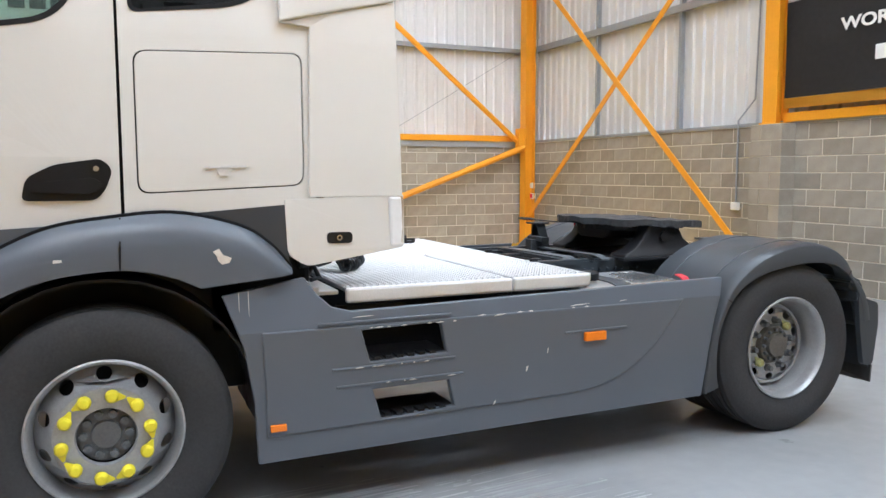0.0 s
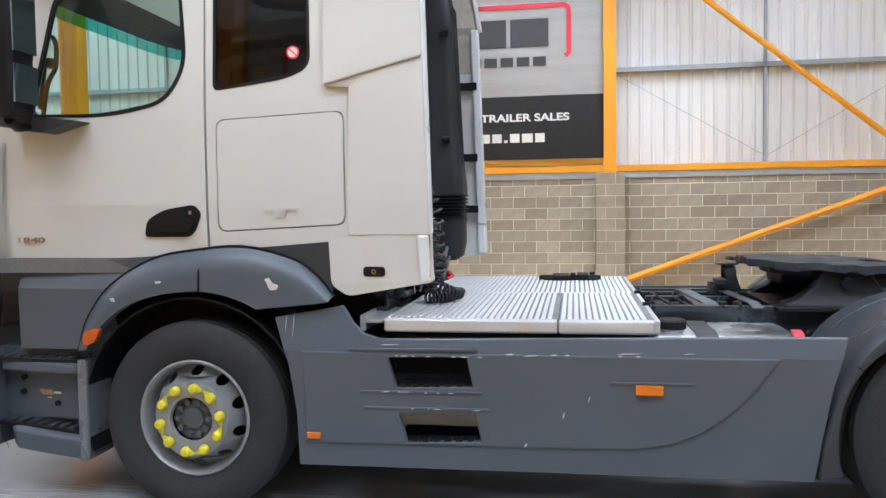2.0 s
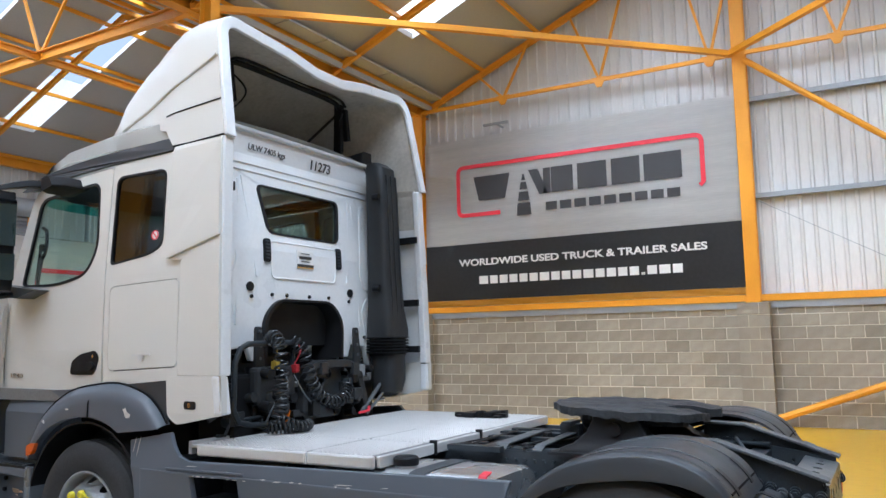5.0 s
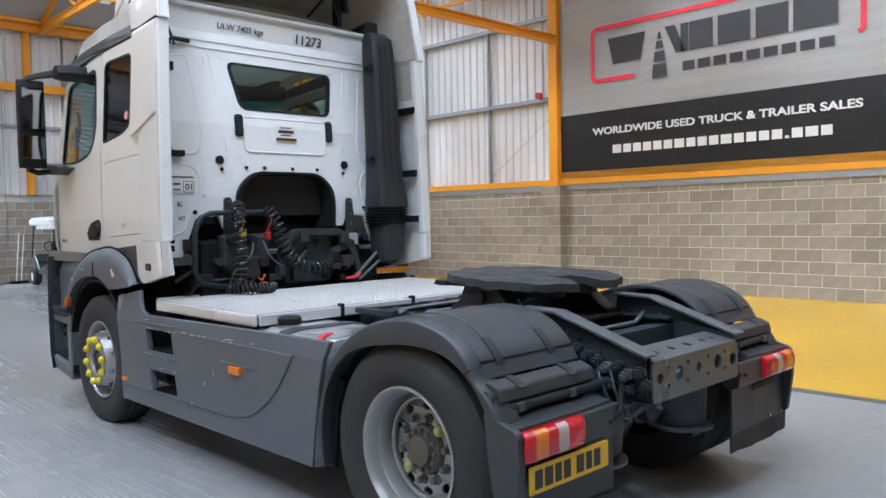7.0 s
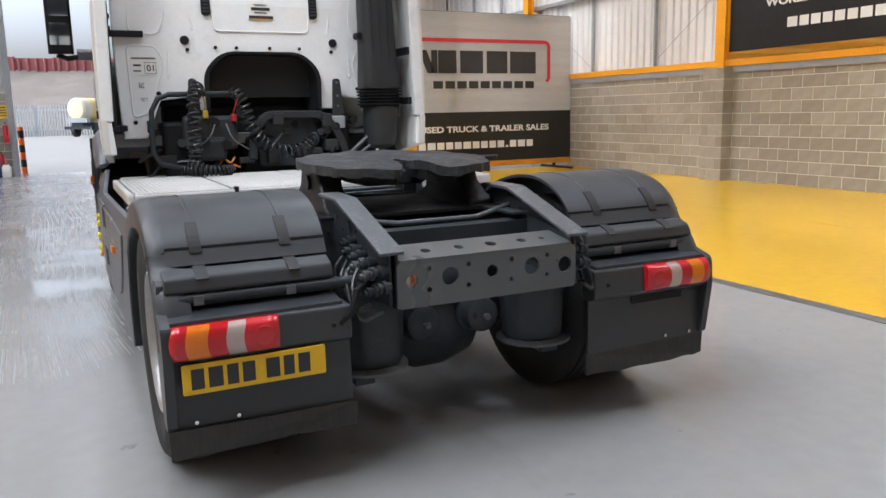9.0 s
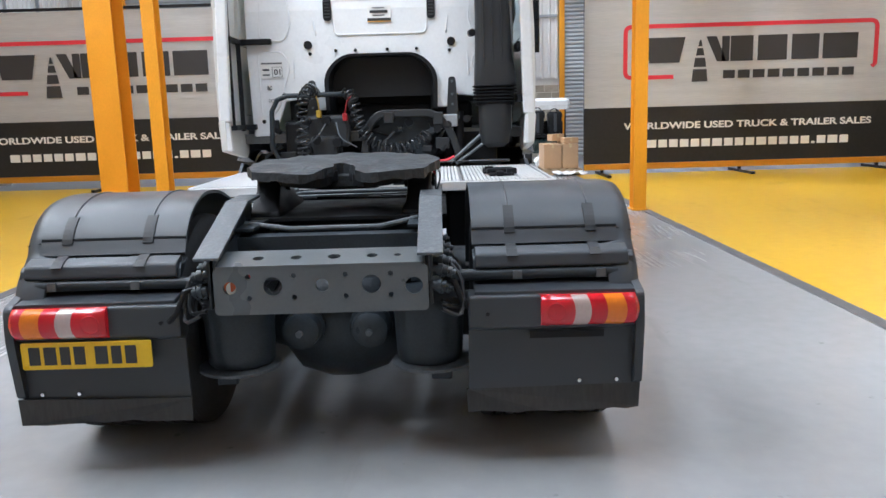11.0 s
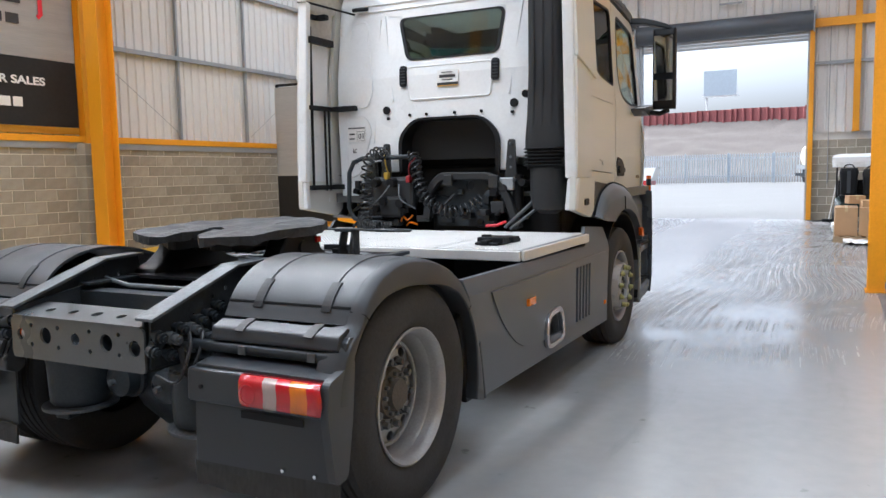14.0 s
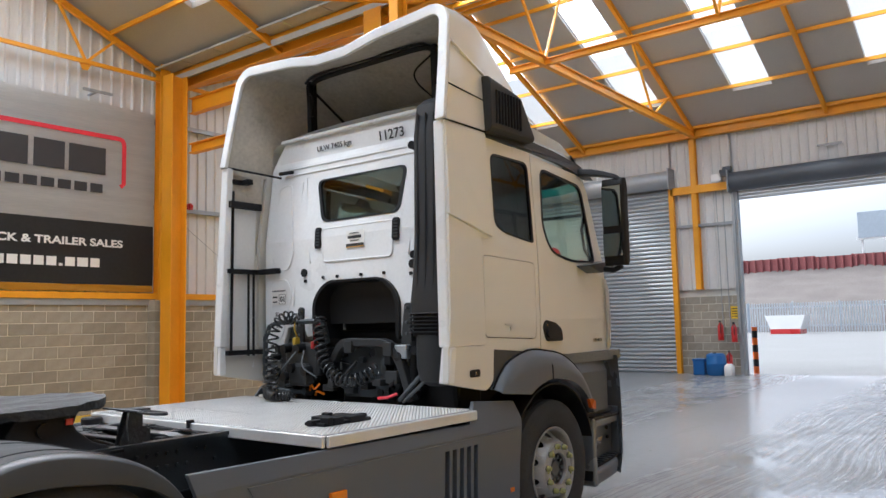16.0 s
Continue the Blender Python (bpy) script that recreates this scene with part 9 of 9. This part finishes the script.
def wall_fittings():
    # conduits and sockets by the corner brace
    for name, pts in (("conduit", [(EAST - 0.13, 10.2, 1.35), (EAST - 0.13, 10.2, 2.25), (EAST - 0.05, 10.2, 4.4)]), ("conduit", [(EAST - 0.13, 10.38, 1.0), (EAST - 0.13, 10.38, 2.3)]), ("conduit", [(EAST - 0.13, 4.25, 1.1), (EAST - 0.13, 4.25, 2.3), (EAST - 0.02, 4.05, 2.6), (EAST - 0.02, 3.95, 6.8)])):
        setting(name, rod(bmesh.new(), pts, 0.014, 8), M_GALV, "thin grey cable conduit on the wall", "conduit", smooth=True)
    for y, z in ((10.22, 1.28), (10.2, 1.05), (10.36, 1.0), (4.25, 1.05)):
        s = thing("socket", pose(EAST - 0.1, y, z), "white plastic socket box on the block wall", "socket", "wall sockets")
        part("box", boxes((-0.07, 0.0, -0.06, 0.06, -0.06, 0.06)), M_WHITE, s, bevel=0.008)
        part("cover", boxes((-0.085, -0.07, -0.045, 0.045, -0.045, 0.045)), M_RED if z < 1.1 and y > 10 else M_WHITE, s)
    for x, y, z in ((-5.0, WALL_N + 0.12, 4.27), (-4.75, WALL_S - 0.1, 4.27)):
        b = thing("alarm_bell", pose(x, y, z), "small red alarm bell on the sheeting rail", "alarm bell", "alarm bells")
        part("gong", rod(bmesh.new(), [(0, 0, 0.02), (0, -0.09, 0.02)], 0.075, 16), M_EXT, b, "", True)
        part("base", boxes((-0.04, 0.04, 0.0, 0.04, -0.06, 0.06)), M_EXT, b)
    for x, y, t in ((-2.45, WALL_N - 0.05, 0), (-2.5, WALL_S + 0.05, 180), ):
        b = thing("light_bracket", pose(x, y, 6.32, 0, 0, t), "grey steel bracket above the banner", "bracket", "brackets")
        part("bar", boxes((-0.3, 0.3, -0.05, 0.0, 0, 0.05)), M_GALV, b)
        part("arm", boxes((-0.02, 0.02, 0.0, 0.4, 0.01, 0.04)), M_GALV, b)
    b = thing("light_bracket", pose(WEST + 0.05, 0.0, 6.05, 0, 0, 90), "grey steel bracket above the shutter", "bracket", "brackets")
    part("bar", boxes((-0.3, 0.3, -0.05, 0.0, 0, 0.05)), M_GALV, b)
    part("arm", boxes((-0.02, 0.02, 0.0, 0.12, 0.01, 0.04)), M_GALV, b)
    for y in (-2.85, -3.05, 2.55):
        setting("conduit", rod(bmesh.new(), [(WEST + 0.03, y, 1.0), (WEST + 0.03, y, 5.3)], 0.012, 6), M_GALV, "thin grey cable conduit on the wall", "conduit", smooth=True)
    s = thing("control_box", pose(WEST + 0.14, -2.95, 5.45), "white shutter motor control box on the rail", "control box")
    part("housing", boxes((0, 0.12, -0.14, 0.14, 0, 0.2)), M_WHITE, s, bevel=0.01)
    part("motor", rod(bmesh.new(), [(0.06, 0.2, 0.3), (0.06, 0.42, 0.3)], 0.09, 14), M_HOOD, s, "", True)
    part("motor_mount", boxes((0.0, 0.12, 0.1, 0.3, 0.1, 0.3)), M_HOOD, s)


def tanker():
    cream, yellow = material("faded_cream", (0.62, 0.55, 0.40), 0.5, vary=0.15, scale=1), material("faded_yellow", (0.68, 0.48, 0.14), 0.5, vary=0.15, scale=1)
    t = thing("tanker_lorry", pose(-68, 0.4, 0, 0, 0, -27), "cream and yellow tanker lorry parked in the far yard", "lorry")
    t.scale = (1.4, 1.0, 1.25)
    part("tank", lathe(bmesh.new(), [(-3.4, 0.02), (-3.4, 0.7), (-3.2, 0.8), (0.0, 0.8), (0.15, 0.65), (0.18, 0.02)], (0, 0, 1.9), 'x', 24), cream, t, "", True)
    part("tank_band", lathe(bmesh.new(), [(-1.9, 0.806), (-1.0, 0.806)], (0, 0, 1.9), 'x', 24), yellow, t, "", True)
    part("chassis", boxes((-5.2, 0.1, -0.5, 0.5, 0.75, 1.0)), M_CHASSIS, t)
    part("side_locker", boxes((-3.2, -1.6, -1.05, 1.05, 0.6, 1.15)), cream, t, bevel=0.03)
    part("bumper", boxes((0.1, 0.2, -1.1, 1.1, 0.55, 0.75)), M_CHASSIS, t)
    cab = part("cab", loft(bmesh.new(), [[(x, y, z) for x, z in rounded([(-3.7, 0.9), (-3.7, 2.7), (-4.9, 2.7), (-5.3, 1.9), (-5.35, 0.9)], 0.12)] for y in (-1.12, 1.12)]), yellow, t, bevel=0.05)
    for y in (-1.13, 1.13):
        part("side_window", boxes((-4.9, -4.1, y - 0.01, y + 0.01, 1.85, 2.45)), M_INK, cab)
    part("rear_rack", boxes((-0.3, 0.18, -0.9, 0.9, 1.0, 1.3)), M_GALV, t)
    for x in (-4.7, -1.1):
        for y in (-0.95, 0.95):
            part("wheel", lathe(bmesh.new(), [(-0.15, 0.1), (-0.15, 0.46), (0.15, 0.46), (0.15, 0.1)], (x, y, 0.46), 'y', 20), M_TYRE, t, "", True)
            part("mudguard", loft(bmesh.new(), [[(x + r * math.cos(radians(a)), yy, 0.46 + r * math.sin(radians(a))) for r, a in [(0.54, k * 18) for k in range(11)] + [(0.50, 180 - k * 18) for k in range(11)]] for yy in (y - 0.18, y + 0.18)]), M_BLUE if x < -4 else M_CHASSIS, t)
    c = thing("traffic_cone", pose(-74, 6.1, 0), "orange and white traffic cone beside the lorry", "traffic cone")
    c.scale = (1.3, 1.3, 1.3)
    part("cone_base", boxes((-0.2, 0.2, -0.2, 0.2, 0.0, 0.04)), M_REFLECT, c, bevel=0.01)
    part("cone_body", lathe(bmesh.new(), [(0.04, 0.15), (0.75, 0.03), (0.76, 0.0)], (0, 0, 0), 'z', 20), M_REFLECT, c, "", True)
    part("cone_band", lathe(bmesh.new(), [(0.3, 0.11), (0.5, 0.077)], (0, 0, 0), 'z', 20), M_WHITE, c, "white reflective band", True)
    r = thing("roadside_board", pose(-95, -10.6, 0), "distant pale grey board on a steel post", "board")
    part("board_face", boxes((0, 0.3, -1.9, 1.9, 10.4, 13.4)), material("weathered_board", (0.40, 0.45, 0.50), 0.7, vary=0.1), r)
    part("board_frame", boxes((-0.2, 0.25, -2.1, 2.1, 10.2, 10.4)), M_WHITE, r)
    part("post", boxes((-0.3, 0.0, -1.7, -1.5, 0, 10.2)), M_WHITE, r)
    s = thing("skip", pose(-70, -14.6, 0), "white and red builder's skip by the fence", "skip")
    s.scale = (1.25, 1.15, 1.45)
    part("skip_body", loft(bmesh.new(), [[(x, y, z) for x, y in ((-0.9, -1.0 - g), (0.9, -1.0 - g), (0.9, 1.0 + g), (-0.9, 1.0 + g))] for z, g in ((0.05, 0.0), (1.15, 0.5))]), M_WHITE, s)
    part("skip_base", boxes((-0.92, 0.92, -1.1, 1.1, 0, 0.3)), M_EXT, s)


golf_cart()
golf_bags()
pallet_of_boxes()
corner_store()
wall_fittings()
tanker()


# ---- blockwork, last ----
blockworks()
